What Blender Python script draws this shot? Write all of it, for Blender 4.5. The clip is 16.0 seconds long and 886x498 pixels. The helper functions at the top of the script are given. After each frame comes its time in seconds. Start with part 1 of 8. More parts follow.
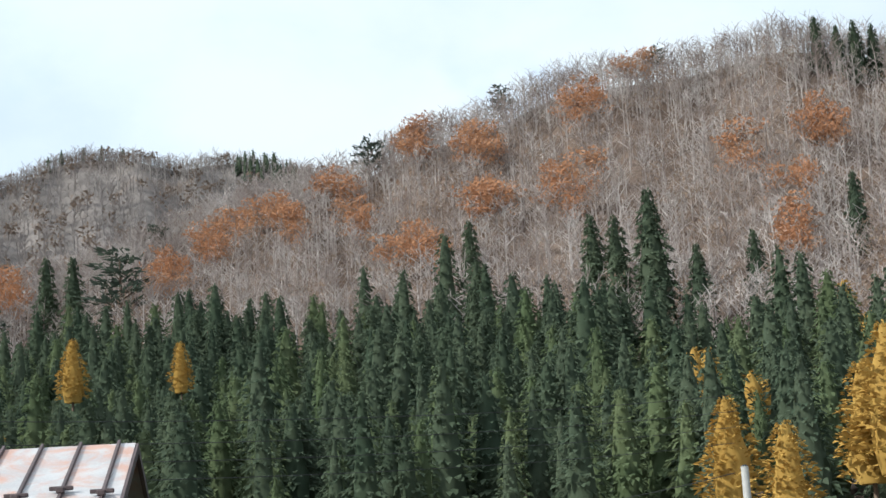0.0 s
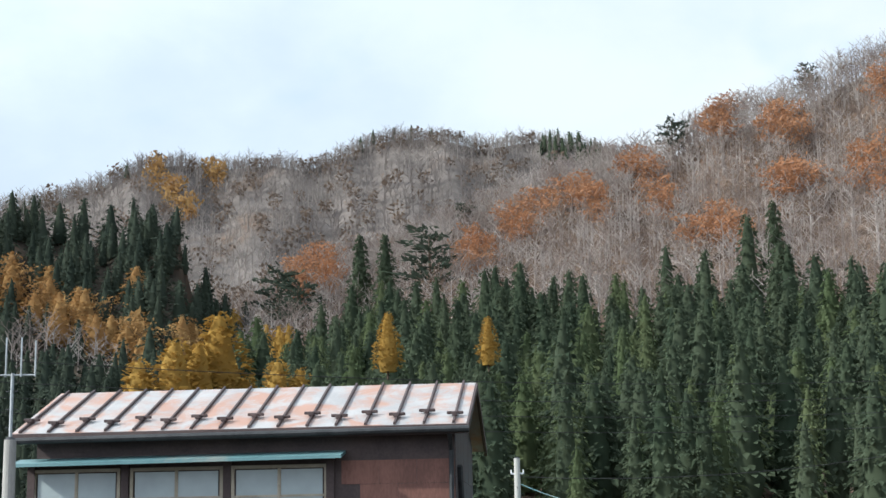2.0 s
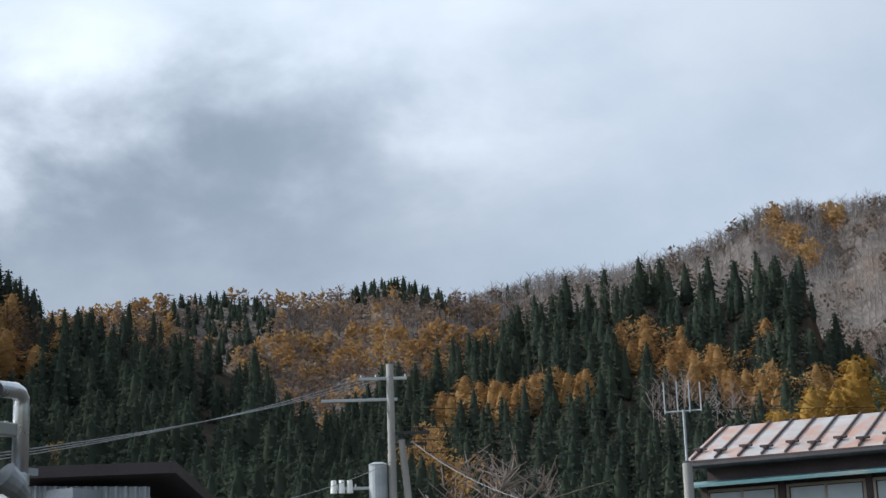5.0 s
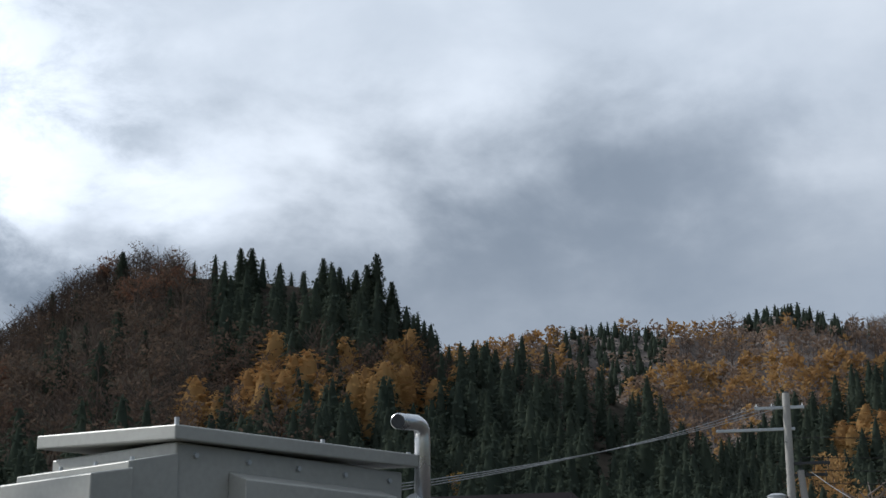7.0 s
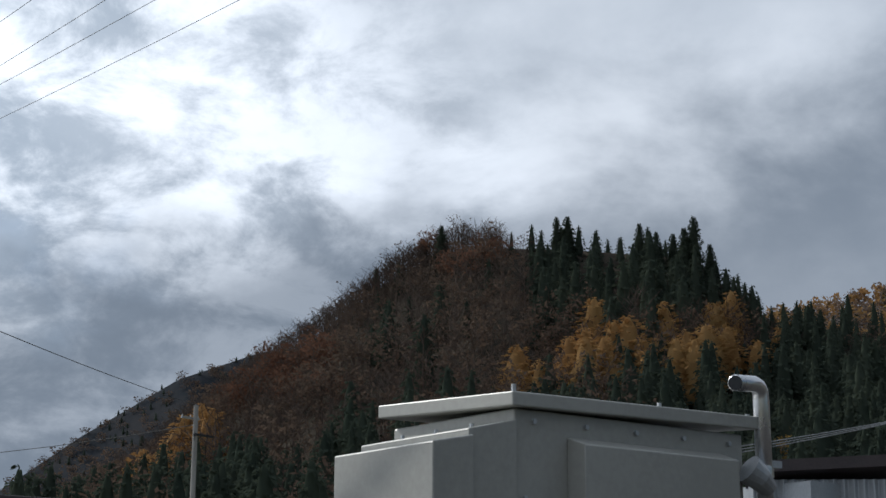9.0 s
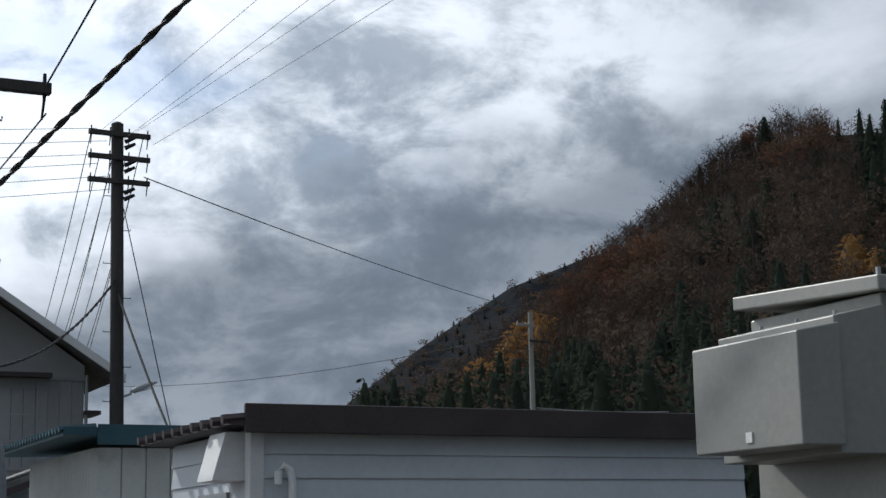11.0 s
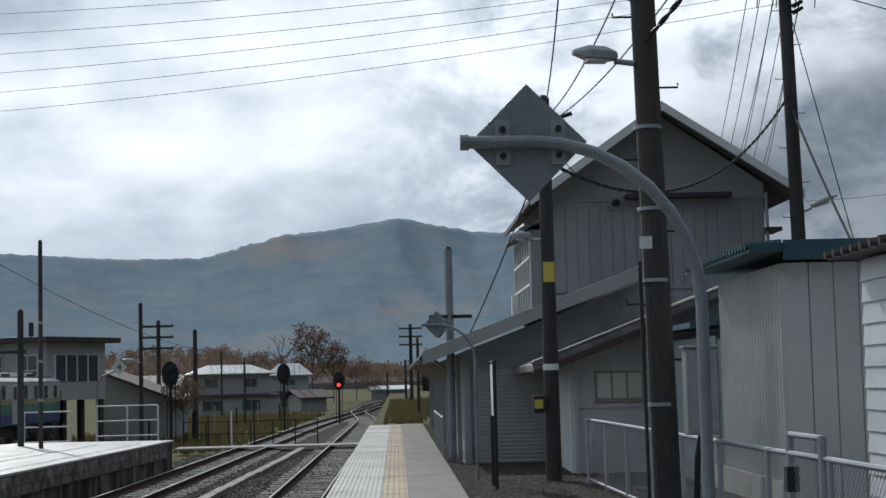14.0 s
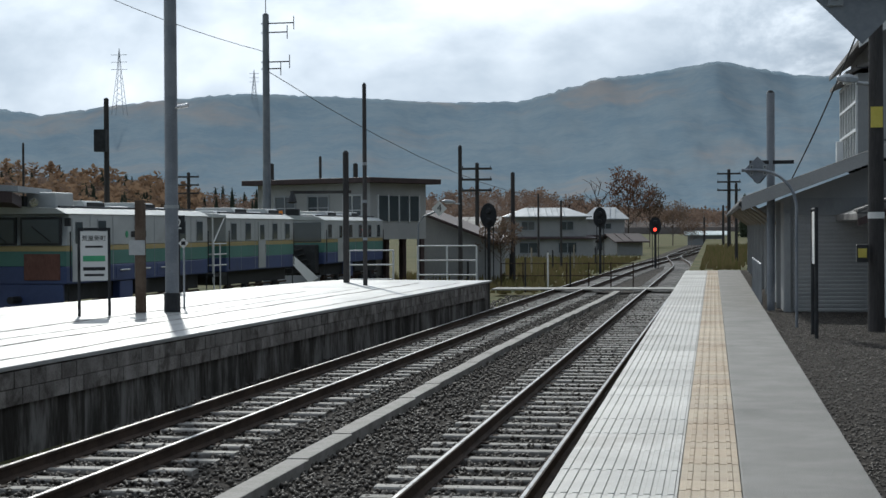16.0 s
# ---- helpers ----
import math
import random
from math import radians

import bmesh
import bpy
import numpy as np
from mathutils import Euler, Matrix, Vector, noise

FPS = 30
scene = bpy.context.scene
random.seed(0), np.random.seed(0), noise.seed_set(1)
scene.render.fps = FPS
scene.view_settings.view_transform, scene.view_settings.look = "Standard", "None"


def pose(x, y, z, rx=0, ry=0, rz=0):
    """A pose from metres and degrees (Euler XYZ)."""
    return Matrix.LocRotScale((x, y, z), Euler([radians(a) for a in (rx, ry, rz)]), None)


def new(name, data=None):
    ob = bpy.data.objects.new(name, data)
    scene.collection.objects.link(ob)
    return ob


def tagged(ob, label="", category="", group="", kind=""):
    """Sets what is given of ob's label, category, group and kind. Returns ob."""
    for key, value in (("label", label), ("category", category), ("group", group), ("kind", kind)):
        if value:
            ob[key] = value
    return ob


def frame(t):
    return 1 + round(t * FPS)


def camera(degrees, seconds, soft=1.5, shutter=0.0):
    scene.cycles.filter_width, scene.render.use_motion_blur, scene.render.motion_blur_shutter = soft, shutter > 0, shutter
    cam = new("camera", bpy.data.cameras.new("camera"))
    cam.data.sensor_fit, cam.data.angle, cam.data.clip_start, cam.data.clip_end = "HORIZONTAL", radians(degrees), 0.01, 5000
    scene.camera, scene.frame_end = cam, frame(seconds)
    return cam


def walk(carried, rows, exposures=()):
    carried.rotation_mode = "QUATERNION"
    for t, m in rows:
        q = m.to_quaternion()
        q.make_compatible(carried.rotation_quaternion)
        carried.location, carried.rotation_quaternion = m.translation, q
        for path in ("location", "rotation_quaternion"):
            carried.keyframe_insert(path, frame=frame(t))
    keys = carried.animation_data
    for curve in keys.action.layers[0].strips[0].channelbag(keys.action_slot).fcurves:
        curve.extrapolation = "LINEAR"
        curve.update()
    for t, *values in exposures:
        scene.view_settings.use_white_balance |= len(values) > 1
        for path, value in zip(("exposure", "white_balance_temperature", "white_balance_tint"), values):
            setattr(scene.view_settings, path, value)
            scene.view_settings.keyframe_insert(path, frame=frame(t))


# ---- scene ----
# ---------- camera ----------
cam = camera(30.63, 16.0)
PATH = [
    (0, pose(14.170, 1.10, 4.12, 101.71, 0, -96.19) @ pose(0, 0, 0, 0, 0, -3.63)),
    (0.5, pose(12.840, 1.21, 3.86, 102.09, 0, -91.61) @ pose(0, 0, 0, 0, 0, -2.06)),
    (1, pose(10.393, 1.20, 3.49, 101.97, 0, -89.92) @ pose(0, 0, 0, 0, 0, -1.72)),
    (1.5, pose(7.589, 1.13, 3.04, 101.64, 0, -88.01) @ pose(0, 0, 0, 0, 0, -1.51)),
    (2, pose(5.757, 1.06, 2.68, 101.35, 0, -85.22) @ pose(0, 0, 0, 0, 0, -0.95)),
    (2.5, pose(4.413, 0.87, 2.40, 101.27, 0, -81.81) @ pose(0, 0, 0, 0, 0, -0.24)),
    (3, pose(3.133, 0.55, 2.10, 101.20, 0, -77.95) @ pose(0, 0, 0, 0, 0, -1.13)),
    (3.5, pose(1.687, 0.18, 1.80, 101.45, 0, -74.23) @ pose(0, 0, 0, 0, 0, -2.10)),
    (4, pose(0.075, -0.32, 1.50, 102.58, 0, -71.23) @ pose(0, 0, 0, 0, 0, -3.21)),
    (4.5, pose(0.075, -0.32, 1.50, 103.30, 0, -67.10) @ pose(0, 0, 0, 0, 0, -2.38)),
    (5, pose(0.075, -0.32, 1.50, 103.79, 0, -62.97) @ pose(0, 0, 0, 0, 0, -1.99)),
    (5.2, pose(0.075, -0.32, 1.50, 104.09, 0, -61.41) @ pose(0, 0, 0, 0, 0, -1.91)),
    (7.3, pose(0.075, -0.32, 1.50, 104.97, 0, -46.90) @ pose(0, 0, 0, 0, 0, -0.23)),
    (7.5, pose(0.075, -0.32, 1.50, 104.82, 0, -45.57) @ pose(0, 0, 0, 0, 0, -0.35)),
    (7.8, pose(0.075, -0.32, 1.50, 104.60, 0, -43.34) @ pose(0, 0, 0, 0, 0, -0.42)),
    (8, pose(0.075, -0.32, 1.50, 104.47, 0, -41.97) @ pose(0, 0, 0, 0, 0, -0.05)),
    (8.2, pose(0.075, -0.32, 1.50, 104.16, 0, -40.73) @ pose(0, 0, 0, 0, 0, -0.30)),
    (10.3, pose(0.075, 0.00, 1.50, 103.40, 0, -31.42) @ pose(0, 0, 0, 0, 0, 0.25)),
    (10.5, pose(0.075, 0.00, 1.50, 102.79, 0, -29.77) @ pose(0, 0, 0, 0, 0, -0.79)),
    (11, pose(0.075, 0.00, 1.50, 100.63, 0, -25.63) @ pose(0, 0, 0, 0, 0, -1.06)),
    (11.5, pose(0.075, 0.00, 1.50, 99.30, 0, -21.35) @ pose(0, 0, 0, 0, 0, -1.72)),
    (12, pose(0.075, 0.00, 1.50, 98.46, 0, -16.82) @ pose(0, 0, 0, 0, 0, -1.40)),
    (12.5, pose(0.075, 0.00, 1.50, 97.33, 0, -13.07) @ pose(0, 0, 0, 0, 0, -1.44)),
    (13, pose(0.056, 0.00, 1.50, 96.33, 0, -9.38) @ pose(0, 0, 0, 0, 0, -1.82)),
    (13.5, pose(0.037, 0.00, 1.50, 95.62, 0, -5.51) @ pose(0, 0, 0, 0, 0, -1.45)),
    (14, pose(0.019, 0.00, 1.50, 94.64, 0, -1.77) @ pose(0, 0, 0, 0, 0, -1.40)),
    (14.5, pose(0.000, 0.00, 1.50, 93.27, 0, 1.59) @ pose(0, 0, 0, 0, 0, -1.74)),
    (15, pose(0.000, 0.00, 1.50, 92.02, 0, 4.48) @ pose(0, 0, 0, 0, 0, -1.78)),
    (15.5, pose(0.000, 0.00, 1.50, 90.66, 0, 7.10) @ pose(0, 0, 0, 0, 0, -0.85)),
    (16, pose(0.000, 0.00, 1.50, 89.28, 0, 9.48) @ pose(0, 0, 0, 0, 0, -0.32)),
]
EXPOSURES = [(0, 0.30, 5950, 4), (2, 0.26, 5950, 5), (4, -0.04, 5900, 7), (6, -0.46, 5950, 8), (8, -0.68, 6000, 9), (11, -1.05, 6000, 9), (13, -1.13, 6000, 8), (15, -1.12, 5950, 7), (16, -0.95, 5950, 6)]
walk(cam, PATH, EXPOSURES)

# ---------- sky and sun ----------
SUN_AZ, SUN_EL = 20.0, 33.0          # degrees, left of the track's direction (+y)
SUN_DIR = Vector((-math.sin(radians(SUN_AZ)) * math.cos(radians(SUN_EL)),
                  math.cos(radians(SUN_AZ)) * math.cos(radians(SUN_EL)), math.sin(radians(SUN_EL))))
sun = new("sun", bpy.data.lights.new("sun", "SUN"))
sun.data.energy, sun.data.angle, sun.data.color = 5.0, radians(0.8), (1.0, 0.93, 0.82)
sun.matrix_world = Matrix.Translation((0, 0, 60)) @ SUN_DIR.to_track_quat("Z", "Y").to_matrix().to_4x4()


class Nodes:
    """Short way to wire shader nodes."""

    def __init__(self, tree):
        self.tree = tree
        tree.nodes.clear()

    def n(self, kind, ins=None, **props):
        node = self.tree.nodes.new(kind)
        if "operation" in props:
            node.operation = props["operation"]
        if "use_clamp" in props:
            node.use_clamp = props["use_clamp"]
        if "data_type" in props:
            node.data_type, node.blend_type = props["data_type"], props["blend_type"]
        if "interpolation_type" in props:
            node.interpolation_type = props["interpolation_type"]
        for k, v in (ins or {}).items():
            if isinstance(v, bpy.types.NodeSocket):
                self.tree.links.new(v, node.inputs[k])
            else:
                node.inputs[k].default_value = v
        return node

    def math(self, op, a, b=0.0, clamp=False):
        return self.n("ShaderNodeMath", {0: a, 1: b}, operation=op, use_clamp=clamp).outputs[0]

    def mix(self, fac, a, b, blend="MIX"):
        node = self.n("ShaderNodeMix", {0: fac}, data_type="RGBA", blend_type=blend)
        for i, v in ((6, a), (7, b)):
            if isinstance(v, bpy.types.NodeSocket):
                self.tree.links.new(v, node.inputs[i])
            else:
                node.inputs[i].default_value = (*v[:3], 1)
        return node.outputs[2]

    def ramp(self, fac, lo, hi):
        return self.n("ShaderNodeMapRange", {0: fac, 1: lo, 2: hi, 3: 0.0, 4: 1.0}, interpolation_type="SMOOTHSTEP").outputs[0]

    def noise(self, vec, scale, detail=4.0, rough=0.55, distortion=0.0):
        return self.n("ShaderNodeTexNoise", {"Vector": vec, "Scale": scale, "Detail": detail, "Roughness": rough, "Distortion": distortion}).outputs[0]


def make_world():
    w = bpy.data.worlds.new("sky")
    scene.world = w
    w.use_nodes = True
    g = Nodes(w.node_tree)
    sky = g.n("ShaderNodeTexSky")
    sky.sky_type, sky.sun_disc, sky.sun_elevation, sky.sun_rotation = "NISHITA", False, radians(SUN_EL), radians(-SUN_AZ)
    blue = g.mix(1.0, sky.outputs[0], (0.052, 0.055, 0.059), "MULTIPLY")
    way = g.n("ShaderNodeTexCoord").outputs["Generated"]
    sep = g.n("ShaderNodeSeparateXYZ", {0: way})
    puff = g.n("ShaderNodeMapping", {"Vector": way, "Scale": (1.0, 1.0, 1.7), "Location": (0.3, 1.7, 0.2)}).outputs[0]
    big = g.noise(puff, 2.6, 3.0, 0.5, 0.1)
    mid = g.noise(puff, 6.5, 8.0, 0.54, 0.12)
    body = g.math("ADD", g.math("MULTIPLY", big, 0.5), g.math("MULTIPLY", mid, 0.5))
    # thin bright cloud towards the sun, thicker grey bank away from it
    toward = g.n("ShaderNodeVectorMath", {0: way, 1: tuple(SUN_DIR)}, operation="DOT_PRODUCT").outputs["Value"]
    glow = g.ramp(toward, 0.60, 0.99)
    clear = g.ramp(toward, -0.32, -0.62)
    fine = g.noise(puff, 12.0, 10.0, 0.62, 0.3)
    bank_way = Vector((math.sin(radians(38)), math.cos(radians(38)), 0.0))
    bank = g.ramp(g.n("ShaderNodeVectorMath", {0: way, 1: tuple(bank_way)}, operation="DOT_PRODUCT").outputs["Value"], 0.78, 0.91)
    # the bank stands higher towards the side valley
    lift = g.n("ShaderNodeVectorMath", {0: way, 1: (math.sin(radians(70)), math.cos(radians(70)), 0.0)}, operation="DOT_PRODUCT").outputs["Value"]
    height = g.math("SUBTRACT", sep.outputs[2], g.math("MULTIPLY", lift, 0.35))
    low = g.ramp(g.math("ADD", height, g.math("MULTIPLY", g.math("SUBTRACT", mid, 0.5), 0.25)), 0.055, -0.07)
    under = g.math("MULTIPLY", bank, low)
    glow = g.math("MULTIPLY", glow, g.math("SUBTRACT", 1.0, g.math("MULTIPLY", under, 0.9)))
    crisp_way = Vector((math.sin(radians(20)), math.cos(radians(20)), 0.16)).normalized()
    crisp = g.ramp(g.n("ShaderNodeVectorMath", {0: way, 1: tuple(crisp_way)}, operation="DOT_PRODUCT").outputs["Value"], 0.905, 0.975)
    light = g.mix(g.math("MULTIPLY", crisp, 0.8), g.ramp(body, 0.38, 0.63), g.ramp(g.math("ADD", g.math("MULTIPLY", fine, 0.6), g.math("MULTIPLY", big, 0.4)), 0.42, 0.58))
    cloud = g.mix(light, g.mix(crisp, (0.96, 1.02, 1.10), (0.50, 0.58, 0.68)), g.mix(crisp, (1.32, 1.36, 1.42), (1.75, 1.80, 1.88)))
    cloud = g.mix(g.math("MULTIPLY", under, g.math("SUBTRACT", 0.98, g.math("MULTIPLY", light, 0.22))), cloud, (0.33, 0.385, 0.46))
    cloud = g.mix(g.math("MULTIPLY", glow, 0.75), cloud, g.mix(light, (0.98, 1.15, 1.34), (3.0, 3.0, 3.0)))
    side = g.ramp(toward, 0.50, 0.05)
    cloud = g.mix(g.math("MULTIPLY", side, 0.85), cloud, g.mix(light, (0.59, 0.66, 0.76), (0.70, 0.75, 0.82)))
    broad = g.ramp(toward, 0.05, -0.28)
    cloud = g.mix(g.math("MULTIPLY", broad, 0.9), cloud, g.mix(light, (0.70, 0.77, 0.86), (0.83, 0.84, 0.85)))
    gap = g.math("MULTIPLY", g.math("SUBTRACT", 1.0, under), g.ramp(g.noise(puff, 4.0, 4.0, 0.5, 0.2), 0.60, 0.72))
    col = g.mix(g.math("MULTIPLY", gap, 0.4), cloud, g.mix(1.0, blue, (4.0, 4.0, 4.0), "MULTIPLY"))
    col = g.mix(clear, col, blue)
    back = g.n("ShaderNodeBackground", {"Color": col, "Strength": 1.0})
    g.n("ShaderNodeOutputWorld", {"Surface": back.outputs[0]})


make_world()


# ---------- materials ----------
def surface(name, c1, c2, scale=3.0, rough=0.8, bump=0.2, metal=0.0, stain=None, stain_at=(0.55, 0.72), fine=40.0, spread=0.12, stretch=(1, 1, 1), stain_scale=0.6):
    """Two-scale procedural surface: grain, blotches, stains and relief in world metres, each piece a little different."""
    m = bpy.data.materials.new(name)
    m.use_nodes = True
    g = Nodes(m.node_tree)
    geo = g.n("ShaderNodeNewGeometry")
    pos = g.n("ShaderNodeMapping", {"Vector": geo.outputs["Position"], "Scale": stretch}).outputs[0]
    blot = g.noise(pos, scale, 5.0, 0.6, 0.2)
    grain = g.noise(pos, fine, 4.0, 0.6)
    col = g.mix(g.ramp(g.math("ADD", g.math("MULTIPLY", blot, 0.65), g.math("MULTIPLY", grain, 0.35)), 0.36, 0.64), c1, c2)
    if stain:
        st = g.ramp(g.noise(pos, stain_scale, 6.0, 0.65, 0.6), *stain_at)
        col = g.mix(g.math("MULTIPLY", st, 0.8), col, stain)
    rnd = g.n("ShaderNodeObjectInfo").outputs["Random"]
    val = g.math("ADD", 1.0 - spread / 2, g.math("MULTIPLY", rnd, spread))
    col = g.n("ShaderNodeHueSaturation", {"Color": col, "Value": val}).outputs[0]
    b = g.n("ShaderNodeBump", {"Strength": bump, "Distance": 0.02, "Height": g.math("ADD", grain, g.math("MULTIPLY", blot, 0.6))})
    rg = g.math("ADD", rough - 0.12, g.math("MULTIPLY", blot, 0.24), True)
    p = g.n("ShaderNodeBsdfPrincipled", {"Base Color": col, "Roughness": rg, "Metallic": metal, "Specular IOR Level": 0.5 if rough < 0.6 else (0.3 if rough < 0.78 else (0.06 if rough < 1.0 else 0.0)), "Normal": b.outputs[0]})
    g.n("ShaderNodeOutputMaterial", {"Surface": p.outputs[0]})
    return m


def foliage(name, c1, c2, c3, patch=0.05, through_light=0.25, mixed=0.6):
    """Leaves or needles: each clump and each tree a little different."""
    m = bpy.data.materials.new(name)
    m.use_nodes = True
    g = Nodes(m.node_tree)
    geo = g.n("ShaderNodeNewGeometry")
    rnd = geo.outputs["Random Per Island"]
    tree_tone = g.ramp(g.noise(geo.outputs["Position"], patch, 3.0, 0.6), 0.35, 0.65)
    col = g.mix(tree_tone, c1, c2)
    col = g.mix(g.math("MULTIPLY", rnd, mixed), col, c3)
    d = g.n("ShaderNodeBsdfDiffuse", {"Color": col, "Roughness": 0.6})
    t = g.n("ShaderNodeBsdfTranslucent", {"Color": col})
    s = g.n("ShaderNodeMixShader", {0: through_light, 1: d.outputs[0], 2: t.outputs[0]})
    g.n("ShaderNodeOutputMaterial", {"Surface": s.outputs[0]})
    return m


def glass(name, tint=(0.6, 0.66, 0.68), rough=0.06):
    m = bpy.data.materials.new(name)
    m.use_nodes = True
    g = Nodes(m.node_tree)
    geo = g.n("ShaderNodeNewGeometry")
    nz = g.noise(geo.outputs["Position"], 2.2, 3.0)
    p = g.n("ShaderNodeBsdfPrincipled", {"Base Color": g.mix(nz, tint, tuple(c * 0.7 for c in tint)), "Roughness": rough, "IOR": 1.5})
    g.n("ShaderNodeOutputMaterial", {"Surface": p.outputs[0]})
    return m


def lamp_glow(name, col, strength):
    m = bpy.data.materials.new(name)
    m.use_nodes = True
    g = Nodes(m.node_tree)
    e = g.n("ShaderNodeEmission", {"Color": (*col, 1), "Strength": strength})
    g.n("ShaderNodeOutputMaterial", {"Surface": e.outputs[0]})
    return m


M_GRASS = surface("dry_grass", (0.065, 0.075, 0.032), (0.13, 0.115, 0.06), 0.25, 0.95, 0.5, stain=(0.09, 0.075, 0.05), fine=6)
M_GRAVEL = surface("gravel", (0.025, 0.022, 0.020), (0.085, 0.076, 0.068), 9, 0.95, 1.0, fine=45)
M_STONE = surface("ballast_stone", (0.030, 0.025, 0.021), (0.115, 0.100, 0.086), 14, 0.6, 0.5, spread=0.5, fine=60)
M_SOIL = surface("forest_floor", (0.085, 0.062, 0.05), (0.135, 0.10, 0.08), 0.05, 1.0, 0.0, stain=(0.16, 0.095, 0.06), fine=0.4, stain_scale=0.02)
M_RIDGESOIL = surface("ridge_forest_floor", (0.11, 0.098, 0.092), (0.17, 0.15, 0.14), 0.03, 1.0, 0.0, stain=(0.16, 0.11, 0.08), fine=0.3, stain_scale=0.012)
# Very dark base holds the cloud shade on the far slope.
M_SHADESLOPE = surface("far_slope_cloud_shade", (0.021, 0.025, 0.030), (0.035, 0.035, 0.037), 0.02, 1.0, 0.0, stain=(0.062, 0.050, 0.042), fine=0.25, stain_scale=0.01)
# Darker than forest_floor: shade on the hill and side valley is coloured in.
M_SHADESOIL = surface("shade_darkened_forest_floor", (0.032, 0.029, 0.024), (0.055, 0.047, 0.038), 0.05, 1.0, 0.0, stain=(0.10, 0.065, 0.045), fine=0.4, stain_scale=0.02)
# Distance haze is put into this pale blue-grey colour.
M_FARHAZE = surface("hazed_far_forest", (0.165, 0.225, 0.275), (0.215, 0.265, 0.30), 0.012, 1.0, 0.0, stain=(0.29, 0.27, 0.26), fine=0.10, stain_scale=0.0045, stain_at=(0.48, 0.74))
M_CONC = surface("concrete", (0.33, 0.32, 0.30), (0.44, 0.43, 0.40), 1.2, 0.8, 0.25, stain=(0.22, 0.21, 0.19), fine=60)
M_WETCONC = surface("damp_concrete", (0.26, 0.26, 0.26), (0.38, 0.38, 0.375), 0.5, 0.38, 0.10, stain=(0.13, 0.13, 0.13), fine=14, stretch=(1.0, 0.25, 1.0), stain_scale=0.7)
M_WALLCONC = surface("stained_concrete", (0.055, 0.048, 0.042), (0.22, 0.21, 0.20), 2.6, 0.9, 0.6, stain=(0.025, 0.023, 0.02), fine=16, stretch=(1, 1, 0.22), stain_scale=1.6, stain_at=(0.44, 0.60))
M_BLOCK = surface("concrete_block", (0.13, 0.118, 0.11), (0.26, 0.245, 0.23), 3.0, 0.9, 0.5, stain=(0.07, 0.062, 0.055), spread=0.45, stain_scale=2.2, stain_at=(0.48, 0.66))
M_TILE = surface("ribbed_white_tile", (0.39, 0.375, 0.345), (0.51, 0.495, 0.46), 1.5, 0.5, 0.15, stain=(0.27, 0.245, 0.215), stain_at=(0.48, 0.68), spread=0.25)
M_TACT = surface("tan_tactile_tile", (0.345, 0.262, 0.175), (0.455, 0.372, 0.265), 1.2, 0.6, 0.15, stain=(0.29, 0.195, 0.11), stain_at=(0.45, 0.65), spread=0.3)
M_ASPH = surface("platform_asphalt", (0.155, 0.148, 0.138), (0.235, 0.226, 0.212), 1.6, 0.72, 0.5, stain=(0.11, 0.105, 0.10), fine=70)
M_RAIL = surface("rail_steel", (0.045, 0.034, 0.028), (0.085, 0.062, 0.050), 3, 0.8, 0.2)
M_RAILTOP = surface("polished_rail_head", (0.30, 0.29, 0.28), (0.42, 0.41, 0.40), 3, 0.3, 0.03, metal=0.9)
M_SLEEPER = surface("grey_sleeper", (0.20, 0.19, 0.17), (0.33, 0.31, 0.29), 3, 0.75, 0.3, spread=0.5)
M_POLE = surface("dark_pole", (0.040, 0.038, 0.038), (0.075, 0.070, 0.068), 1.5, 0.75, 0.3, stretch=(1, 1, 0.15))
M_CPOLE = surface("concrete_pole", (0.26, 0.25, 0.24), (0.36, 0.35, 0.33), 1.0, 0.8, 0.15, stretch=(1, 1, 0.3))
M_GPOLE = surface("galvanised_pole", (0.19, 0.21, 0.24), (0.28, 0.30, 0.33), 2.0, 0.5, 0.1, metal=0.3)
M_STEEL = surface("grey_steel", (0.32, 0.34, 0.36), (0.42, 0.44, 0.46), 2, 0.45, 0.06, metal=0.4)
M_DARK = surface("dark_iron", (0.025, 0.027, 0.03), (0.05, 0.052, 0.056), 3, 0.6, 0.1, metal=0.3)
M_WIRE = surface("black_cable", (0.015, 0.015, 0.016), (0.03, 0.03, 0.03), 5, 0.6, 0.0)
M_LWIRE = surface("weathered_wire", (0.16, 0.17, 0.18), (0.24, 0.25, 0.26), 5, 0.6, 0.0)
M_CERAM = surface("white_ceramic", (0.72, 0.72, 0.70), (0.8, 0.8, 0.78), 5, 0.25, 0.0)
M_WHITE = surface("white_paint", (0.66, 0.68, 0.68), (0.76, 0.77, 0.77), 1.2, 0.55, 0.06, stain=(0.55, 0.56, 0.55), fine=30)
M_SIDING = surface("white_siding", (0.54, 0.575, 0.61), (0.62, 0.65, 0.68), 0.9, 0.5, 0.05, stain=(0.52, 0.55, 0.57), fine=20)
M_CREAM = surface("cream_corrugated", (0.46, 0.475, 0.455), (0.54, 0.555, 0.535), 0.8, 0.5, 0.06, stain=(0.32, 0.30, 0.26), fine=20)
M_PALEBLUE = surface("pale_blue_corrugated", (0.42, 0.50, 0.52), (0.52, 0.59, 0.60), 0.8, 0.55, 0.06, stain=(0.34, 0.38, 0.38), fine=20)
M_BOARD = surface("grey_board_wall", (0.30, 0.31, 0.315), (0.37, 0.38, 0.382), 0.7, 0.7, 0.12, stain=(0.23, 0.237, 0.24), fine=25, stretch=(1, 1, 0.3))
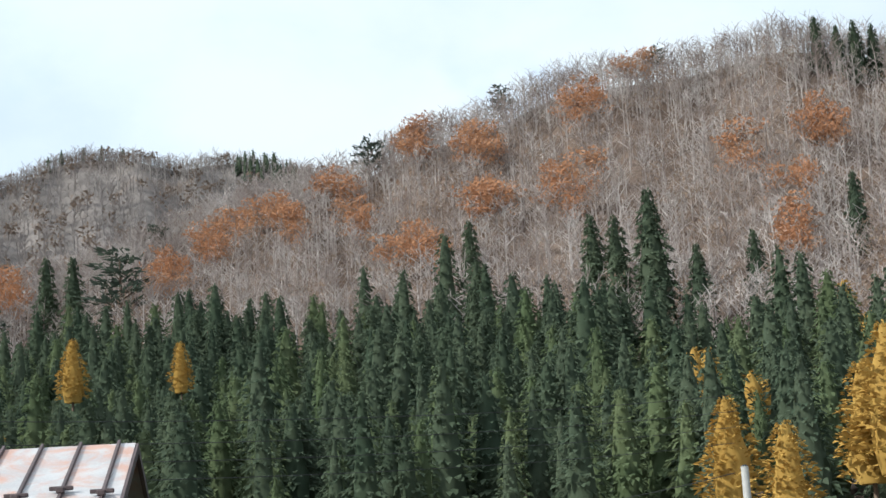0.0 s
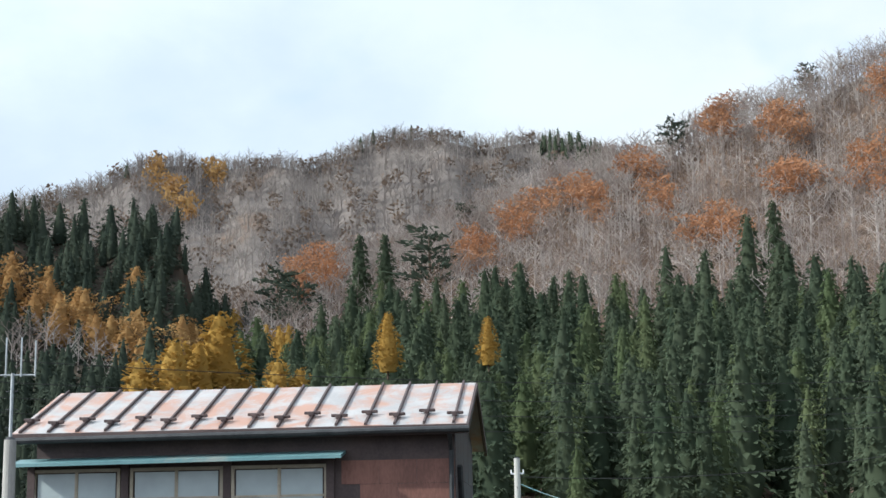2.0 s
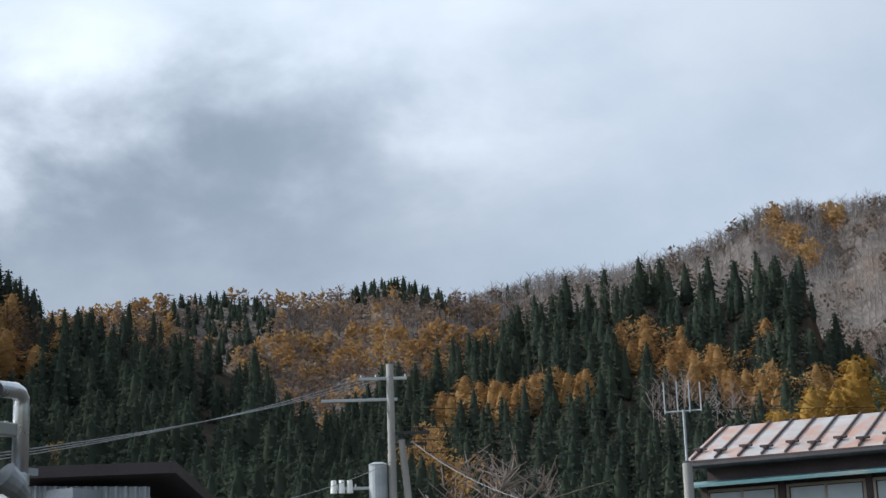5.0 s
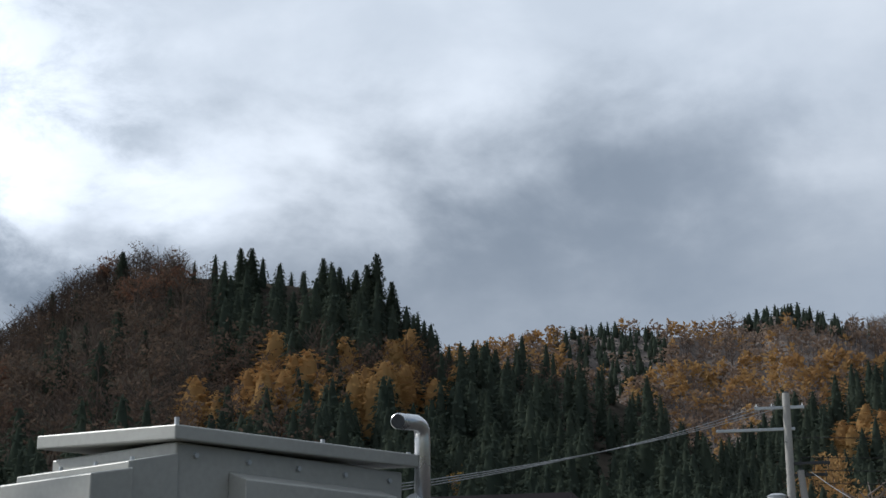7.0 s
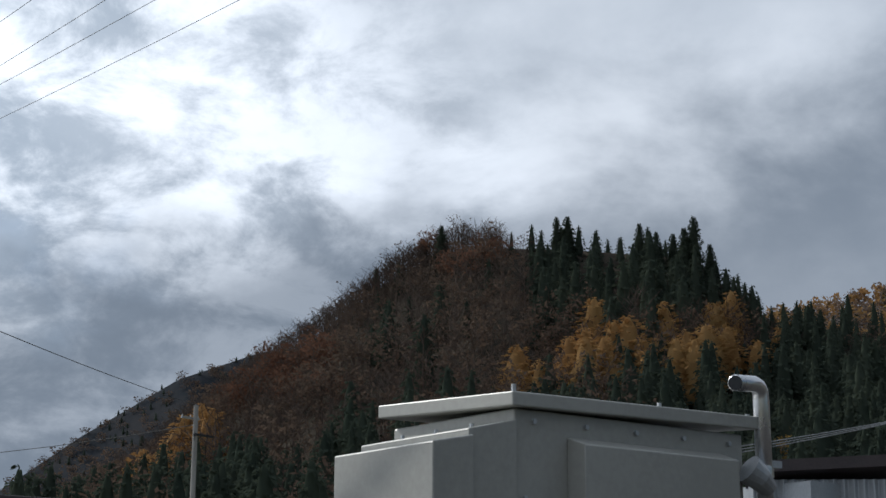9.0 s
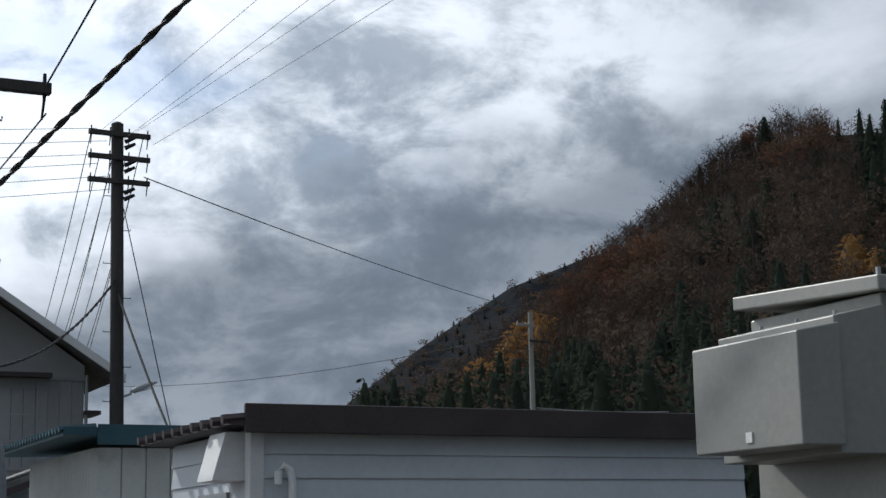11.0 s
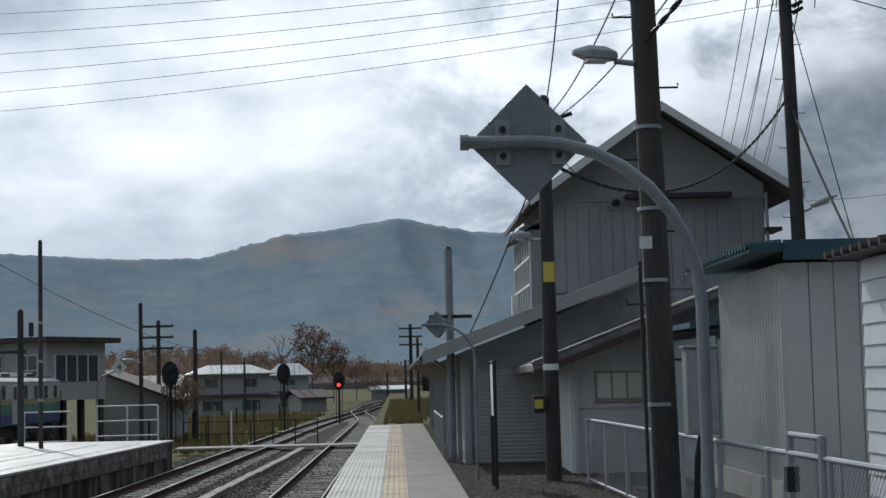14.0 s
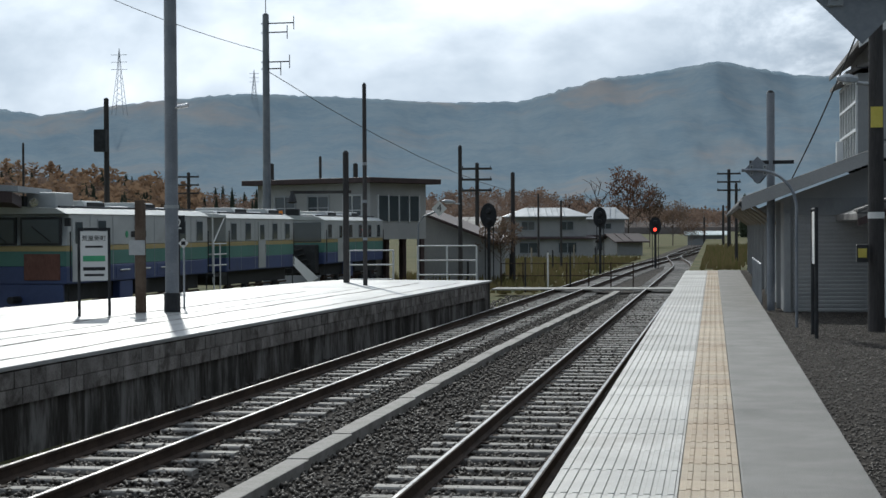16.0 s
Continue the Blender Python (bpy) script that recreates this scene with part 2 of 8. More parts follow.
M_STUCCO = surface("grey_stucco", (0.37, 0.373, 0.37), (0.45, 0.453, 0.45), 0.6, 0.8, 0.15, stain=(0.29, 0.292, 0.29), fine=30)
M_PALEWALL = surface("pale_weathered_boards", (0.56, 0.565, 0.56), (0.68, 0.68, 0.67), 0.9, 0.75, 0.15, stain=(0.40, 0.39, 0.37), fine=25, stretch=(1, 1, 0.4))
M_SHUT = surface("grey_shutter", (0.37, 0.37, 0.37), (0.44, 0.44, 0.435), 1.0, 0.6, 0.1)
M_BROWNROOF = surface("dark_brown_roof", (0.035, 0.026, 0.028), (0.06, 0.045, 0.045), 1.0, 0.5, 0.08)
M_TEAL = surface("teal_roof_sheet", (0.018, 0.062, 0.085), (0.032, 0.092, 0.118), 1.0, 0.5, 0.06)
M_TEALPALE = surface("weathered_teal_sheet", (0.085, 0.185, 0.205), (0.14, 0.25, 0.265), 1.0, 0.5, 0.06, stain=(0.25, 0.27, 0.25))
M_CYAN = surface("turquoise_roof", (0.09, 0.31, 0.38), (0.15, 0.40, 0.46), 1.0, 0.5, 0.06)
M_RUSTROOF = surface("rust_stained_metal_roof", (0.28, 0.272, 0.275), (0.37, 0.36, 0.36), 1.4, 0.55, 0.08, metal=0.1, stain=(0.36, 0.18, 0.115), stain_at=(0.42, 0.62), stain_scale=1.1, fine=25)
M_BROWNWALL = surface("rusty_brown_sheet", (0.13, 0.060, 0.048), (0.22, 0.105, 0.082), 1.3, 0.6, 0.12, stain=(0.30, 0.17, 0.12), fine=25, stretch=(1, 1, 0.35), stain_at=(0.52, 0.7))
M_DARKBROWN = surface("dark_brown_sheet", (0.05, 0.035, 0.036), (0.085, 0.06, 0.058), 1.2, 0.6, 0.1, fine=25)
M_SASH = surface("weathered_wood_sash", (0.30, 0.26, 0.20), (0.42, 0.37, 0.30), 2.0, 0.75, 0.15)
M_PAPER = glass("dusty_window_pane", (0.40, 0.46, 0.48), 0.22)
M_PANE = glass("dark_window_pane", (0.10, 0.12, 0.13), 0.05)
M_FROST = glass("frosted_pane", (0.85, 0.85, 0.78), 0.35)
M_BEIGE = surface("beige_cabinet_paint", (0.27, 0.27, 0.25), (0.33, 0.33, 0.305), 0.8, 0.42, 0.04, fine=25, spread=0.02)
M_CHROME = surface("stainless_pipe", (0.55, 0.56, 0.58), (0.66, 0.67, 0.69), 3, 0.28, 0.03, metal=0.9)
M_RED = surface("red_enamel", (0.23, 0.016, 0.026), (0.30, 0.028, 0.036), 1.5, 0.45, 0.05)
M_YELLOW = surface("yellow_plate", (0.60, 0.50, 0.08), (0.68, 0.58, 0.12), 3, 0.55, 0.05)
M_PLATE = surface("sign_back_metal", (0.20, 0.22, 0.25), (0.27, 0.29, 0.32), 2.0, 0.5, 0.05, metal=0.3)
M_SIGNWHITE = surface("sign_white", (0.72, 0.72, 0.70), (0.78, 0.78, 0.76), 3, 0.5, 0.02)
M_INK = surface("sign_ink", (0.02, 0.02, 0.022), (0.03, 0.03, 0.03), 3, 0.6, 0.0)
M_GREENINK = surface("sign_green", (0.08, 0.35, 0.18), (0.10, 0.40, 0.2), 3, 0.6, 0.0)
M_TILEROOF = surface("grey_roof_tiles", (0.12, 0.115, 0.11), (0.22, 0.21, 0.20), 5, 0.7, 0.4, stain=(0.30, 0.29, 0.27), fine=18)
M_SNOWROOF = surface("pale_metal_roof", (0.26, 0.28, 0.30), (0.36, 0.38, 0.40), 1.0, 0.45, 0.05, metal=0.2)
M_TRAINW = surface("train_white", (0.40, 0.42, 0.42), (0.50, 0.52, 0.52), 1.0, 0.5, 0.04, stain=(0.32, 0.32, 0.30))
M_TRAINB = surface("train_blue", (0.045, 0.065, 0.165), (0.065, 0.095, 0.22), 1.0, 0.5, 0.04, stain=(0.05, 0.06, 0.12))
M_TRAING = surface("train_green", (0.075, 0.195, 0.165), (0.10, 0.245, 0.205), 1.0, 0.5, 0.04)
M_TRAINY = surface("train_yellow", (0.36, 0.285, 0.12), (0.44, 0.35, 0.16), 1.0, 0.5, 0.04)
M_ORANGE = surface("orange_beacon", (0.75, 0.22, 0.02), (0.8, 0.28, 0.03), 1.0, 0.3, 0.0)
M_REDLAMP = lamp_glow("red_signal_light", (1.0, 0.05, 0.03), 6.0)
M_CEDAR = foliage("cedar_needles", (0.050, 0.072, 0.048), (0.082, 0.106, 0.067), (0.106, 0.127, 0.086), 0.06, 0.35)
M_CEDARL = foliage("light_cedar_needles", (0.090, 0.122, 0.062), (0.132, 0.158, 0.082), (0.11, 0.135, 0.075), 0.06, 0.35)
# Cloud shade over the side valley and hill is darkened into the needles.
M_SHADEPINE = foliage("shade_darkened_needles", (0.045, 0.060, 0.048), (0.066, 0.082, 0.060), (0.074, 0.090, 0.068), 0.06)
# Larch gold made paler so the colour itself carries distance haze.
M_LARCHHAZE = foliage("haze_paled_larch_needles", (0.30, 0.20, 0.125), (0.37, 0.26, 0.17), (0.24, 0.16, 0.11), 0.01)
M_LARCH = foliage("golden_larch_needles", (0.36, 0.215, 0.090), (0.44, 0.29, 0.125), (0.27, 0.15, 0.065), 0.03)
M_GINKGO = foliage("yellow_leaves", (0.40, 0.25, 0.065), (0.47, 0.31, 0.09), (0.30, 0.18, 0.05), 0.1)
M_OAK = foliage("russet_oak_leaves", (0.37, 0.18, 0.095), (0.44, 0.245, 0.14), (0.30, 0.155, 0.09), 0.03)
# These two leaf colours carry the cloud shadow of the shaded hill.
M_SHADERUSSET = foliage("shade_darkened_russet_leaves", (0.155, 0.082, 0.056), (0.205, 0.115, 0.078), (0.115, 0.066, 0.05), 0.03)
M_SHADEBROWN = foliage("shade_darkened_brown_leaves", (0.12, 0.085, 0.065), (0.165, 0.12, 0.09), (0.09, 0.068, 0.055), 0.03)
M_BROWNLEAF = foliage("brown_leaves", (0.22, 0.155, 0.115), (0.29, 0.215, 0.165), (0.17, 0.125, 0.095), 0.03)
M_RIDGELEAF = foliage("dull_ridge_leaves", (0.15, 0.11, 0.085), (0.21, 0.155, 0.12), (0.12, 0.095, 0.08), 0.01)
# Muted russet, with the foothill's haze blended into the leaf colour.
M_RUSSETHAZE = foliage("haze_paled_russet_leaves", (0.25, 0.17, 0.125), (0.30, 0.215, 0.165), (0.19, 0.15, 0.125), 0.01)
# Branch tones lowered to hold the cloud shade lying on this ridge.
M_SHADERIDGE = foliage("shaded_ridge_branches", (0.19, 0.165, 0.158), (0.37, 0.33, 0.305), (0.18, 0.155, 0.145), 0.012, 0.0, 0.4)
M_BARK = foliage("bare_branches", (0.215, 0.172, 0.155), (0.465, 0.422, 0.398), (0.225, 0.182, 0.16), 0.085, 0.0, 0.4)
# Darker copy of the bare branches, the hill's weak light in its colour.
M_SHADEBARK = foliage("shade_darkened_branches", (0.10, 0.078, 0.066), (0.15, 0.12, 0.10), (0.08, 0.06, 0.052), 0.02, 0.0)
M_TUFT = foliage("dry_grass_blades", (0.16, 0.135, 0.065), (0.11, 0.115, 0.045), (0.19, 0.15, 0.085), 0.2)
M_TRUNK = surface("bark", (0.09, 0.065, 0.05), (0.15, 0.115, 0.09), 3, 0.95, 0.4)


# ---------- building helpers ----------
class Shape:
    """Collects vertices and faces in world metres for one mesh."""

    def __init__(self):
        self.v, self.f = [], []

    def add(self, verts, faces):
        k = len(self.v)
        self.v += [tuple(p) for p in verts]
        self.f += [tuple(i + k for i in q) for q in faces]
        return self

    def box(self, x0, x1, y0, y1, z0, z1, m=None):
        p = [Vector((x, y, z)) for z in (z0, z1) for x, y in ((x0, y0), (x1, y0), (x1, y1), (x0, y1))]
        if m is not None:
            p = [m @ q for q in p]
        return self.add(p, [(3, 2, 1, 0), (4, 5, 6, 7), (0, 1, 5, 4), (1, 2, 6, 5), (2, 3, 7, 6), (3, 0, 4, 7)])

    def tube(self, pts, r, n=8, r1=None, caps=True):
        pts = [Vector(p) for p in pts]
        rings, k = [], len(pts)
        for i, p in enumerate(pts):
            d = (pts[min(i + 1, k - 1)] - pts[max(i - 1, 0)]).normalized()
            a = d.cross(Vector((0, 0, 1)) if abs(d.z) < 0.95 else Vector((1, 0, 0))).normalized()
            b = d.cross(a)
            rr = r if r1 is None else r + (r1 - r) * i / (k - 1)
            rings.append([p + (a * math.cos(2 * math.pi * j / n) + b * math.sin(2 * math.pi * j / n)) * rr for j in range(n)])
        faces = [(i * n + j, i * n + (j + 1) % n, (i + 1) * n + (j + 1) % n, (i + 1) * n + j) for i in range(k - 1) for j in range(n)]
        if caps:
            faces += [tuple(range(n - 1, -1, -1)), tuple((k - 1) * n + j for j in range(n))]
        return self.add([q for ring in rings for q in ring], faces)

    def prism(self, poly, a, b, axis="y"):
        """A polygon of (across, up) pairs pushed from a to b along x or y."""
        n = len(poly)
        put = (lambda c, z, t: (c, t, z)) if axis == "y" else (lambda c, z, t: (t, c, z))
        return self.add([put(c, z, t) for t in (a, b) for c, z in poly],
                        [tuple(range(n)), tuple(range(2 * n - 1, n - 1, -1))] + [(i, n + i, n + (i + 1) % n, (i + 1) % n) for i in range(n)])

    def slab(self, a, b, c, d, thick):
        """A plate on four corners, thick downwards."""
        top = [Vector(p) for p in (a, b, c, d)]
        low = [p - Vector((0, 0, thick)) for p in top]
        return self.add(top + low, [(0, 1, 2, 3), (7, 6, 5, 4), (0, 4, 5, 1), (1, 5, 6, 2), (2, 6, 7, 3), (3, 7, 4, 0)])

    def mesh(self, name):
        me = bpy.data.meshes.new(name)
        me.from_pydata(self.v, [], self.f)
        bm = bmesh.new()
        bm.from_mesh(me)
        bmesh.ops.recalc_face_normals(bm, faces=bm.faces)
        bm.to_mesh(me)
        bm.free()
        return me


def thing(name, at, label, category, group="", kind=""):
    e = new(name)
    e.location = at
    e.empty_display_size = 0.2
    return tagged(e, label, category, group, kind)


def part(name, shape, mat, parent, label="", bevel=0.0, smooth=False):
    me = shape.mesh(name)
    me.materials.append(mat)
    if smooth:
        me.shade_smooth()
    ob = new(name, me)
    ob.parent = parent
    if parent.parent is None:
        ob.matrix_parent_inverse = Matrix.Translation(-parent.location)
    if label:
        ob["label"] = label
    if bevel:
        b = ob.modifiers.new("bevel", "BEVEL")
        b.width, b.segments, b.limit_method = bevel, 2, "ANGLE"
    return ob


def setting(name, shape, mat, label, category, bevel=0.0):
    me = shape.mesh(name)
    me.materials.append(mat)
    ob = new(name, me)
    if bevel:
        b = ob.modifiers.new("bevel", "BEVEL")
        b.width, b.segments, b.limit_method = bevel, 2, "ANGLE"
    return tagged(ob, label, category, kind="structure")


def pieces(name, me, places, parent):
    """Alike pieces on one mesh, each an object of its own."""
    inv = Matrix.Translation(-parent.location)
    for m in places:
        ob = new(name, me)
        ob.parent = parent
        ob.matrix_parent_inverse = inv
        ob.matrix_basis = m


def aim(az, d, z=0.0, el=None, eye=(0.0, 0.0, 1.5)):
    """A place by its bearing (degrees, left of the track positive) and its distance from the viewpoint."""
    return Vector((eye[0] - math.sin(radians(az)) * d, eye[1] + math.cos(radians(az)) * d, z if el is None else eye[2] + d * math.tan(radians(el))))

# ---------- ground and hills ----------
ground = Shape()
for x0, x1, z in ((-4500, -0.93, -1.05), (-0.93, 4500, -0.15)):
    ground.add([(x0, -4500, z), (x1, -4500, z), (x1, 4500, z), (x0, 4500, z)], [(0, 1, 2, 3)])
ground.add([(-0.93, -4500, -1.05), (-0.93, -4500, -0.15), (-0.93, 4500, -0.15), (-0.93, 4500, -1.05)], [(0, 1, 2, 3)])
setting("ground", ground, M_GRASS, "dry autumn grass and soil of the valley floor", "ground")

yard = Shape().box(0.9, 40, -25, 62, -0.16, -0.13)
setting("gravel_yard", yard, M_GRAVEL, "dark gravel yard beside the platform", "ground")


class Hill:
    """A wooded hill seen from the valley: its crest by bearing and height angle, its foot and its top by distance."""

    def __init__(self, crest, near, far, foot_el, cover, power=1.0):
        crest = sorted(crest)
        self.az, self.el = np.array([c[0] for c in crest]), np.array([c[1] for c in crest]) - cover
        self.near, self.far, self.foot, self.power = near, far, foot_el, power

    def at(self, az, s):
        """The place on the slope: s is 0 at the foot, 1 on the crest, above 1 behind it."""
        top = np.interp(az, self.az, self.el)
        el = self.foot + (top - self.foot) * np.minimum(s, 1) ** self.power
        d = self.near + (self.far - self.near) * s
        wob = 1 + 0.010 * np.sin(az * 1.1 + s * 5) + 0.006 * np.sin(az * 3.3 - s * 9)
        d = d * wob
        z = 1.5 + d * np.tan(np.radians(el)) - np.maximum(s - 1, 0) * (self.far - self.near) * 0.55
        return -np.sin(np.radians(az)) * d, np.cos(np.radians(az)) * d, z

    def share(self, az, el):
        top = np.interp(az, self.az, self.el)
        return np.clip((el - self.foot) / np.maximum(top - self.foot, 0.1), 0.0, 1.0) ** (1 / self.power)

    def build(self, name, mat, label, na=110, ns=34, rough=0.0):
        jig = np.random.RandomState(9)
        a = np.linspace(self.az[0], self.az[-1], na)
        s = np.concatenate([[-0.02], np.linspace(0, 1, ns - 4), [1.1, 1.3, 1.7]])
        sh = Shape()
        rows = []
        for si in s:
            x, y, z = self.at(a, np.full(na, max(si, 0.0)))
            z = z + rough * jig.randn(na)
            if si < 0:
                z = np.full(na, -3.0)
            rows += list(zip(x.tolist(), y.tolist(), z.tolist()))
        k = len(s)
        sh.add(rows, [(i * na + j, i * na + j + 1, (i + 1) * na + j + 1, (i + 1) * na + j) for i in range(k - 1) for j in range(na - 1)])
        me = sh.mesh(name)
        me.materials.append(mat)
        me.shade_smooth()
        return tagged(new(name, me), label, "hill", kind="structure")


H1 = Hill([(-120, 16.6), (-111.8, 17.6), (-109.4, 18.2), (-107.9, 18.4), (-106.2, 18.0), (-104.1, 17.8), (-102.7, 17.8), (-100, 17.5), (-98.8, 17.0), (-97.6, 16.5), (-95.2, 16.1),
           (-94.1, 15.6), (-92.9, 14.9), (-91.6, 14.8), (-88.5, 14.0), (-85.8, 12.8), (-84, 12.2), (-81.9, 11.5), (-79.1, 10.5), (-77.6, 9.4), (-75, 7.2), (-72, 5.2)], 190, 600, 0.6, 1.0)
H2 = Hill([(-98.6, 13.4), (-91.7, 14.8), (-90.5, 15.2), (-89.2, 15.5), (-88.2, 15.5), (-86.7, 15.3), (-85, 15.7), (-83.5, 15.7), (-82.5, 15.5), (-81.2, 14.9), (-80.2, 14.6), (-79.2, 14.8),
           (-76.9, 14.6), (-75.7, 14.75), (-74.4, 14.6), (-72.8, 13.8), (-71, 13.3), (-69.2, 12.9), (-66.5, 12.8), (-63.9, 12.2), (-60, 10.5)], 620, 1150, 3.0, 0.5)
GROVE = Hill([(-80, 7.6), (-78.2, 9.0), (-76.3, 10.7), (-75.8, 12.7), (-75.2, 12.7), (-73.4, 12.3), (-71.3, 12.65), (-69.6, 12.65), (-67.6, 12.3), (-64.8, 10.9), (-62.9, 9.9), (-60.5, 9.2), (-59, 8.2), (-56, 6.0)],
             260, 560, 0.6, 1.0)
H3 = Hill([(-67, 10.5), (-64, 12.2), (-62.1, 12.8), (-60.9, 13.1), (-59.3, 12.7), (-57.9, 12.4), (-55.1, 12.6), (-53.7, 12.5), (-51.5, 12.1), (-48, 11.5), (-44, 10.5)], 640, 1050, 3.0, 0.6)
H4 = Hill([(-61, 6.0), (-59.1, 7.7), (-57.6, 8.9), (-56.2, 10.1), (-53.3, 11.5), (-51.3, 11.8), (-49.3, 12.1), (-48.2, 12.8), (-46.5, 14.4), (-45.2, 14.6), (-42.1, 14.9), (-39, 15.0),
           (-37.2, 14.8), (-35.4, 13.8), (-33.3, 12.1), (-31.3, 10.7), (-28.7, 8.6), (-26.9, 7.0), (-24.9, 5.7), (-22, 3.4)], 200, 520, 0.6, 1.0)
H5 = Hill([(-40, 11), (-33.2, 10.9), (-30.8, 10.6), (-28, 9.6), (-24.7, 7.5), (-21.6, 5.2), (-17, 2.2), (-13, 0.8)], 700, 1150, 0.4, 0.4)
H6 = Hill([(-30, 2.5), (-20, 3.6), (-10, 4.6), (-4, 5.2), (-2.9, 5.25), (-0.2, 5.8), (2.4, 5.4), (3.8, 5.3), (6.7, 4.5), (9.9, 4.5), (13.1, 4.7), (16.5, 4.8), (19.8, 4.5), (23.4, 4.0), (24.8, 4.2),
           (30, 4.6), (40, 4.2), (55, 3.0)], 1300, 2300, 0.3, 0.03)
H7 = Hill([(-6, 0.3), (3, 0.8), (6, 1.5), (9, 1.5), (13, 0.9), (17, 1.3), (21, 1.9), (24.8, 2.4), (30, 3.0), (40, 3.0), (50, 2.0)], 620, 1000, 0.0, 0.4)
H1.build("wooded_hill", M_SOIL, "steep hillside of bare broadleaf trees above cedars")
H2.build("wooded_hill", M_RIDGESOIL, "grey-brown wooded ridge behind the nearer hill")
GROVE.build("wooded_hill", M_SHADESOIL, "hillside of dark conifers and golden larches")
H3.build("wooded_hill", M_RIDGESOIL, "rounded ridge with larches below a pine knoll")
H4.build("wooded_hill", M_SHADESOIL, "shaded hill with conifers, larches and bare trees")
H5.build("wooded_hill", M_SHADESLOPE, "far slope falling to the valley, cloud shade in its colour")
H6.build("far_mountain", M_FARHAZE, "far mountain range above the valley, coloured blue-grey for haze", 520, 44, 0.7)
H7.build("wooded_foothill", M_RIDGESOIL, "low foothill with russet autumn trees")


# ---------- trees ----------
def clump(rs, c, r, flat=1.0):
    """A small uneven clump of leaves: a skewed eight-faced lump."""
    p = np.array([(1, 0, 0), (-1, 0, 0), (0, 1, 0), (0, -1, 0), (0, 0, flat), (0, 0, -flat)]) * r * (0.6 + 0.8 * rs.rand(6, 1))
    a = rs.rand() * 6.28
    rot = np.array([[math.cos(a), -math.sin(a), 0], [math.sin(a), math.cos(a), 0], [0, 0, 1]])
    f = [(0, 2, 4), (2, 1, 4), (1, 3, 4), (3, 0, 4), (2, 0, 5), (1, 2, 5), (3, 1, 5), (0, 3, 5)]
    return p @ rot.T + c, f


def sprig(rs, c, out, length, width):
    """A small flat spray of needles or leaves, folded along its middle."""
    side = np.cross(out, rs.randn(3))
    side = side / (np.linalg.norm(side) + 1e-6) * width
    mid = c + out * length * (0.35 + 0.3 * rs.rand())
    return np.array([c, mid + side, c + out * length, mid - side]), [(0, 1, 2), (0, 2, 3)]


def stick(a, b, r0, r1, n=3):
    a, b = np.array(a, float), np.array(b, float)
    d = (b - a) / np.linalg.norm(b - a)
    u = np.cross(d, (0.3, 0.2, 0.93) if abs(d[2]) < 0.9 else (1, 0, 0))
    u = u / np.linalg.norm(u)
    w = np.cross(d, u)
    v = [c + (u * math.cos(6.283 * j / n) + w * math.sin(6.283 * j / n)) * r for c, r in ((a, r0), (b, r1)) for j in range(n)]
    f = []
    for j in range(n):
        k = (j + 1) % n
        f += [(j, k, n + k), (j, n + k, n + j)]
    return np.array(v), f


class Tri:
    def __init__(self):
        self.v, self.f, self.k = [], [], 0

    def add(self, vf):
        v, f = vf
        self.v.append(np.asarray(v, float))
        self.f.append(np.asarray(f, int) + self.k)
        self.k += len(v)
        return self

    def done(self):
        return np.concatenate(self.v), np.concatenate(self.f)


def shingled(seed, boughs=46, per=9, width=0.17, round_=0.62, base=0.04, droop=0.45, size=1.0, ragged=0.3, skirt=0.6):
    """A conifer of unit height: trunk, dark inner mass and boughs of small overlapping sprays that hang outwards."""
    rs = np.random.RandomState(seed)
    wood, leaf = Tri(), Tri()
    wood.add(stick((0, 0, -0.06), (0, 0, 0.93), 0.016, 0.004, 4))

    def reach(h):
        return width * max(1.0 - h, 0.0) ** round_ * min(1.0, skirt + h * 2.2)

    # inner mass: a ragged six-sided spindle under the sprays
    hs = [base + (0.97 - base) * i / 6 for i in range(7)]
    ring = [(math.cos(1.047 * j) * reach(h) * k, math.sin(1.047 * j) * reach(h) * k, h) for h in hs for j in range(6) for k in (0.50 + 0.22 * rs.rand(),)]
    faces = []
    for i in range(6):
        for j in range(6):
            a, b = i * 6 + j, i * 6 + (j + 1) % 6
            faces += [(a, b, b + 6), (a, b + 6, a + 6)]
    leaf.add((np.array(ring), faces))
    for i in range(boughs):
        t = (i + rs.rand()) / boughs
        h = base + (0.985 - base) * t ** 0.92
        a = i * 2.4 + rs.rand() * 0.7
        r = reach(h) * (1.05 - ragged * rs.rand()) + 0.004
        fan = 0.30 + 0.16 * rs.rand()
        for _ in range(per):
            b = a + rs.randn() * fan
            k = 0.50 + 0.50 * rs.rand() ** 0.7
            c = np.array((math.cos(b) * r * k, math.sin(b) * r * k, h + (1 - k) * r * 0.7 + rs.randn() * 0.008))
            out = np.array((math.cos(b), math.sin(b), -droop + 0.35 * rs.randn()))
            side = np.array((-math.sin(b), math.cos(b), 0.35 * rs.randn()))
            ln, wd = size * (0.016 + 0.24 * r), size * (0.006 + 0.085 * r)
            mid = c + out * ln * 0.45 + np.array((0, 0, 0.010 * size))
            leaf.add((np.array([c, mid + side * wd, c + out * ln, mid - side * wd]), [(0, 1, 2), (0, 2, 3)]))
    for k in range(5):
        a = rs.rand() * 6.283
        leaf.add(sprig(rs, np.array((0, 0, 0.93 + 0.012 * k)), np.array((math.cos(a) * 0.5, math.sin(a) * 0.5, 1.0)), 0.03, 0.007))
    return wood.done(), leaf.done()


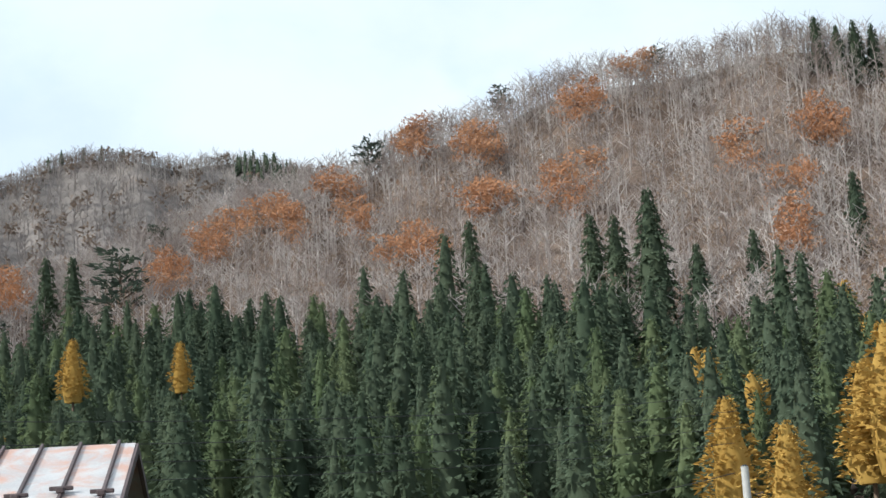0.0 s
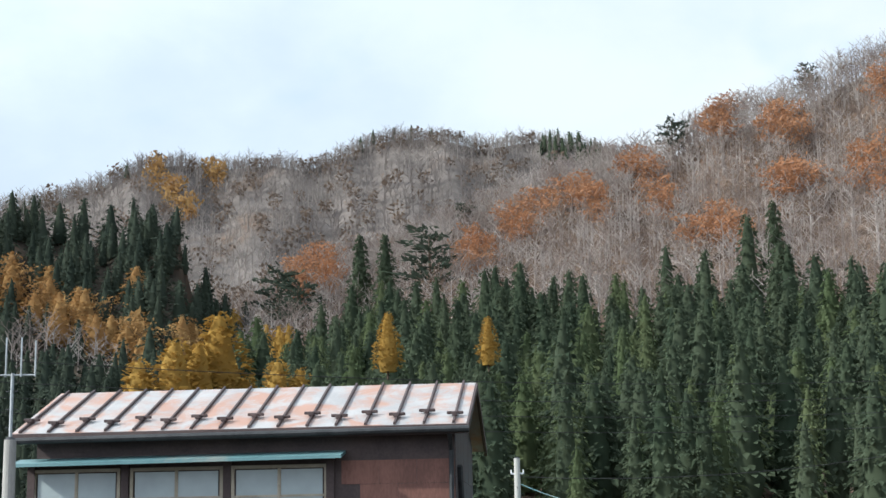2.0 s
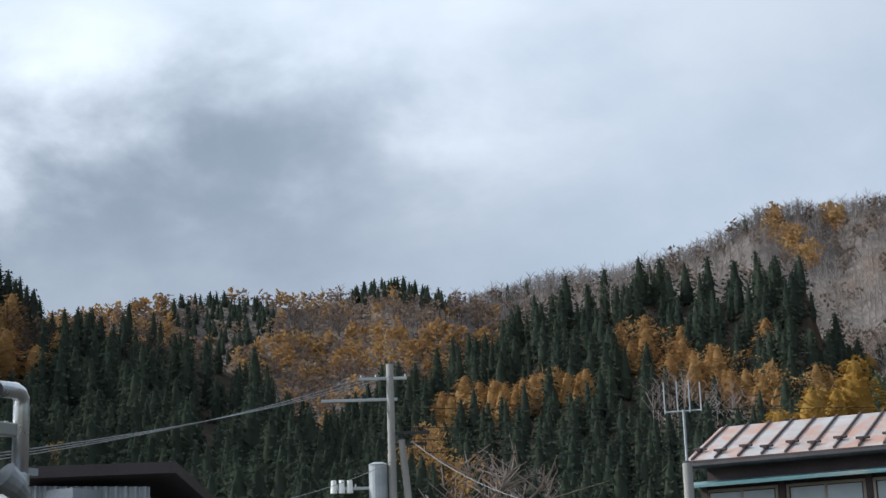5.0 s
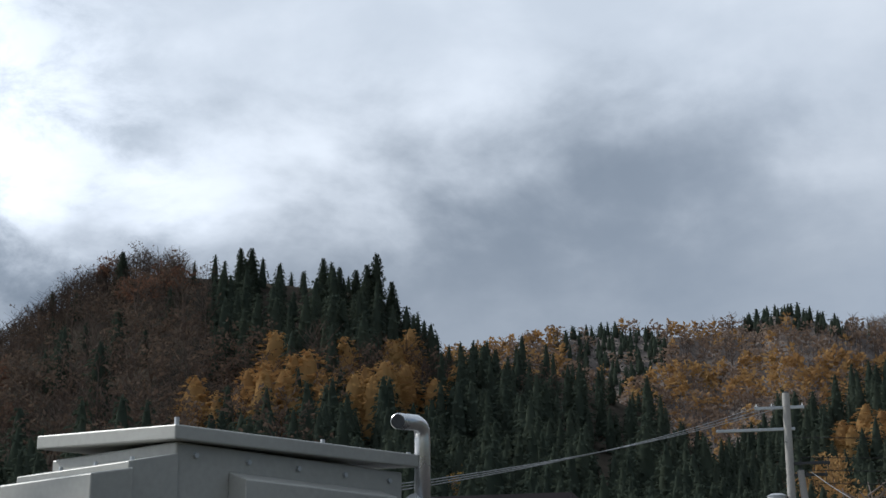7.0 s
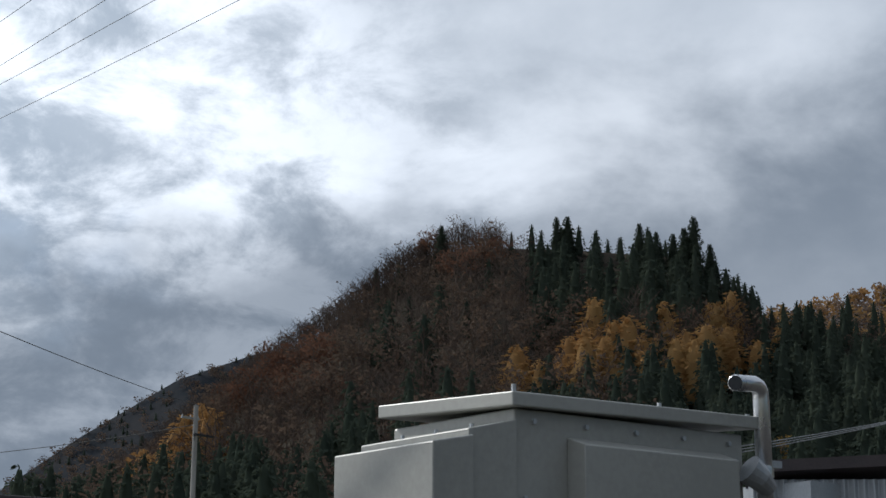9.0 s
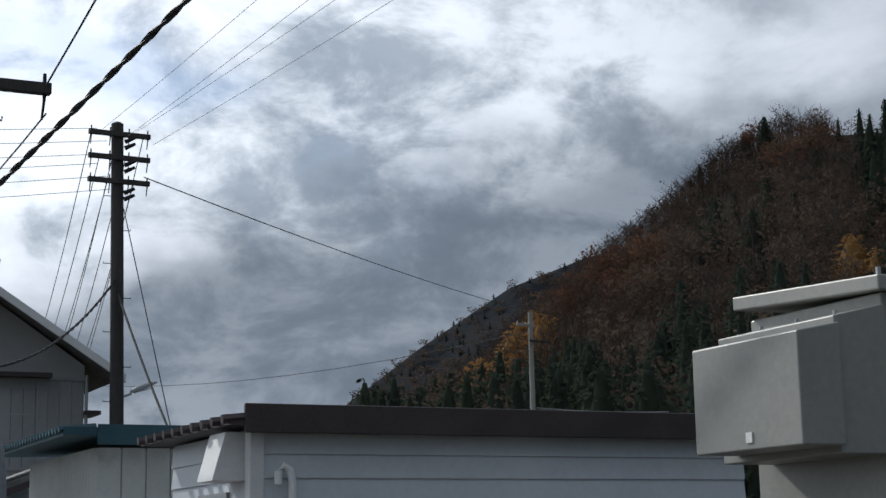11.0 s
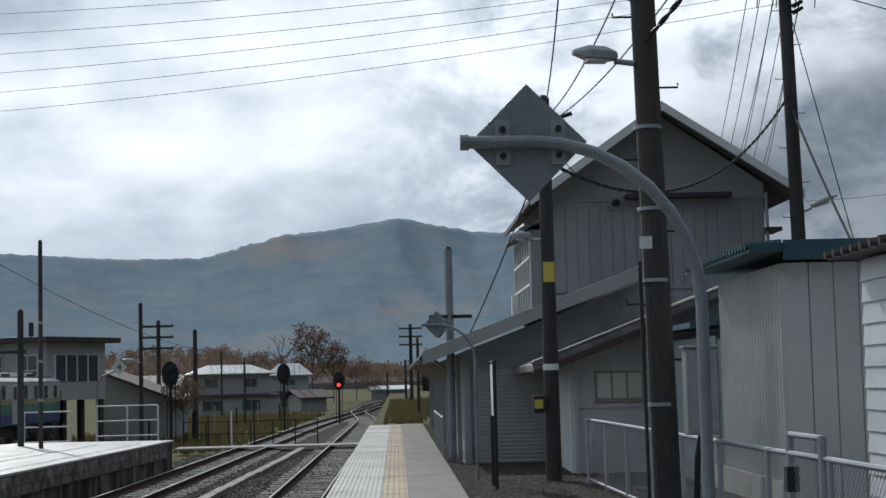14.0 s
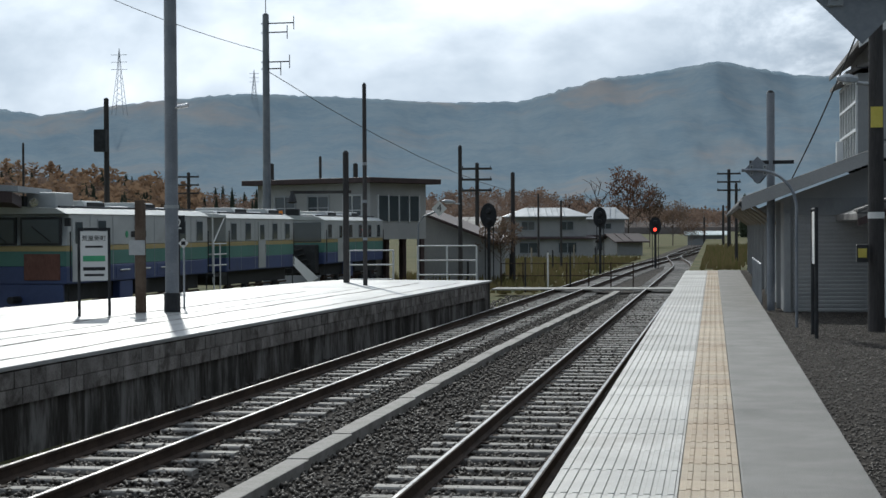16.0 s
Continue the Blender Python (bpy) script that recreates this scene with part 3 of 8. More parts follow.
def branches(rs, wood, leaf=None, limbs=9, spread=0.30, twigs=3, leaves=0, start=0.3, upright=0.75, leaf_r=0.05):
    wood.add(stick((0, 0, -0.08), (0.01, 0, 0.55), 0.013, 0.008, 4))
    wood.add(stick((0.01, 0, 0.55), (0.02 * rs.randn(), 0.02 * rs.randn(), 0.95), 0.007, 0.002))
    for i in range(limbs):
        h = start + (0.85 - start) * (i + rs.rand()) / limbs
        a = i * 2.4 + rs.rand()
        reach = spread * (0.55 + 0.45 * rs.rand()) * (1.15 - 0.6 * h)
        end = np.array((math.cos(a) * reach, math.sin(a) * reach, min(h + reach * (upright + 0.6 * rs.rand()), 1.0)))
        wood.add(stick((0, 0, h), end, 0.006, 0.003))
        for j in range(twigs):
            t = 0.4 + 0.6 * (j + rs.rand()) / twigs
            p = np.array((0, 0, h)) * (1 - t) + end * t
            q = p + np.array((rs.randn() * 0.07, rs.randn() * 0.07, 0.05 + 0.09 * rs.rand()))
            wood.add(stick(p, q, 0.0042, 0.002))
            for _ in range(leaves):
                c = q + rs.randn(3) * 0.05
                for _ in range(3):
                    leaf.add(sprig(rs, c + rs.randn(3) * leaf_r * 0.45, rs.randn(3) * 0.6 + (0, 0, 0.25), leaf_r * (0.6 + 0.9 * rs.rand()), leaf_r * (0.22 + 0.25 * rs.rand())))


def bare(seed):
    rs = np.random.RandomState(seed)
    wood = Tri()
    branches(rs, wood, limbs=8, twigs=3, spread=0.28, upright=1.2)
    return wood.done(), None


def broadleaf(seed, limbs=8, leaves=2, leaf_r=0.05, spread=0.42):
    rs = np.random.RandomState(seed)
    wood, leaf = Tri(), Tri()
    branches(rs, wood, leaf, limbs, spread, 3, leaves, 0.28, 0.6, leaf_r)
    return wood.done(), leaf.done()


def pine(seed):
    """A red pine: bare lower trunk and level plates of needles."""
    rs = np.random.RandomState(seed)
    wood, leaf = Tri(), Tri()
    wood.add(stick((0, 0, -0.06), (0.02, 0.01, 0.94), 0.018, 0.006, 4))
    for i in range(15):
        h = 0.30 + 0.66 * (i + rs.rand()) / 15
        a = i * 2.4 + rs.rand()
        r = 0.24 * (1.12 - h) + 0.05 + 0.03 * rs.rand()
        end = np.array((math.cos(a) * r, math.sin(a) * r, h + 0.03))
        wood.add(stick((0.01, 0, h - 0.04), end, 0.006, 0.002))
        for j in range(30):
            k = 0.15 + 0.9 * rs.rand()
            c = end * np.array((k, k, 1)) + rs.randn(3) * np.array((0.045, 0.045, 0.018))
            b = a + rs.randn() * 0.8
            leaf.add(sprig(rs, c, np.array((math.cos(b), math.sin(b), 0.45)) + rs.randn(3) * 0.35, 0.045 + 0.03 * rs.rand(), 0.016))
    return wood.done(), leaf.done()


CEDARS = [shingled(s, 26, 5, 0.18 + 0.02 * (s % 3), 0.66, 0.02, 0.4, 1.45) for s in range(6)]
TALL = [shingled(10 + s, 50, 8, 0.165 + 0.014 * (s % 4), 0.60, 0.02, 0.5, 1.0, 0.4) for s in range(7)]
LARCHES = [shingled(40 + s, 34, 6, 0.27, 0.60, 0.06, -0.1, 1.15, 0.35, 0.45) for s in range(4)]
BARES = [bare(60 + s) for s in range(5)]
OAKS = [broadleaf(80 + s) for s in range(4)]
REDOAKS = [broadleaf(85 + s, 10, 4, 0.055, 0.40) for s in range(4)]
BUSHY = [broadleaf(90 + s, 9, 2, 0.07, 0.5) for s in range(3)]
PINES = [pine(100 + s) for s in range(3)]


def far_bare(seed):
    rs = np.random.RandomState(seed)
    wood = Tri()
    wood.add(stick((0, 0, -0.08), (0.02, 0, 0.95), 0.02, 0.004))
    for i in range(8):
        h, a = 0.25 + 0.6 * i / 8, i * 2.4
        r = 0.26 * (1.1 - 0.6 * h)
        wood.add(stick((0, 0, h), (math.cos(a) * r, math.sin(a) * r, min(1.0, h + 0.2 + 0.12 * rs.rand())), 0.010, 0.005))
    return wood.done(), None


def far_leafy(seed, conical=False):
    rs = np.random.RandomState(seed)
    wood, leaf = Tri(), Tri()
    wood.add(stick((0, 0, -0.08), (0.0, 0, 0.7), 0.02, 0.01))
    for i in range(20):
        h, a = 0.28 + 0.66 * (i + rs.rand()) / 20, i * 2.4
        r = (0.22 * (1.1 - h) * 1.5 if conical else 0.33 * math.sin(math.pi * min(max(h - 0.12, 0.05), 0.95)) ** 0.6) * (0.4 + 0.6 * rs.rand())
        c = np.array((math.cos(a) * r, math.sin(a) * r, h))
        for _ in range(2):
            leaf.add(sprig(rs, c + rs.randn(3) * 0.05, rs.randn(3) * 0.6 + (0, 0, 0.3), 0.13 + 0.08 * rs.rand(), 0.05 + 0.03 * rs.rand()))
    return wood.done(), leaf.done()


FARBARE = [far_bare(120 + s) for s in range(4)]
FARLEAF = [far_leafy(130 + s) for s in range(4)]
FARCONE = [far_leafy(140 + s, True) for s in range(3)]
FARPINE = [shingled(150 + s, 10, 2, 0.18, 0.7, 0.05, 0.3, 2.4) for s in range(3)]


def tri_mesh(name, v, f, mat):
    me = bpy.data.meshes.new(name)
    me.vertices.add(len(v))
    me.vertices.foreach_set("co", v.astype(np.float32).ravel())
    me.loops.add(len(f) * 3)
    me.loops.foreach_set("vertex_index", f.astype(np.int32).ravel())
    me.polygons.add(len(f))
    me.polygons.foreach_set("loop_start", np.arange(0, len(f) * 3, 3, dtype=np.int32))
    me.update(calc_edges=True)
    me.materials.append(mat)
    return me


def spread_copies(shape, places, heights, rs, fat=1.0):
    v, f = shape
    m = len(places)
    a = rs.rand(m) * 6.283
    c, s = np.cos(a)[:, None], np.sin(a)[:, None]
    w = heights[:, None] * fat * (0.85 + 0.3 * rs.rand(m))[:, None]
    x = (v[None, :, 0] * c - v[None, :, 1] * s) * w + places[:, 0:1]
    y = (v[None, :, 0] * s + v[None, :, 1] * c) * w + places[:, 1:2]
    z = v[None, :, 2] * heights[:, None] + places[:, 2:3]
    vv = np.stack([x, y, z], -1).reshape(-1, 3)
    ff = (f[None] + (np.arange(m) * len(v))[:, None, None]).reshape(-1, 3)
    return vv, ff


def woods(name, label, shapes, places, heights, leaf_mat, wood_mat, seed, fat=1.0):
    """Uncountable trees of one kind on one hill."""
    rs = np.random.RandomState(seed)
    places, heights = np.asarray(places), np.asarray(heights)
    if len(places) == 0:
        return
    root = tagged(new(name), label, "trees", kind="stuff")
    pick = rs.randint(len(shapes), size=len(places))
    for which, mat in ((0, wood_mat), (1, leaf_mat)):
        vs, fs, k = [], [], 0
        for i, sh in enumerate(shapes):
            sel = pick == i
            if sh[which] is None or not sel.any():
                continue
            v, f = spread_copies(sh[which], places[sel], heights[sel], np.random.RandomState(seed + i), fat)
            vs.append(v), fs.append(f + k)
            k += len(v)
        if vs:
            ob = new(("trunks", "crowns")[which], tri_mesh("trees", np.concatenate(vs), np.concatenate(fs), mat))
            ob.parent = root
            ob["kind"] = "stuff"


def scatter(hill, a0, a1, spacing, seed, s0=0.0, s1=1.03):
    """Even but irregular tree places on a hill: bearing, height angle, point, and share of the slope."""
    rs = np.random.RandomState(seed)
    out = []
    s = s0
    while s < s1:
        d = hill.near + (hill.far - hill.near) * s
        n = max(1, int(d * radians(abs(a1 - a0)) / spacing))
        out.append(np.stack([a0 + (a1 - a0) * (np.arange(n) + rs.rand(n) * 0.9) / n, s + (rs.rand(n) - 0.5) * 1.2 * spacing / (hill.far - hill.near)], 1))
        s += 0.85 * spacing / (hill.far - hill.near)
    q = np.concatenate(out)
    az, sh = q[:, 0], np.clip(q[:, 1], 0.0, s1)
    x, y, z = hill.at(az, sh)
    p = np.stack([x, y, z], 1)
    el = np.degrees(np.arctan2(p[:, 2] - 1.5, np.hypot(p[:, 0], p[:, 1])))
    return az, el, p, rs


def near_any(az, el, spots, ra, re):
    hit = np.zeros(len(az), bool)
    for a, e in spots:
        hit |= ((az - a) / ra) ** 2 + ((el - e) / re) ** 2 < 1
    return hit


# hillside of bare trees over a belt of cedars
az, el, p, rs = scatter(H1, -116, -74, 6.3, 1)
line = np.interp(az, [-110.3, -106.5, -103.9, -99.5, -97.3, -93.6, -91.1, -89, -87.2, -85.7, -81.8, -80.5, -78.5, -76], [8.2, 8.7, 8.5, 9.8, 10.0, 9.9, 9.6, 9.7, 10.0, 9.7, 9.8, 8.6, 8.4, 6.0]) - 1.6 + rs.randn(len(az)) * 0.25
u = rs.rand(len(az))
gold = near_any(az, el, [(-76.2, 7.0), (-77.3, 7.6), (-75.2, 7.0), (-79.4, 6.7)], 0.6, 0.6) | near_any(az, el, [(-109.4, 6.3), (-104.2, 4.6), (-105.8, 3.9)], 0.5, 0.8)
red = near_any(az, el, [(-101.2, 15.3), (-97.7, 14.2), (-97.0, 14.0), (-100.1, 12.8), (-101.0, 13.0), (-100.4, 12.2), (-95.3, 14.6), (-95.0, 10.9), (-95.6, 10.6), (-94.5, 10.7), (-103.4, 16.7), (-106.6, 13.1), (-108.1, 11.9), (-109.4, 13.7),
                        (-92.3, 13.0), (-92.9, 11.9), (-89.9, 12.2), (-90.8, 12.0), (-88.0, 11.2), (-88.5, 11.9), (-86.4, 10.3), (-108, 9.9), (-84.3, 12.1), (-97.7, 12.2), (-80.8, 9.6), (-80.2, 9.3)], 0.62, 0.55) & (u < 0.7)
belt = (el < line) & ~gold
hgt = rs.uniform(11, 17, len(az))
rest = ~belt & ~gold & ~red
woods("larch_trees", "golden larches at the foot of the hill", LARCHES, p[gold], hgt[gold] * 0.95, M_GINKGO, M_TRUNK, 13, 1.3)
woods("oak_trees", "russet oaks keeping their leaves on the slope", REDOAKS, p[red], hgt[red] * 0.95, M_OAK, M_BARK, 14, 1.25)
woods("bare_wood", "leafless grey-brown broadleaf trees on the hillside", BARES, p[rest & (u < 0.86)], hgt[rest & (u < 0.86)] * 0.98, M_BARK, M_BARK, 15, 1.35)
woods("oak_trees", "thin brown-leaved trees among the bare ones", OAKS, p[rest & (u >= 0.86)], hgt[rest & (u >= 0.86)] * 0.8, M_BROWNLEAF, M_BARK, 16, 1.1)

az, el, p, rs = scatter(H1, -116, -74, 8.4, 31, 0.06)
line = np.interp(az, [-110.3, -106.5, -103.9, -99.5, -97.3, -93.6, -91.1, -89, -87.2, -85.7, -81.8, -80.5, -78.5, -76], [8.2, 8.7, 8.5, 9.8, 10.0, 9.9, 9.6, 9.7, 10.0, 9.7, 9.8, 8.6, 8.4, 6.0]) - 2.1 + rs.randn(len(az)) * 0.35
gold = near_any(az, el, [(-76.2, 7.0), (-77.3, 7.6), (-75.2, 7.0), (-79.4, 6.7), (-109.4, 6.3), (-104.2, 4.6), (-105.8, 3.9)], 0.65, 0.8)
u = rs.rand(len(az))
belt = (el < line) & ~gold & ~((u > 0.97) & (el > 6.5))
hgt = rs.uniform(13, 25, len(az)) * np.where(rs.rand(len(az)) < 0.12, 1.2, 1.0)
woods("cedar_wood", "dense belt of dark green cedars on the lower slope", TALL, p[belt & (u < 0.6)], hgt[belt & (u < 0.6)], M_CEDAR, M_TRUNK, 11, 1.15)
woods("cedar_wood", "lighter green cedars among the darker ones", TALL, p[belt & (u >= 0.6)], hgt[belt & (u >= 0.6)] * 0.9, M_CEDARL, M_TRUNK, 12, 1.15)

# thicker bare wood along the skyline
az, el, p, rs = scatter(H1, -116, -80, 3.7, 33, 0.94, 1.015)
woods("bare_wood", "leafless grey-brown trees along the skyline", BARES, p, rs.uniform(8, 16, len(az)), M_BARK, M_BARK, 17, 1.25)
az, el, p, rs = scatter(H2, -97, -62, 4.0, 34, 0.975, 1.02)
woods("bare_wood", "leafless trees along the far skyline", FARBARE, p, rs.uniform(8, 12, len(az)), M_SHADERIDGE, M_SHADERIDGE, 18, 1.6)
az, el, p, rs = scatter(H4, -39.5, -24, 2.6, 35, 0.93, 1.02)
woods("bare_wood", "leafless trees along the crest of the shaded hill", BARES, p, rs.uniform(7, 11, len(az)), M_SHADEBARK, M_SHADEBARK, 19, 1.4)

# ridge behind
az, el, p, rs = scatter(H2, -97, -61, 8.3, 2, 0.1)
u = rs.rand(len(az))
ever = near_any(az, el, [(-89.3, 14.8), (-90.0, 14.6), (-90.7, 14.4)], 0.55, 0.55) | ((u < 0.16) & (el > np.interp(az, H2.az, H2.el) - 0.25) & (az < -80.8) & (az > -85)) | ((u < 0.16) & (el > np.interp(az, H2.az, H2.el) - 0.3) & (az > -74))
gold = near_any(az, el, [(-75.3, 13.3), (-75.7, 12.8), (-74.9, 13.8), (-76.1, 12.4)], 0.4, 0.4) | near_any(az, el, [(-77.0, 13.6)], 0.4, 0.4)
rest = ~ever & ~gold
woods("far_conifers", "small dark conifers along the ridge", FARPINE, p[ever], rs.uniform(10, 14, ever.sum()), M_CEDAR, M_TRUNK, 21, 1.6)
woods("far_larches", "golden larches high on the ridge", FARLEAF, p[gold], rs.uniform(11, 15, gold.sum()), M_LARCH, M_BARK, 22, 1.2)
woods("bare_wood", "leafless trees covering the ridge", FARBARE, p[rest & (u < 0.86)], rs.uniform(11, 16, (rest & (u < 0.86)).sum()), M_SHADERIDGE, M_SHADERIDGE, 23, 1.5)
woods("brown_wood", "brown-leaved trees covering the ridge", FARLEAF, p[rest & (u >= 0.86)], rs.uniform(9, 13, (rest & (u >= 0.86)).sum()), M_RIDGELEAF, M_SHADERIDGE, 24, 1.3)

# conifers and larches in the side valley
az, el, p, rs = scatter(GROVE, -79.5, -56.5, 8.0, 3)
u = rs.rand(len(az))
gold = near_any(az, el, [(-69.6, 9.5), (-70.4, 9.1), (-71.2, 8.7), (-72.0, 8.3), (-73.0, 7.9), (-74.0, 7.4), (-74.9, 7.1), (-63.3, 7.5), (-64.3, 7.3), (-65.3, 7.6), (-66.3, 7.8), (-67.8, 7.7), (-62.3, 6.0), (-63.0, 5.0), (-61.8, 5.0), (-63.6, 4.0), (-76, 7.2)], 0.62, 0.5)
gold |= (u < 0.035) & (el > 8.5) & (az < -68)
tan_ = (el > 11.0) & (az < -67) & (az > -70) & (u > 0.5) | near_any(az, el, [(-64.6, 4.2), (-65.5, 3.8), (-71, 7.0), (-73, 6.6)], 1.0, 0.8)
rest = ~gold & ~tan_
keep = rest & (rs.rand(len(az)) < 0.96)
woods("conifer_wood", "dark conifers in the side valley", CEDARS, p[keep], rs.uniform(9, 18, keep.sum()), M_SHADEPINE, M_TRUNK, 31, 1.3)
woods("larch_trees", "golden larches among dark conifers", LARCHES, p[gold & (u < 0.78)], rs.uniform(9, 14, (gold & (u < 0.78)).sum()), M_LARCH, M_TRUNK, 32, 1.8)
woods("larch_trees", "orange broadleaf trees among dark conifers", BUSHY, p[gold & (u >= 0.78)], rs.uniform(10, 13, (gold & (u >= 0.78)).sum()), M_LARCH, M_TRUNK, 33, 1.2)
woods("bare_wood", "grey leafless trees in the side valley", BARES, p[tan_], rs.uniform(10, 14, tan_.sum()), M_BARK, M_BARK, 34, 1.4)

# rounded ridge with the knoll
az, el, p, rs = scatter(H3, -66.5, -45, 8, 4, 0.1)
u = rs.rand(len(az))
crest = np.interp(az, H3.az, H3.el)
ever = ((el > crest - 0.5) & near_any(az, el, [(-61.0, 12.4), (-62, 12.2)], 1.6, 0.9)) | near_any(az, el, [(-54.6, 11.2), (-53.8, 11.6), (-55.4, 10.6), (-56, 11.0)], 0.9, 0.9) & (u < 0.9)
gold = ~ever & ((near_any(az, el, [(-58, 9.8), (-60.5, 10.0), (-62.5, 9.8), (-56.5, 9.8), (-64, 9.6)], 1.4, 0.8) & (u < 0.75)) | (u < 0.12) | ((az > -53.5) & (u < 0.5)))
rest = ~ever & ~gold
woods("far_conifers", "dark pines on the knoll and the ridge", FARPINE, p[ever], rs.uniform(8.5, 12, ever.sum()), M_SHADEPINE, M_TRUNK, 41, 1.9)
woods("far_larches", "golden larches on the ridge", FARCONE, p[gold], rs.uniform(10, 14, gold.sum()), M_LARCH, M_BARK, 42, 1.3)
woods("brown_wood", "brown leafless woods on the ridge", FARLEAF, p[rest & (u > 0.6)], rs.uniform(9, 12, (rest & (u > 0.6)).sum()), M_BROWNLEAF, M_BARK, 43, 1.4)
woods("bare_wood", "grey leafless woods on the ridge", FARBARE, p[rest & (u <= 0.6)], rs.uniform(10, 14, (rest & (u <= 0.6)).sum()), M_SHADEBARK, M_SHADEBARK, 44, 1.5)

# shaded hill with the larch belt
az, el, p, rs = scatter(H4, -60.5, -22.5, 7.6, 5)
u = rs.rand(len(az))
gold = near_any(az, el, [(-40.2, 8.0), (-41.2, 8.3), (-42.4, 8.4), (-43.4, 8.6), (-44.4, 8.8), (-45.2, 9.1), (-46.2, 8.6), (-47.4, 8.6), (-48.4, 8.6), (-42.7, 9.6), (-45.3, 9.8), (-47.2, 10.4), (-49.6, 9.3), (-28.6, 5.6), (-27.8, 4.8), (-27.0, 4.0)], 0.62, 0.5)
red = near_any(az, el, [(-38.0, 12.5), (-38.8, 12.9), (-37.0, 12.0), (-32.6, 8.8), (-33.4, 8.3), (-31.4, 7.7), (-36.5, 13.4), (-30, 7.5)], 0.6, 0.5) & (u < 0.7)
ever = ((az < -40.5) & (el > 10.2 + 0.25 * rs.randn(len(az)))) | ((az < -44) & (el < 8.2)) | ((az < -49) & (u < 0.93)) | ((el < 5.8 + np.clip((-34 - az) * 0.3, -4, 3.2)) & (u < 0.8)) | ((u < 0.1) & (az < -34))
ever &= ~gold
rest = ~ever & ~gold & ~red
hgt = rs.uniform(9.5, 18.5, len(az))
hgt = hgt * np.where(el > np.interp(az, H4.az, H4.el) - 1.3, rs.uniform(0.4, 0.85, len(az)), 1.15)
woods("conifer_wood", "dark conifers on the shaded hill", CEDARS, p[ever & (u < 0.8)], hgt[ever & (u < 0.8)], M_SHADEPINE, M_TRUNK, 51, 1.25)
woods("larch_trees", "golden larches across the shaded hill", LARCHES, p[gold & (u < 0.9)], hgt[gold & (u < 0.9)] * 0.92, M_LARCH, M_TRUNK, 52, 1.8)
woods("conifer_wood", "dark conifers between the golden larches", CEDARS, p[gold & (u > 0.9)], hgt[gold & (u > 0.9)], M_SHADEPINE, M_TRUNK, 56, 1.2)
woods("oak_trees", "russet oaks on the shaded hill", REDOAKS, p[red], hgt[red] * 0.9, M_SHADERUSSET, M_SHADEBARK, 53, 1.3)
woods("bare_wood", "leafless trees on the shaded hill", BARES, p[rest & (u < 0.6)], hgt[rest & (u < 0.6)], M_SHADEBARK, M_SHADEBARK, 54, 1.2)
woods("brown_wood", "brown-leaved trees on the shaded hill", OAKS, p[rest & (u >= 0.6)], hgt[rest & (u >= 0.6)] * 0.85, M_SHADEBROWN, M_SHADEBARK, 55, 1.3)

# far slope and range
az, el, p, rs = scatter(H5, -36, -14, 10, 6, 0.15)
u = rs.rand(len(az))
woods("far_woods", "dark woods on the far slope", FARPINE, p[u < 0.35], rs.uniform(3.5, 6, (u < 0.35).sum()), M_SHADEPINE, M_TRUNK, 61, 2.0)
woods("far_woods", "brown leafless woods on the far slope", FARLEAF, p[u > 0.35], rs.uniform(3, 5.5, (u > 0.35).sum()), M_SHADEBROWN, M_SHADEBARK, 62, 2.2)
az, el, p, rs = scatter(H7, -4, 32, 11, 8, 0.0)
u = rs.rand(len(az))
woods("foothill_woods", "russet trees on the foothill", FARLEAF, p[(u < 0.62)], rs.uniform(4, 7.5, (u < 0.62).sum()), M_RUSSETHAZE, M_BARK, 81, 1.4)
woods("foothill_woods", "golden larches on the foothill", FARCONE, p[(az > 18) & (u > 0.5) & (u < 0.75)], rs.uniform(10, 14, ((az > 18) & (u > 0.5) & (u < 0.75)).sum()), M_LARCHHAZE, M_TRUNK, 82, 1.5)
woods("foothill_woods", "dark conifers on the foothill", FARPINE, p[(u > 0.86) & (az > 15)], rs.uniform(8, 12, ((u > 0.86) & (az > 15)).sum()), M_SHADEPINE, M_TRUNK, 83, 1.5)


def single_tree(name, shape, az, el, d, h, leaf_mat, wood_mat, label, fat=1.0, group=""):
    """One tree that stands out, with its trunk and its crown."""
    at = aim(az, d, el=el)
    root = thing(name, at, label, "tree", group)
    for which, nm, mat in ((0, "trunk", wood_mat), (1, "crown", leaf_mat)):
        if shape[which] is None:
            continue
        v, f = shape[which]
        ob = new(nm, tri_mesh(nm, v * np.array((h * fat, h * fat, h)), f, mat))
        ob.parent = root
    return root


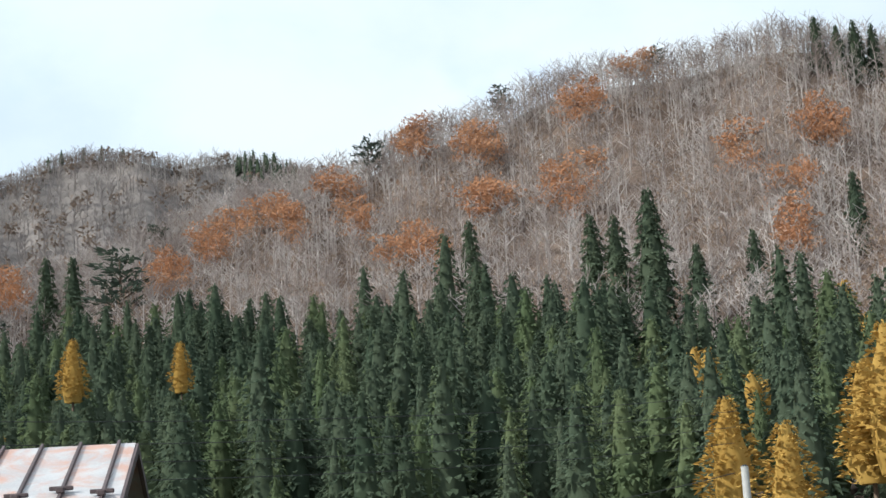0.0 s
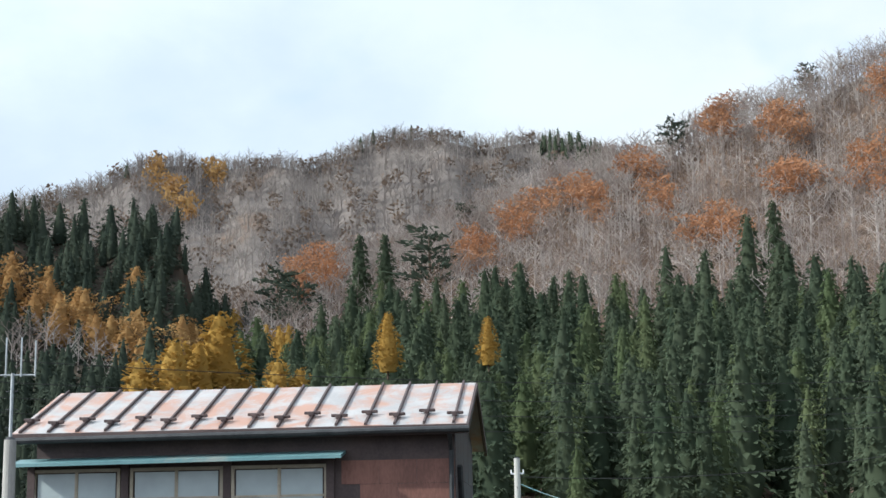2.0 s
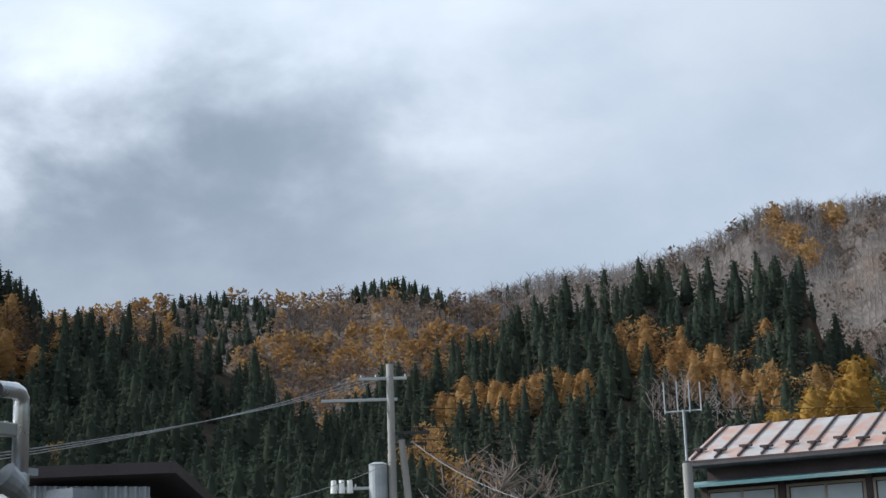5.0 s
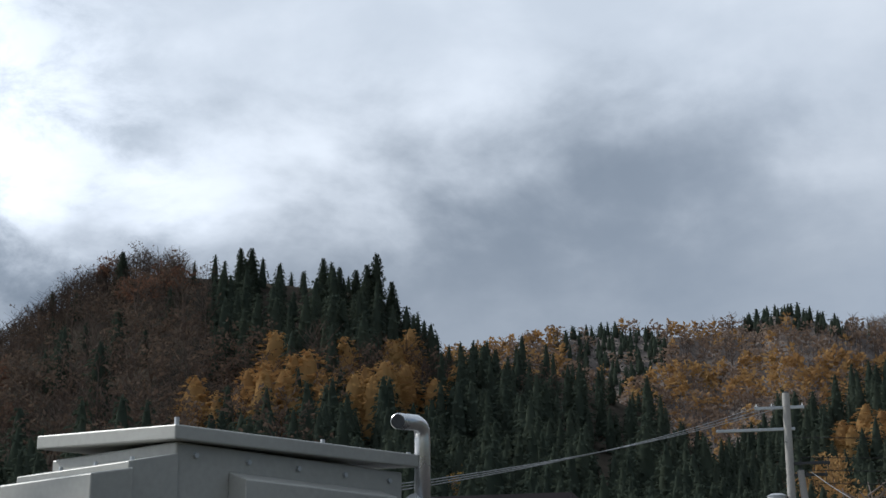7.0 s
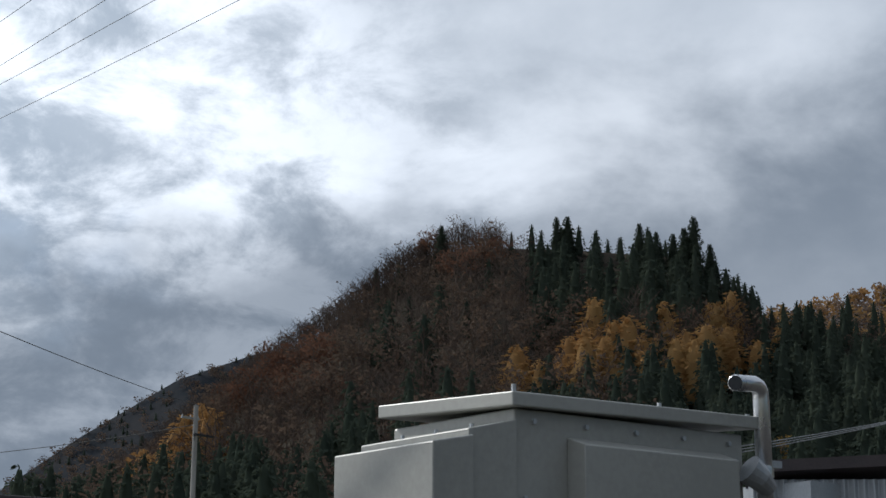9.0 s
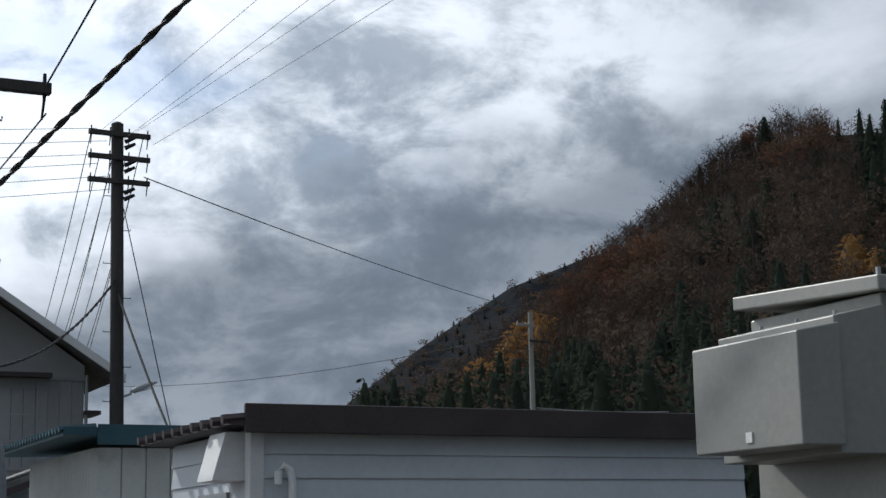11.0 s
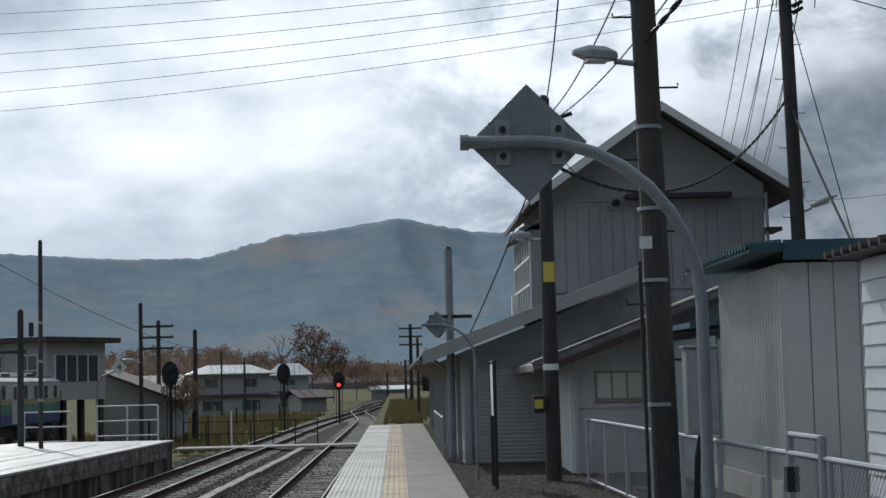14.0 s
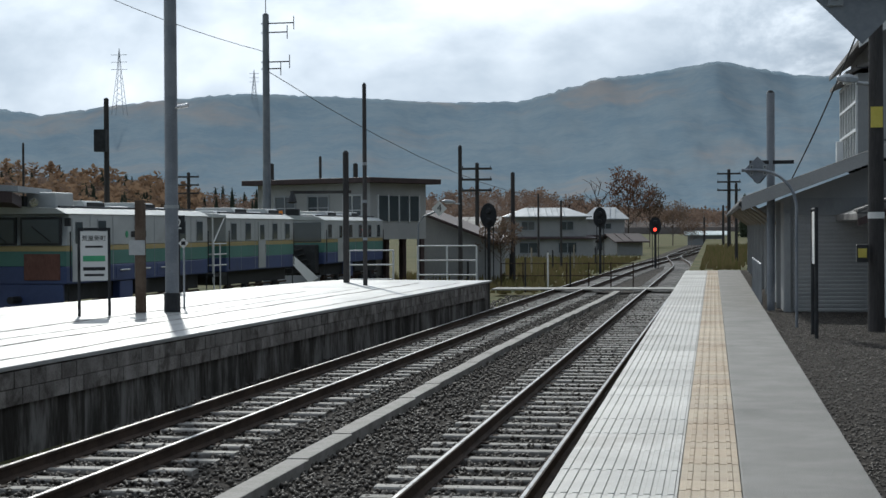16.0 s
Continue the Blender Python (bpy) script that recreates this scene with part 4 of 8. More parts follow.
BIG = [shingled(200 + s, 80, 18, 0.165, 0.66, 0.02, 0.5, 0.72, 0.45) for s in range(3)]
for i, (a, e, top) in enumerate(((-96.8, 9.6, 12.6), (-103.0, 8.0, 13.2), (-101.0, 8.5, 12.5), (-101.8, 8.4, 12.4), (-104.5, 7.8, 11.2), (-106.5, 8.7, 11.5), (-110.1, 10.5, 13.1), (-107.3, 6.1, 9.2), (-83.1, 8.9, 11.9), (-82.2, 8.9, 11.9),
                                (-96.7, 6.3, 10.2), (-99.3, 6.0, 9.8), (-98.8, 5.4, 8.7), (-97.5, 5.5, 8.8), (-93.2, 6.2, 9.9), (-91.0, 6.0, 9.6), (-88.6, 6.4, 9.8), (-87.2, 6.6, 10.0), (-85.6, 6.3, 9.6), (-94.8, 5.5, 9.2), (-89.9, 5.0, 8.4), (-109.6, 16.5, 18.4), (-110.3, 16.3, 18.0), (-110.9, 16.2, 18.1), (-111.5, 16.2, 17.9), (-112.2, 16.0, 18.0))):
    d = 190 + 410 * float(H1.share(np.array([a]), np.array([e]))[0])
    single_tree("cedar_tree", BIG[i % 3], a, e - 0.3, d, d * (math.tan(radians(top)) - math.tan(radians(e - 0.3))), M_CEDAR, M_TRUNK, "tall dark green pointed cedar above the belt", 1.25, "tall cedars")
for i, (a, e, top) in enumerate(((-93.5, 14.0, 15.6), (-86.0, 11.6, 12.9), (-84.7, 9.0, 12.0), (-79.3, 8.2, 10.7), (-80.0, 8.0, 10.3), (-98.4, 15.8, 17.1), (-104.0, 17.0, 18.0))):
    d = 190 + 410 * float(H1.share(np.array([a]), np.array([e]))[0])
    single_tree("pine_tree", PINES[i % 3], a, e, d, d * (math.tan(radians(top)) - math.tan(radians(e))), M_SHADEPINE, M_TRUNK, "spreading dark green pine on the hillside", 1.5, "pines")
for i, (a, e, top) in enumerate(((-46.45, 12.2, 15.0), (-46.1, 12.2, 14.6), (-45.7, 12.8, 14.4), (-45.1, 12.8, 14.5), (-44.5, 13, 14.8), (-41.9, 13.2, 15.1), (-41.5, 13.2, 15.1), (-47.0, 12.0, 14.0), (-37.3, 13.4, 14.8))):
    d = 200 + 320 * float(H4.share(np.array([a]), np.array([e]))[0])
    single_tree("cedar_tree", BIG[i % 3], a, e, d, d * (math.tan(radians(top)) - math.tan(radians(e))), M_SHADEPINE, M_TRUNK, "dark pointed conifer on the crest of the shaded hill", 1.2 + 0.25 * (i % 3), "crest conifers")
LARCHBIG = [shingled(320 + s, 60, 14, 0.27, 0.55, 0.06, -0.15, 0.85, 0.4, 0.5) for s in range(2)]
OAKBIG = [broadleaf(300 + s, 18, 16, 0.020, 0.45) for s in range(2)]


def gnarled(seed):
    """A pruned leafless tree with crowded twigs."""
    rs = np.random.RandomState(seed)
    wood = Tri()
    branches(rs, wood, limbs=16, twigs=9, spread=0.34, upright=0.9)
    return wood.done(), None



single_tree("bare_tree", gnarled(310), -64.5, -1.25, 75, 9.8, M_BARK, M_BARK, "gnarled pruned leafless tree behind the houses", 1.3)
single_tree("yellow_tree", OAKBIG[0], -65.3, -1.25, 76, 6.6, M_GINKGO, M_BARK, "low tree with yellow leaves behind the houses", 1.6)
single_tree("yellow_tree", OAKBIG[1], -49.8, 5.0, 200 + 320 * float(H4.share(np.array([-49.8]), np.array([5.2]))[0]), 12.0, M_GINKGO, M_BARK, "yellow-brown tree behind the small shed", 1.6)
ROUNDOAK = [broadleaf(330 + s, 18, 10, 0.036, 0.50) for s in range(2)]
single_tree("autumn_tree", ROUNDOAK[0], 2.95, -0.75, 205, 8.6, M_SHADERUSSET, M_SHADEBARK, "round russet tree behind the houses", 0.85)
single_tree("autumn_tree", ROUNDOAK[1], 2.2, -0.75, 215, 7.2, M_SHADEBROWN, M_SHADEBARK, "dark brown tree beside the russet one", 0.8)
single_tree("bare_tree", bare(311), 4.0, -0.75, 200, 8.2, M_SHADEBARK, M_SHADEBARK, "leafless tree behind the houses", 1.4)
single_tree("bare_tree", bare(312), 5.0, -0.75, 210, 6.4, M_SHADEBARK, M_SHADEBARK, "thin leafless tree behind the houses", 1.2)
single_tree("autumn_tree", ROUNDOAK[1], 1.4, -0.8, 230, 6.0, M_BROWNLEAF, M_BARK, "brown tree beside the line", 1.2)
single_tree("bush", ROUNDOAK[0], 0.75, -0.75, 180, 2.6, M_BROWNLEAF, M_BARK, "brown bush beside the line", 1.4)
single_tree("bush", ROUNDOAK[1], 7.45, -1.9, 75, 2.6, M_BROWNLEAF, M_SHADEBARK, "thin brown shrub beside the annex", 1.0)
single_tree("cedar_tree", BIG[1], -1.1, -0.6, 260, 8.0, M_CEDAR, M_TRUNK, "dark conifer beside the line", 1.2)
for i, (a, d, base, top) in enumerate(((-104.2, 185, 2.2, 6.2), (-105.9, 175, 1.2, 5.3), (-109.5, 190, 3.0, 8.2), (-108.7, 195, 2.8, 7.0), (-83.1, 240, 7.0, 9.2), (-86.6, 245, 7.2, 9.0), (-75.8, 240, 3.4, 8.3), (-77.3, 250, 4.2, 9.2), (-76.6, 245, 4.0, 8.2),
                                       (-79.3, 235, 4.0, 7.6), (-80.1, 235, 4.0, 7.3), (-74.6, 240, 3.4, 7.6), (-78.2, 255, 4.0, 7.0))):
    single_tree("golden_tree", LARCHBIG[i % 2], a, base, d, d * (math.tan(radians(top)) - math.tan(radians(base))), M_GINKGO, M_TRUNK, "golden-yellow autumn tree before the cedars", 1.25 if i < 4 else (1.1 if i < 6 else 1.35), "golden trees")

# ---------- tracks and platforms ----------
def smooth(a, b, t):
    t = min(max((t - a) / (b - a), 0.0), 1.0)
    return t * t * (3 - 2 * t)


def line_near(y):
    return -2.13 + 0.0045 * (y - 13.5) - 1.5 * smooth(92, 135, y) + 6.0 * smooth(130, 330, y)


def line_far(y):
    return -6.08 + 0.0205 * (y - 22) + 1.2 * smooth(80, 150, y) + 4.5 * smooth(130, 330, y)


RAIL_SECTION = [(-0.065, -0.15), (0.065, -0.15), (0.065, -0.135), (0.012, -0.115), (0.012, -0.04), (0.033, -0.028), (0.033, 0.0), (-0.033, 0.0), (-0.033, -0.028), (-0.012, -0.04), (-0.012, -0.115), (-0.065, -0.135)]


def rail_shape(line, off, ys, section, top=-0.77):
    sh, n = Shape(), len(section)
    v = [(line(y) + off + c, y, top + z) for y in ys for c, z in section]
    f = [(i * n + j, i * n + (j + 1) % n, (i + 1) * n + (j + 1) % n, (i + 1) * n + j) for i in range(len(ys) - 1) for j in range(n)]
    return sh.add(v, f)


sleeper_mesh = Shape().prism([(-0.11, -0.08), (0.11, -0.08), (0.10, 0.075), (0.085, 0.09), (-0.085, 0.09), (-0.10, 0.075)], -1.05, 1.05, "x").mesh("sleeper")
sleeper_mesh.materials.append(M_SLEEPER)


def railway(line, label, y0, y1, sleepers_to, spacing=0.632):
    root = thing("railway_track", (0, 0, -0.95), label, "railway track", "railway tracks", "structure")
    ys = [y0 + 2.0 * i for i in range(int((y1 - y0) / 2))]
    for off in (-0.5335, 0.5335):
        part("rail", rail_shape(line, off, ys, RAIL_SECTION), M_RAIL, root)
        part("rail_head", rail_shape(line, off, ys, [(-0.019, 0.001), (0.019, 0.001), (0.017, 0.004), (-0.017, 0.004)]), M_RAILTOP, root, "polished steel rail head")
    rs = random.Random(3)
    spots, y = [], y0
    while y < sleepers_to:
        spots.append(Matrix.Translation((line(y) + rs.uniform(-0.04, 0.04), y, -1.005 + rs.uniform(-0.012, 0.004))) @ Matrix.Rotation(rs.uniform(-0.012, 0.012), 4, "Z"))
        y += spacing + rs.uniform(-0.03, 0.03)
    pieces("sleeper", sleeper_mesh, spots, root)
    plates = Shape()
    for m in spots[: len(spots) * 2 // 3]:
        for off in (-0.5335, 0.5335):
            c = m.translation
            plates.box(c.x + off - 0.13, c.x + off + 0.13, c.y - 0.06, c.y + 0.06, -0.925, -0.908)
    part("rail_fastenings", plates, M_RAIL, root, "rusty rail fastenings on the sleepers")["kind"] = "stuff"


bed = Shape()
for y0, y1 in ((4, 60), (60, 130), (130, 330)):
    bed.add([(-0.98, y0, -0.965), (-7.4 + 0.02 * (y0 - 10), y0, -0.965), (-7.4 + 0.02 * (min(y1, 130) - 10) + (3 if y1 > 130 else 0), y1, -0.965), (-0.98 + (5 if y1 > 130 else 0), y1, -0.965)], [(0, 1, 2, 3)])
setting("ballast_bed", bed, M_GRAVEL, "dark crushed-stone ballast bed under the tracks", "ballast")
rs = np.random.RandomState(5)
n = 30000
sx, sy = rs.uniform(-7.3, -1.0, n), 10 + 48 * rs.rand(n) ** 1.6
oct_v = np.array([(1, 0, 0), (-1, 0, 0), (0, 1, 0), (0, -1, 0), (0, 0, 0.8), (0, 0, -0.8)]) * 0.032
oct_f = np.array([(0, 2, 4), (2, 1, 4), (1, 3, 4), (3, 0, 4), (2, 0, 5), (1, 2, 5), (3, 1, 5), (0, 3, 5)])
vv = (oct_v[None] * rs.uniform(0.55, 1.5, (n, 6, 1)))
ang = rs.rand(n) * 6.28
vx = vv[:, :, 0] * np.cos(ang)[:, None] - vv[:, :, 1] * np.sin(ang)[:, None] + sx[:, None]
vy = vv[:, :, 0] * np.sin(ang)[:, None] + vv[:, :, 1] * np.cos(ang)[:, None] + sy[:, None]
vz = vv[:, :, 2] * rs.uniform(0.7, 1.2, n)[:, None] - 0.955 + rs.uniform(-0.005, 0.035, n)[:, None]
stones = new("ballast_stones", tri_mesh("ballast_stones", np.stack([vx, vy, vz], -1).reshape(-1, 3), (oct_f[None] + (np.arange(n) * 6)[:, None, None]).reshape(-1, 3), M_STONE))
tagged(stones, "loose dark grey ballast stones between the rails", "gravel", kind="stuff")
n = 16000
sx, sy = 0.96 + 2.6 * rs.rand(n), 9 + 24 * rs.rand(n) ** 1.4
vx, vy = vv[:n, :, 0] * 0.42 + sx[:, None], vv[:n, :, 1] * 0.42 + sy[:, None]
vz = vv[:n, :, 2] * 0.4 - 0.127
tagged(new("yard_gravel", tri_mesh("yard_gravel", np.stack([vx, vy, vz], -1).reshape(-1, 3), (oct_f[None] + (np.arange(n) * 6)[:, None, None]).reshape(-1, 3), M_STONE)), "loose dark gravel of the yard", "gravel", kind="stuff")

kerb = Shape()
for i in range(26):
    y = 8 + 2.0 * i
    x = -4.2 + 0.7 * smooth(24, 62, y)
    kerb.box(-0.12, 0.12, 0.01, 1.985, -1.0, -0.84 + 0.006 * ((i * 7) % 3), Matrix.Translation((x, y, 0)) @ Matrix.Rotation(-0.012, 4, "Z"))
setting("drain_cover", kerb, M_SLEEPER, "line of concrete trough covers between the tracks", "drain cover", 0.01)

p1 = Shape().prism([(-0.90, -1.05), (0.9, -1.05), (0.9, -0.03), (-0.90, -0.03)], -20, 57.5)
platform_1 = setting("platform_1", p1, M_CONC, "concrete platform with ribbed tiles and a tactile strip", "platform", 0.01)
path_slab = Shape().box(0.16, 0.92, -20, 57.5, -0.06, 0.0)
setting("platform_pavement", path_slab, M_ASPH, "grey asphalt walking strip of the platform", "pavement", 0.008)

tile = Shape().box(-0.37, 0.37, -0.448, 0.448, -0.05, -0.008)
for i in range(11):
    x = -0.335 + 0.067 * i
    tile.add([(x - 0.021, -0.44, -0.008), (x + 0.021, -0.44, -0.008), (x + 0.021, 0.44, -0.008), (x - 0.021, 0.44, -0.008),
              (x - 0.017, -0.436, 0.0), (x + 0.017, -0.436, 0.0), (x + 0.017, 0.436, 0.0), (x - 0.017, 0.436, 0.0)],
             [(4, 5, 6, 7), (0, 1, 5, 4), (1, 2, 6, 5), (2, 3, 7, 6), (3, 0, 4, 7)])
tile_mesh = tile.mesh("ribbed_tile")
tile_mesh.materials.append(M_TILE)
pieces("ribbed_tile", tile_mesh, [Matrix.Translation((-0.575, 6.0 + 0.9 * i, 0.001 * (i % 3 - 1))) for i in range(57)], platform_1)
tac = Shape().box(-0.176, 0.176, -0.174, 0.174, -0.05, -0.006)
for i in range(4):
    x = -0.12 + 0.08 * i
    tac.add([(x - 0.018, -0.16, -0.006), (x + 0.018, -0.16, -0.006), (x + 0.018, 0.16, -0.006), (x - 0.018, 0.16, -0.006),
             (x - 0.012, -0.154, 0.0), (x + 0.012, -0.154, 0.0), (x + 0.012, 0.154, 0.0), (x - 0.012, 0.154, 0.0)],
            [(4, 5, 6, 7), (0, 1, 5, 4), (1, 2, 6, 5), (2, 3, 7, 6), (3, 0, 4, 7)])
tac_mesh = tac.mesh("tactile_tile")
tac_mesh.materials.append(M_TACT)
pieces("tactile_tile", tac_mesh, [Matrix.Translation((-0.022, 6.0 + 0.352 * i, 0.001 * ((i * 5) % 3 - 1))) for i in range(146)], platform_1)

railway(line_near, "railway track with grey sleepers beside the platform", 6, 320, 118)
railway(line_far, "railway track with grey sleepers along the island platform", 8, 320, 110)

crossing = Shape()
for i in range(4):
    crossing.box(-8.2, -1.0, 60.1 + 0.42 * i, 60.48 + 0.42 * i, -0.82, -0.765)
setting("crossing_boards", crossing, M_CONC, "pale board crossing over the tracks", "crossing", 0.01)


def edge2(y):
    return -7.76 + 0.048 * (y - 16.8)


p2 = Shape()
ring = [(edge2(4), 4), (edge2(46.2), 46.2), (-10.9, 47.0), (-11.3, 45.4), (-13.75, 29.7), (-14.6, 4)]
k = len(ring)
p2.add([(x, y, -1.05) for x, y in ring] + [(x, y, -0.06) for x, y in ring], [tuple(range(k)), tuple(range(2 * k - 1, k - 1, -1))] + [(i, (i + 1) % k, k + (i + 1) % k, k + i) for i in range(k)])
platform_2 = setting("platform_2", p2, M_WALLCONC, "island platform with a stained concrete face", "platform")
top2 = Shape()
ring = [(edge2(4) + 0.05, 4), (edge2(46.25) + 0.05, 46.25), (-10.85, 47.05), (-11.3, 45.45), (-13.8, 29.7), (-14.65, 4)]
top2.add([(x, y, -0.056) for x, y in ring] + [(x, y, 0.0) for x, y in ring], [tuple(range(k)), tuple(range(2 * k - 1, k - 1, -1))] + [(i, (i + 1) % k, k + (i + 1) % k, k + i) for i in range(k)])
setting("platform_surface", top2, M_WETCONC, "bright damp concrete top of the island platform", "platform top", 0.01)
joints = Shape()
for off, wd, y0, y1 in ((0.42, 0.03, 6, 44), (1.55, 0.05, 8, 44), (2.15, 0.025, 10, 40), (3.0, 0.05, 10, 38)):
    k = 60
    for i in range(k):
        ya, yb = y0 + (y1 - y0) * i / k, y0 + (y1 - y0) * (i + 0.97) / k
        xa, xb = edge2(ya) - off + 0.03 * math.sin(ya * 1.7), edge2(yb) - off + 0.03 * math.sin(yb * 1.7)
        wa = wd * (0.4 + 0.6 * abs(math.sin(i * 1.3)))
        joints.add([(xa - wa, ya, 0.004), (xa + wa, ya, 0.004), (xb + wa, yb, 0.004), (xb - wa, yb, 0.004)], [(0, 1, 2, 3)])
setting("platform_joints", joints, M_BLOCK, "worn dark joints along the island platform", "joint")
block_mesh = Shape().box(-0.02, 0.05, -0.192, 0.192, -0.092, 0.092).mesh("block")
block_mesh.materials.append(M_BLOCK)
tilt = Matrix.Rotation(-math.atan(0.048), 4, "Z")
pieces("block", block_mesh, [Matrix.Translation((edge2(y) + 0.012 * ((i * 7 + r * 3) % 3) / 3, y, -0.165 - 0.193 * r)) @ tilt
                             for r in range(2) for i in range(80) for y in (13.2 + 0.4 * i + 0.2 * r,) if y < 46], platform_2)

# ---------- small builders for poles, wires and signs ----------
def wire(a, b, sag=0.5, r=0.012, mat=None, label="black overhead cable between two poles", n=12, group="overhead wires"):
    a, b = Vector(a), Vector(b)
    pts = [a.lerp(b, i / n) - Vector((0, 0, 4 * sag * (i / n) * (1 - i / n))) for i in range(n + 1)]
    me = Shape().tube(pts, r, 5).mesh("overhead_wire")
    me.materials.append(mat or M_WIRE)
    return tagged(new("overhead_wire", me), label, "wire", group)


def twisted_cable(a, b, sag, r, label):
    """A bundle of two twisted strands."""
    a, b = Vector(a), Vector(b)
    root = thing("overhead_cable", a, label, "cable")
    length = (b - a).length
    n = int(length * 7)
    d = (b - a).normalized()
    u = d.cross(Vector((0, 0, 1))).normalized()
    w = d.cross(u)
    for ph in (0.0, math.pi):
        pts = []
        for i in range(n + 1):
            t = i / n
            p = a.lerp(b, t) - Vector((0, 0, 4 * sag * t * (1 - t)))
            th = ph + t * length * 2 * math.pi / 0.75
            pts.append(p + (u * math.cos(th) + w * math.sin(th)) * r * 0.8)
        part("strand", Shape().tube(pts, r, 5), M_WIRE, root)
    return root


def pole_thing(name, base, top_z, r0, r1, mat, label, lean=(0, 0), category="utility pole", steps=0, group=""):
    base = Vector(base)
    root = thing(name, base, label, category, group)
    top = Vector((base.x + lean[0], base.y + lean[1], top_z))
    part("shaft", Shape().tube([base - Vector((0, 0, 0.05)), base.lerp(top, 0.5), top], r0, 14, r1), mat, root, smooth=False)
    part("cap", Shape().tube([top, top + Vector((0, 0, 0.05))], r1 * 0.98, 12, r1 * 0.5), M_DARK, root)
    for i in range(steps):
        t = 0.3 + 0.55 * i / max(steps - 1, 1)
        p = base.lerp(top, t)
        s = 1 if i % 2 else -1
        part("climbing_step", Shape().tube([p + Vector((s * r1 * 0.8, 0, 0)), p + Vector((s * (r1 + 0.19), 0, 0)), p + Vector((s * (r1 + 0.19), 0, 0.04))], 0.011, 6), M_DARK, root)
    return root, base, top


def crossarm(root, c, half, mat, across=(1, 0, 0), insulators=3, size=0.05, white=False, hang=True):
    c, a = Vector(c), Vector(across).normalized()
    f = a.cross(Vector((0, 0, 1)))
    m = Matrix((a, f, Vector((0, 0, 1)))).transposed().to_4x4()
    m.translation = c
    part("crossarm", Shape().box(-half, half, -size, size, -size, size, m), mat, root, bevel=0.006)
    ends = []
    for i in range(insulators):
        t = -0.92 + 1.84 * i / max(insulators - 1, 1)
        p = c + a * half * t + Vector((0, 0, size))
        part("insulator", Shape().tube([p, p + Vector((0, 0, 0.04)), p + Vector((0, 0, 0.05)), p + Vector((0, 0, 0.10))], 0.03 if white else 0.02, 8, 0.018), M_CERAM if white else M_DARK, root, "white ceramic insulator" if white else "")
        ends.append(p)
        if hang:
            q = c + a * half * t - Vector((0, 0, size))
            part("strain_clamp", Shape().tube([q, q - Vector((0, 0, 0.05)), q - Vector((0.02, 0, 0.26))], 0.022, 6, 0.012), M_DARK, root)
    return ends


def street_lamp(root, p, out, length=0.75):
    p, o = Vector(p), Vector(out).normalized()
    side = o.cross(Vector((0, 0, 1)))
    part("lamp_arm", Shape().tube([p, p + o * 0.2 + Vector((0, 0, 0.02))], 0.03, 8), M_STEEL, root)
    head = Shape()
    prof = [(0.18, 0.07, 0.05), (0.3, 0.11, 0.085), (length * 0.75, 0.10, 0.085), (length, 0.04, 0.03)]
    v = []
    for d, w, h in prof:
        for sx_, sz in ((-1, -0.6), (1, -0.6), (1, 0.4), (0.5, 1), (-0.5, 1), (-1, 0.4)):
            v.append(p + o * d + side * w * sx_ + Vector((0, 0, h * sz + 0.05 + 0.08 * d)))
    head.add(v, [(i * 6 + j, i * 6 + (j + 1) % 6, (i + 1) * 6 + (j + 1) % 6, (i + 1) * 6 + j) for i in range(3) for j in range(6)] + [(5, 4, 3, 2, 1, 0), (18, 19, 20, 21, 22, 23)])
    part("lamp_head", head, M_STEEL, root, "grey street lamp head", bevel=0.01)
    lens = Shape().box(0.28, length * 0.8, -0.08, 0.08, -0.025, 0.0, Matrix((o, side, Vector((0, 0, 1)))).transposed().to_4x4())
    lens.v = [tuple(Vector(q) + p + Vector((0, 0, 0.03))) for q in lens.v]
    part("lens", lens, M_FROST, root, "milky lamp lens")


def text_part(name, body, size, mat, parent, m, label=""):
    c = bpy.data.curves.new(name, "FONT")
    c.body, c.size, c.align_x, c.align_y, c.extrude = body, size, "CENTER", "CENTER", 0.002
    tmp = new(name, c)
    me = bpy.data.meshes.new_from_object(tmp)
    bpy.data.objects.remove(tmp)
    me.materials.append(mat)
    ob = new(name, me)
    ob.parent = parent
    ob.matrix_parent_inverse = Matrix.Translation(-parent.location)
    ob.matrix_basis = m
    if label:
        ob["label"] = label
    return ob


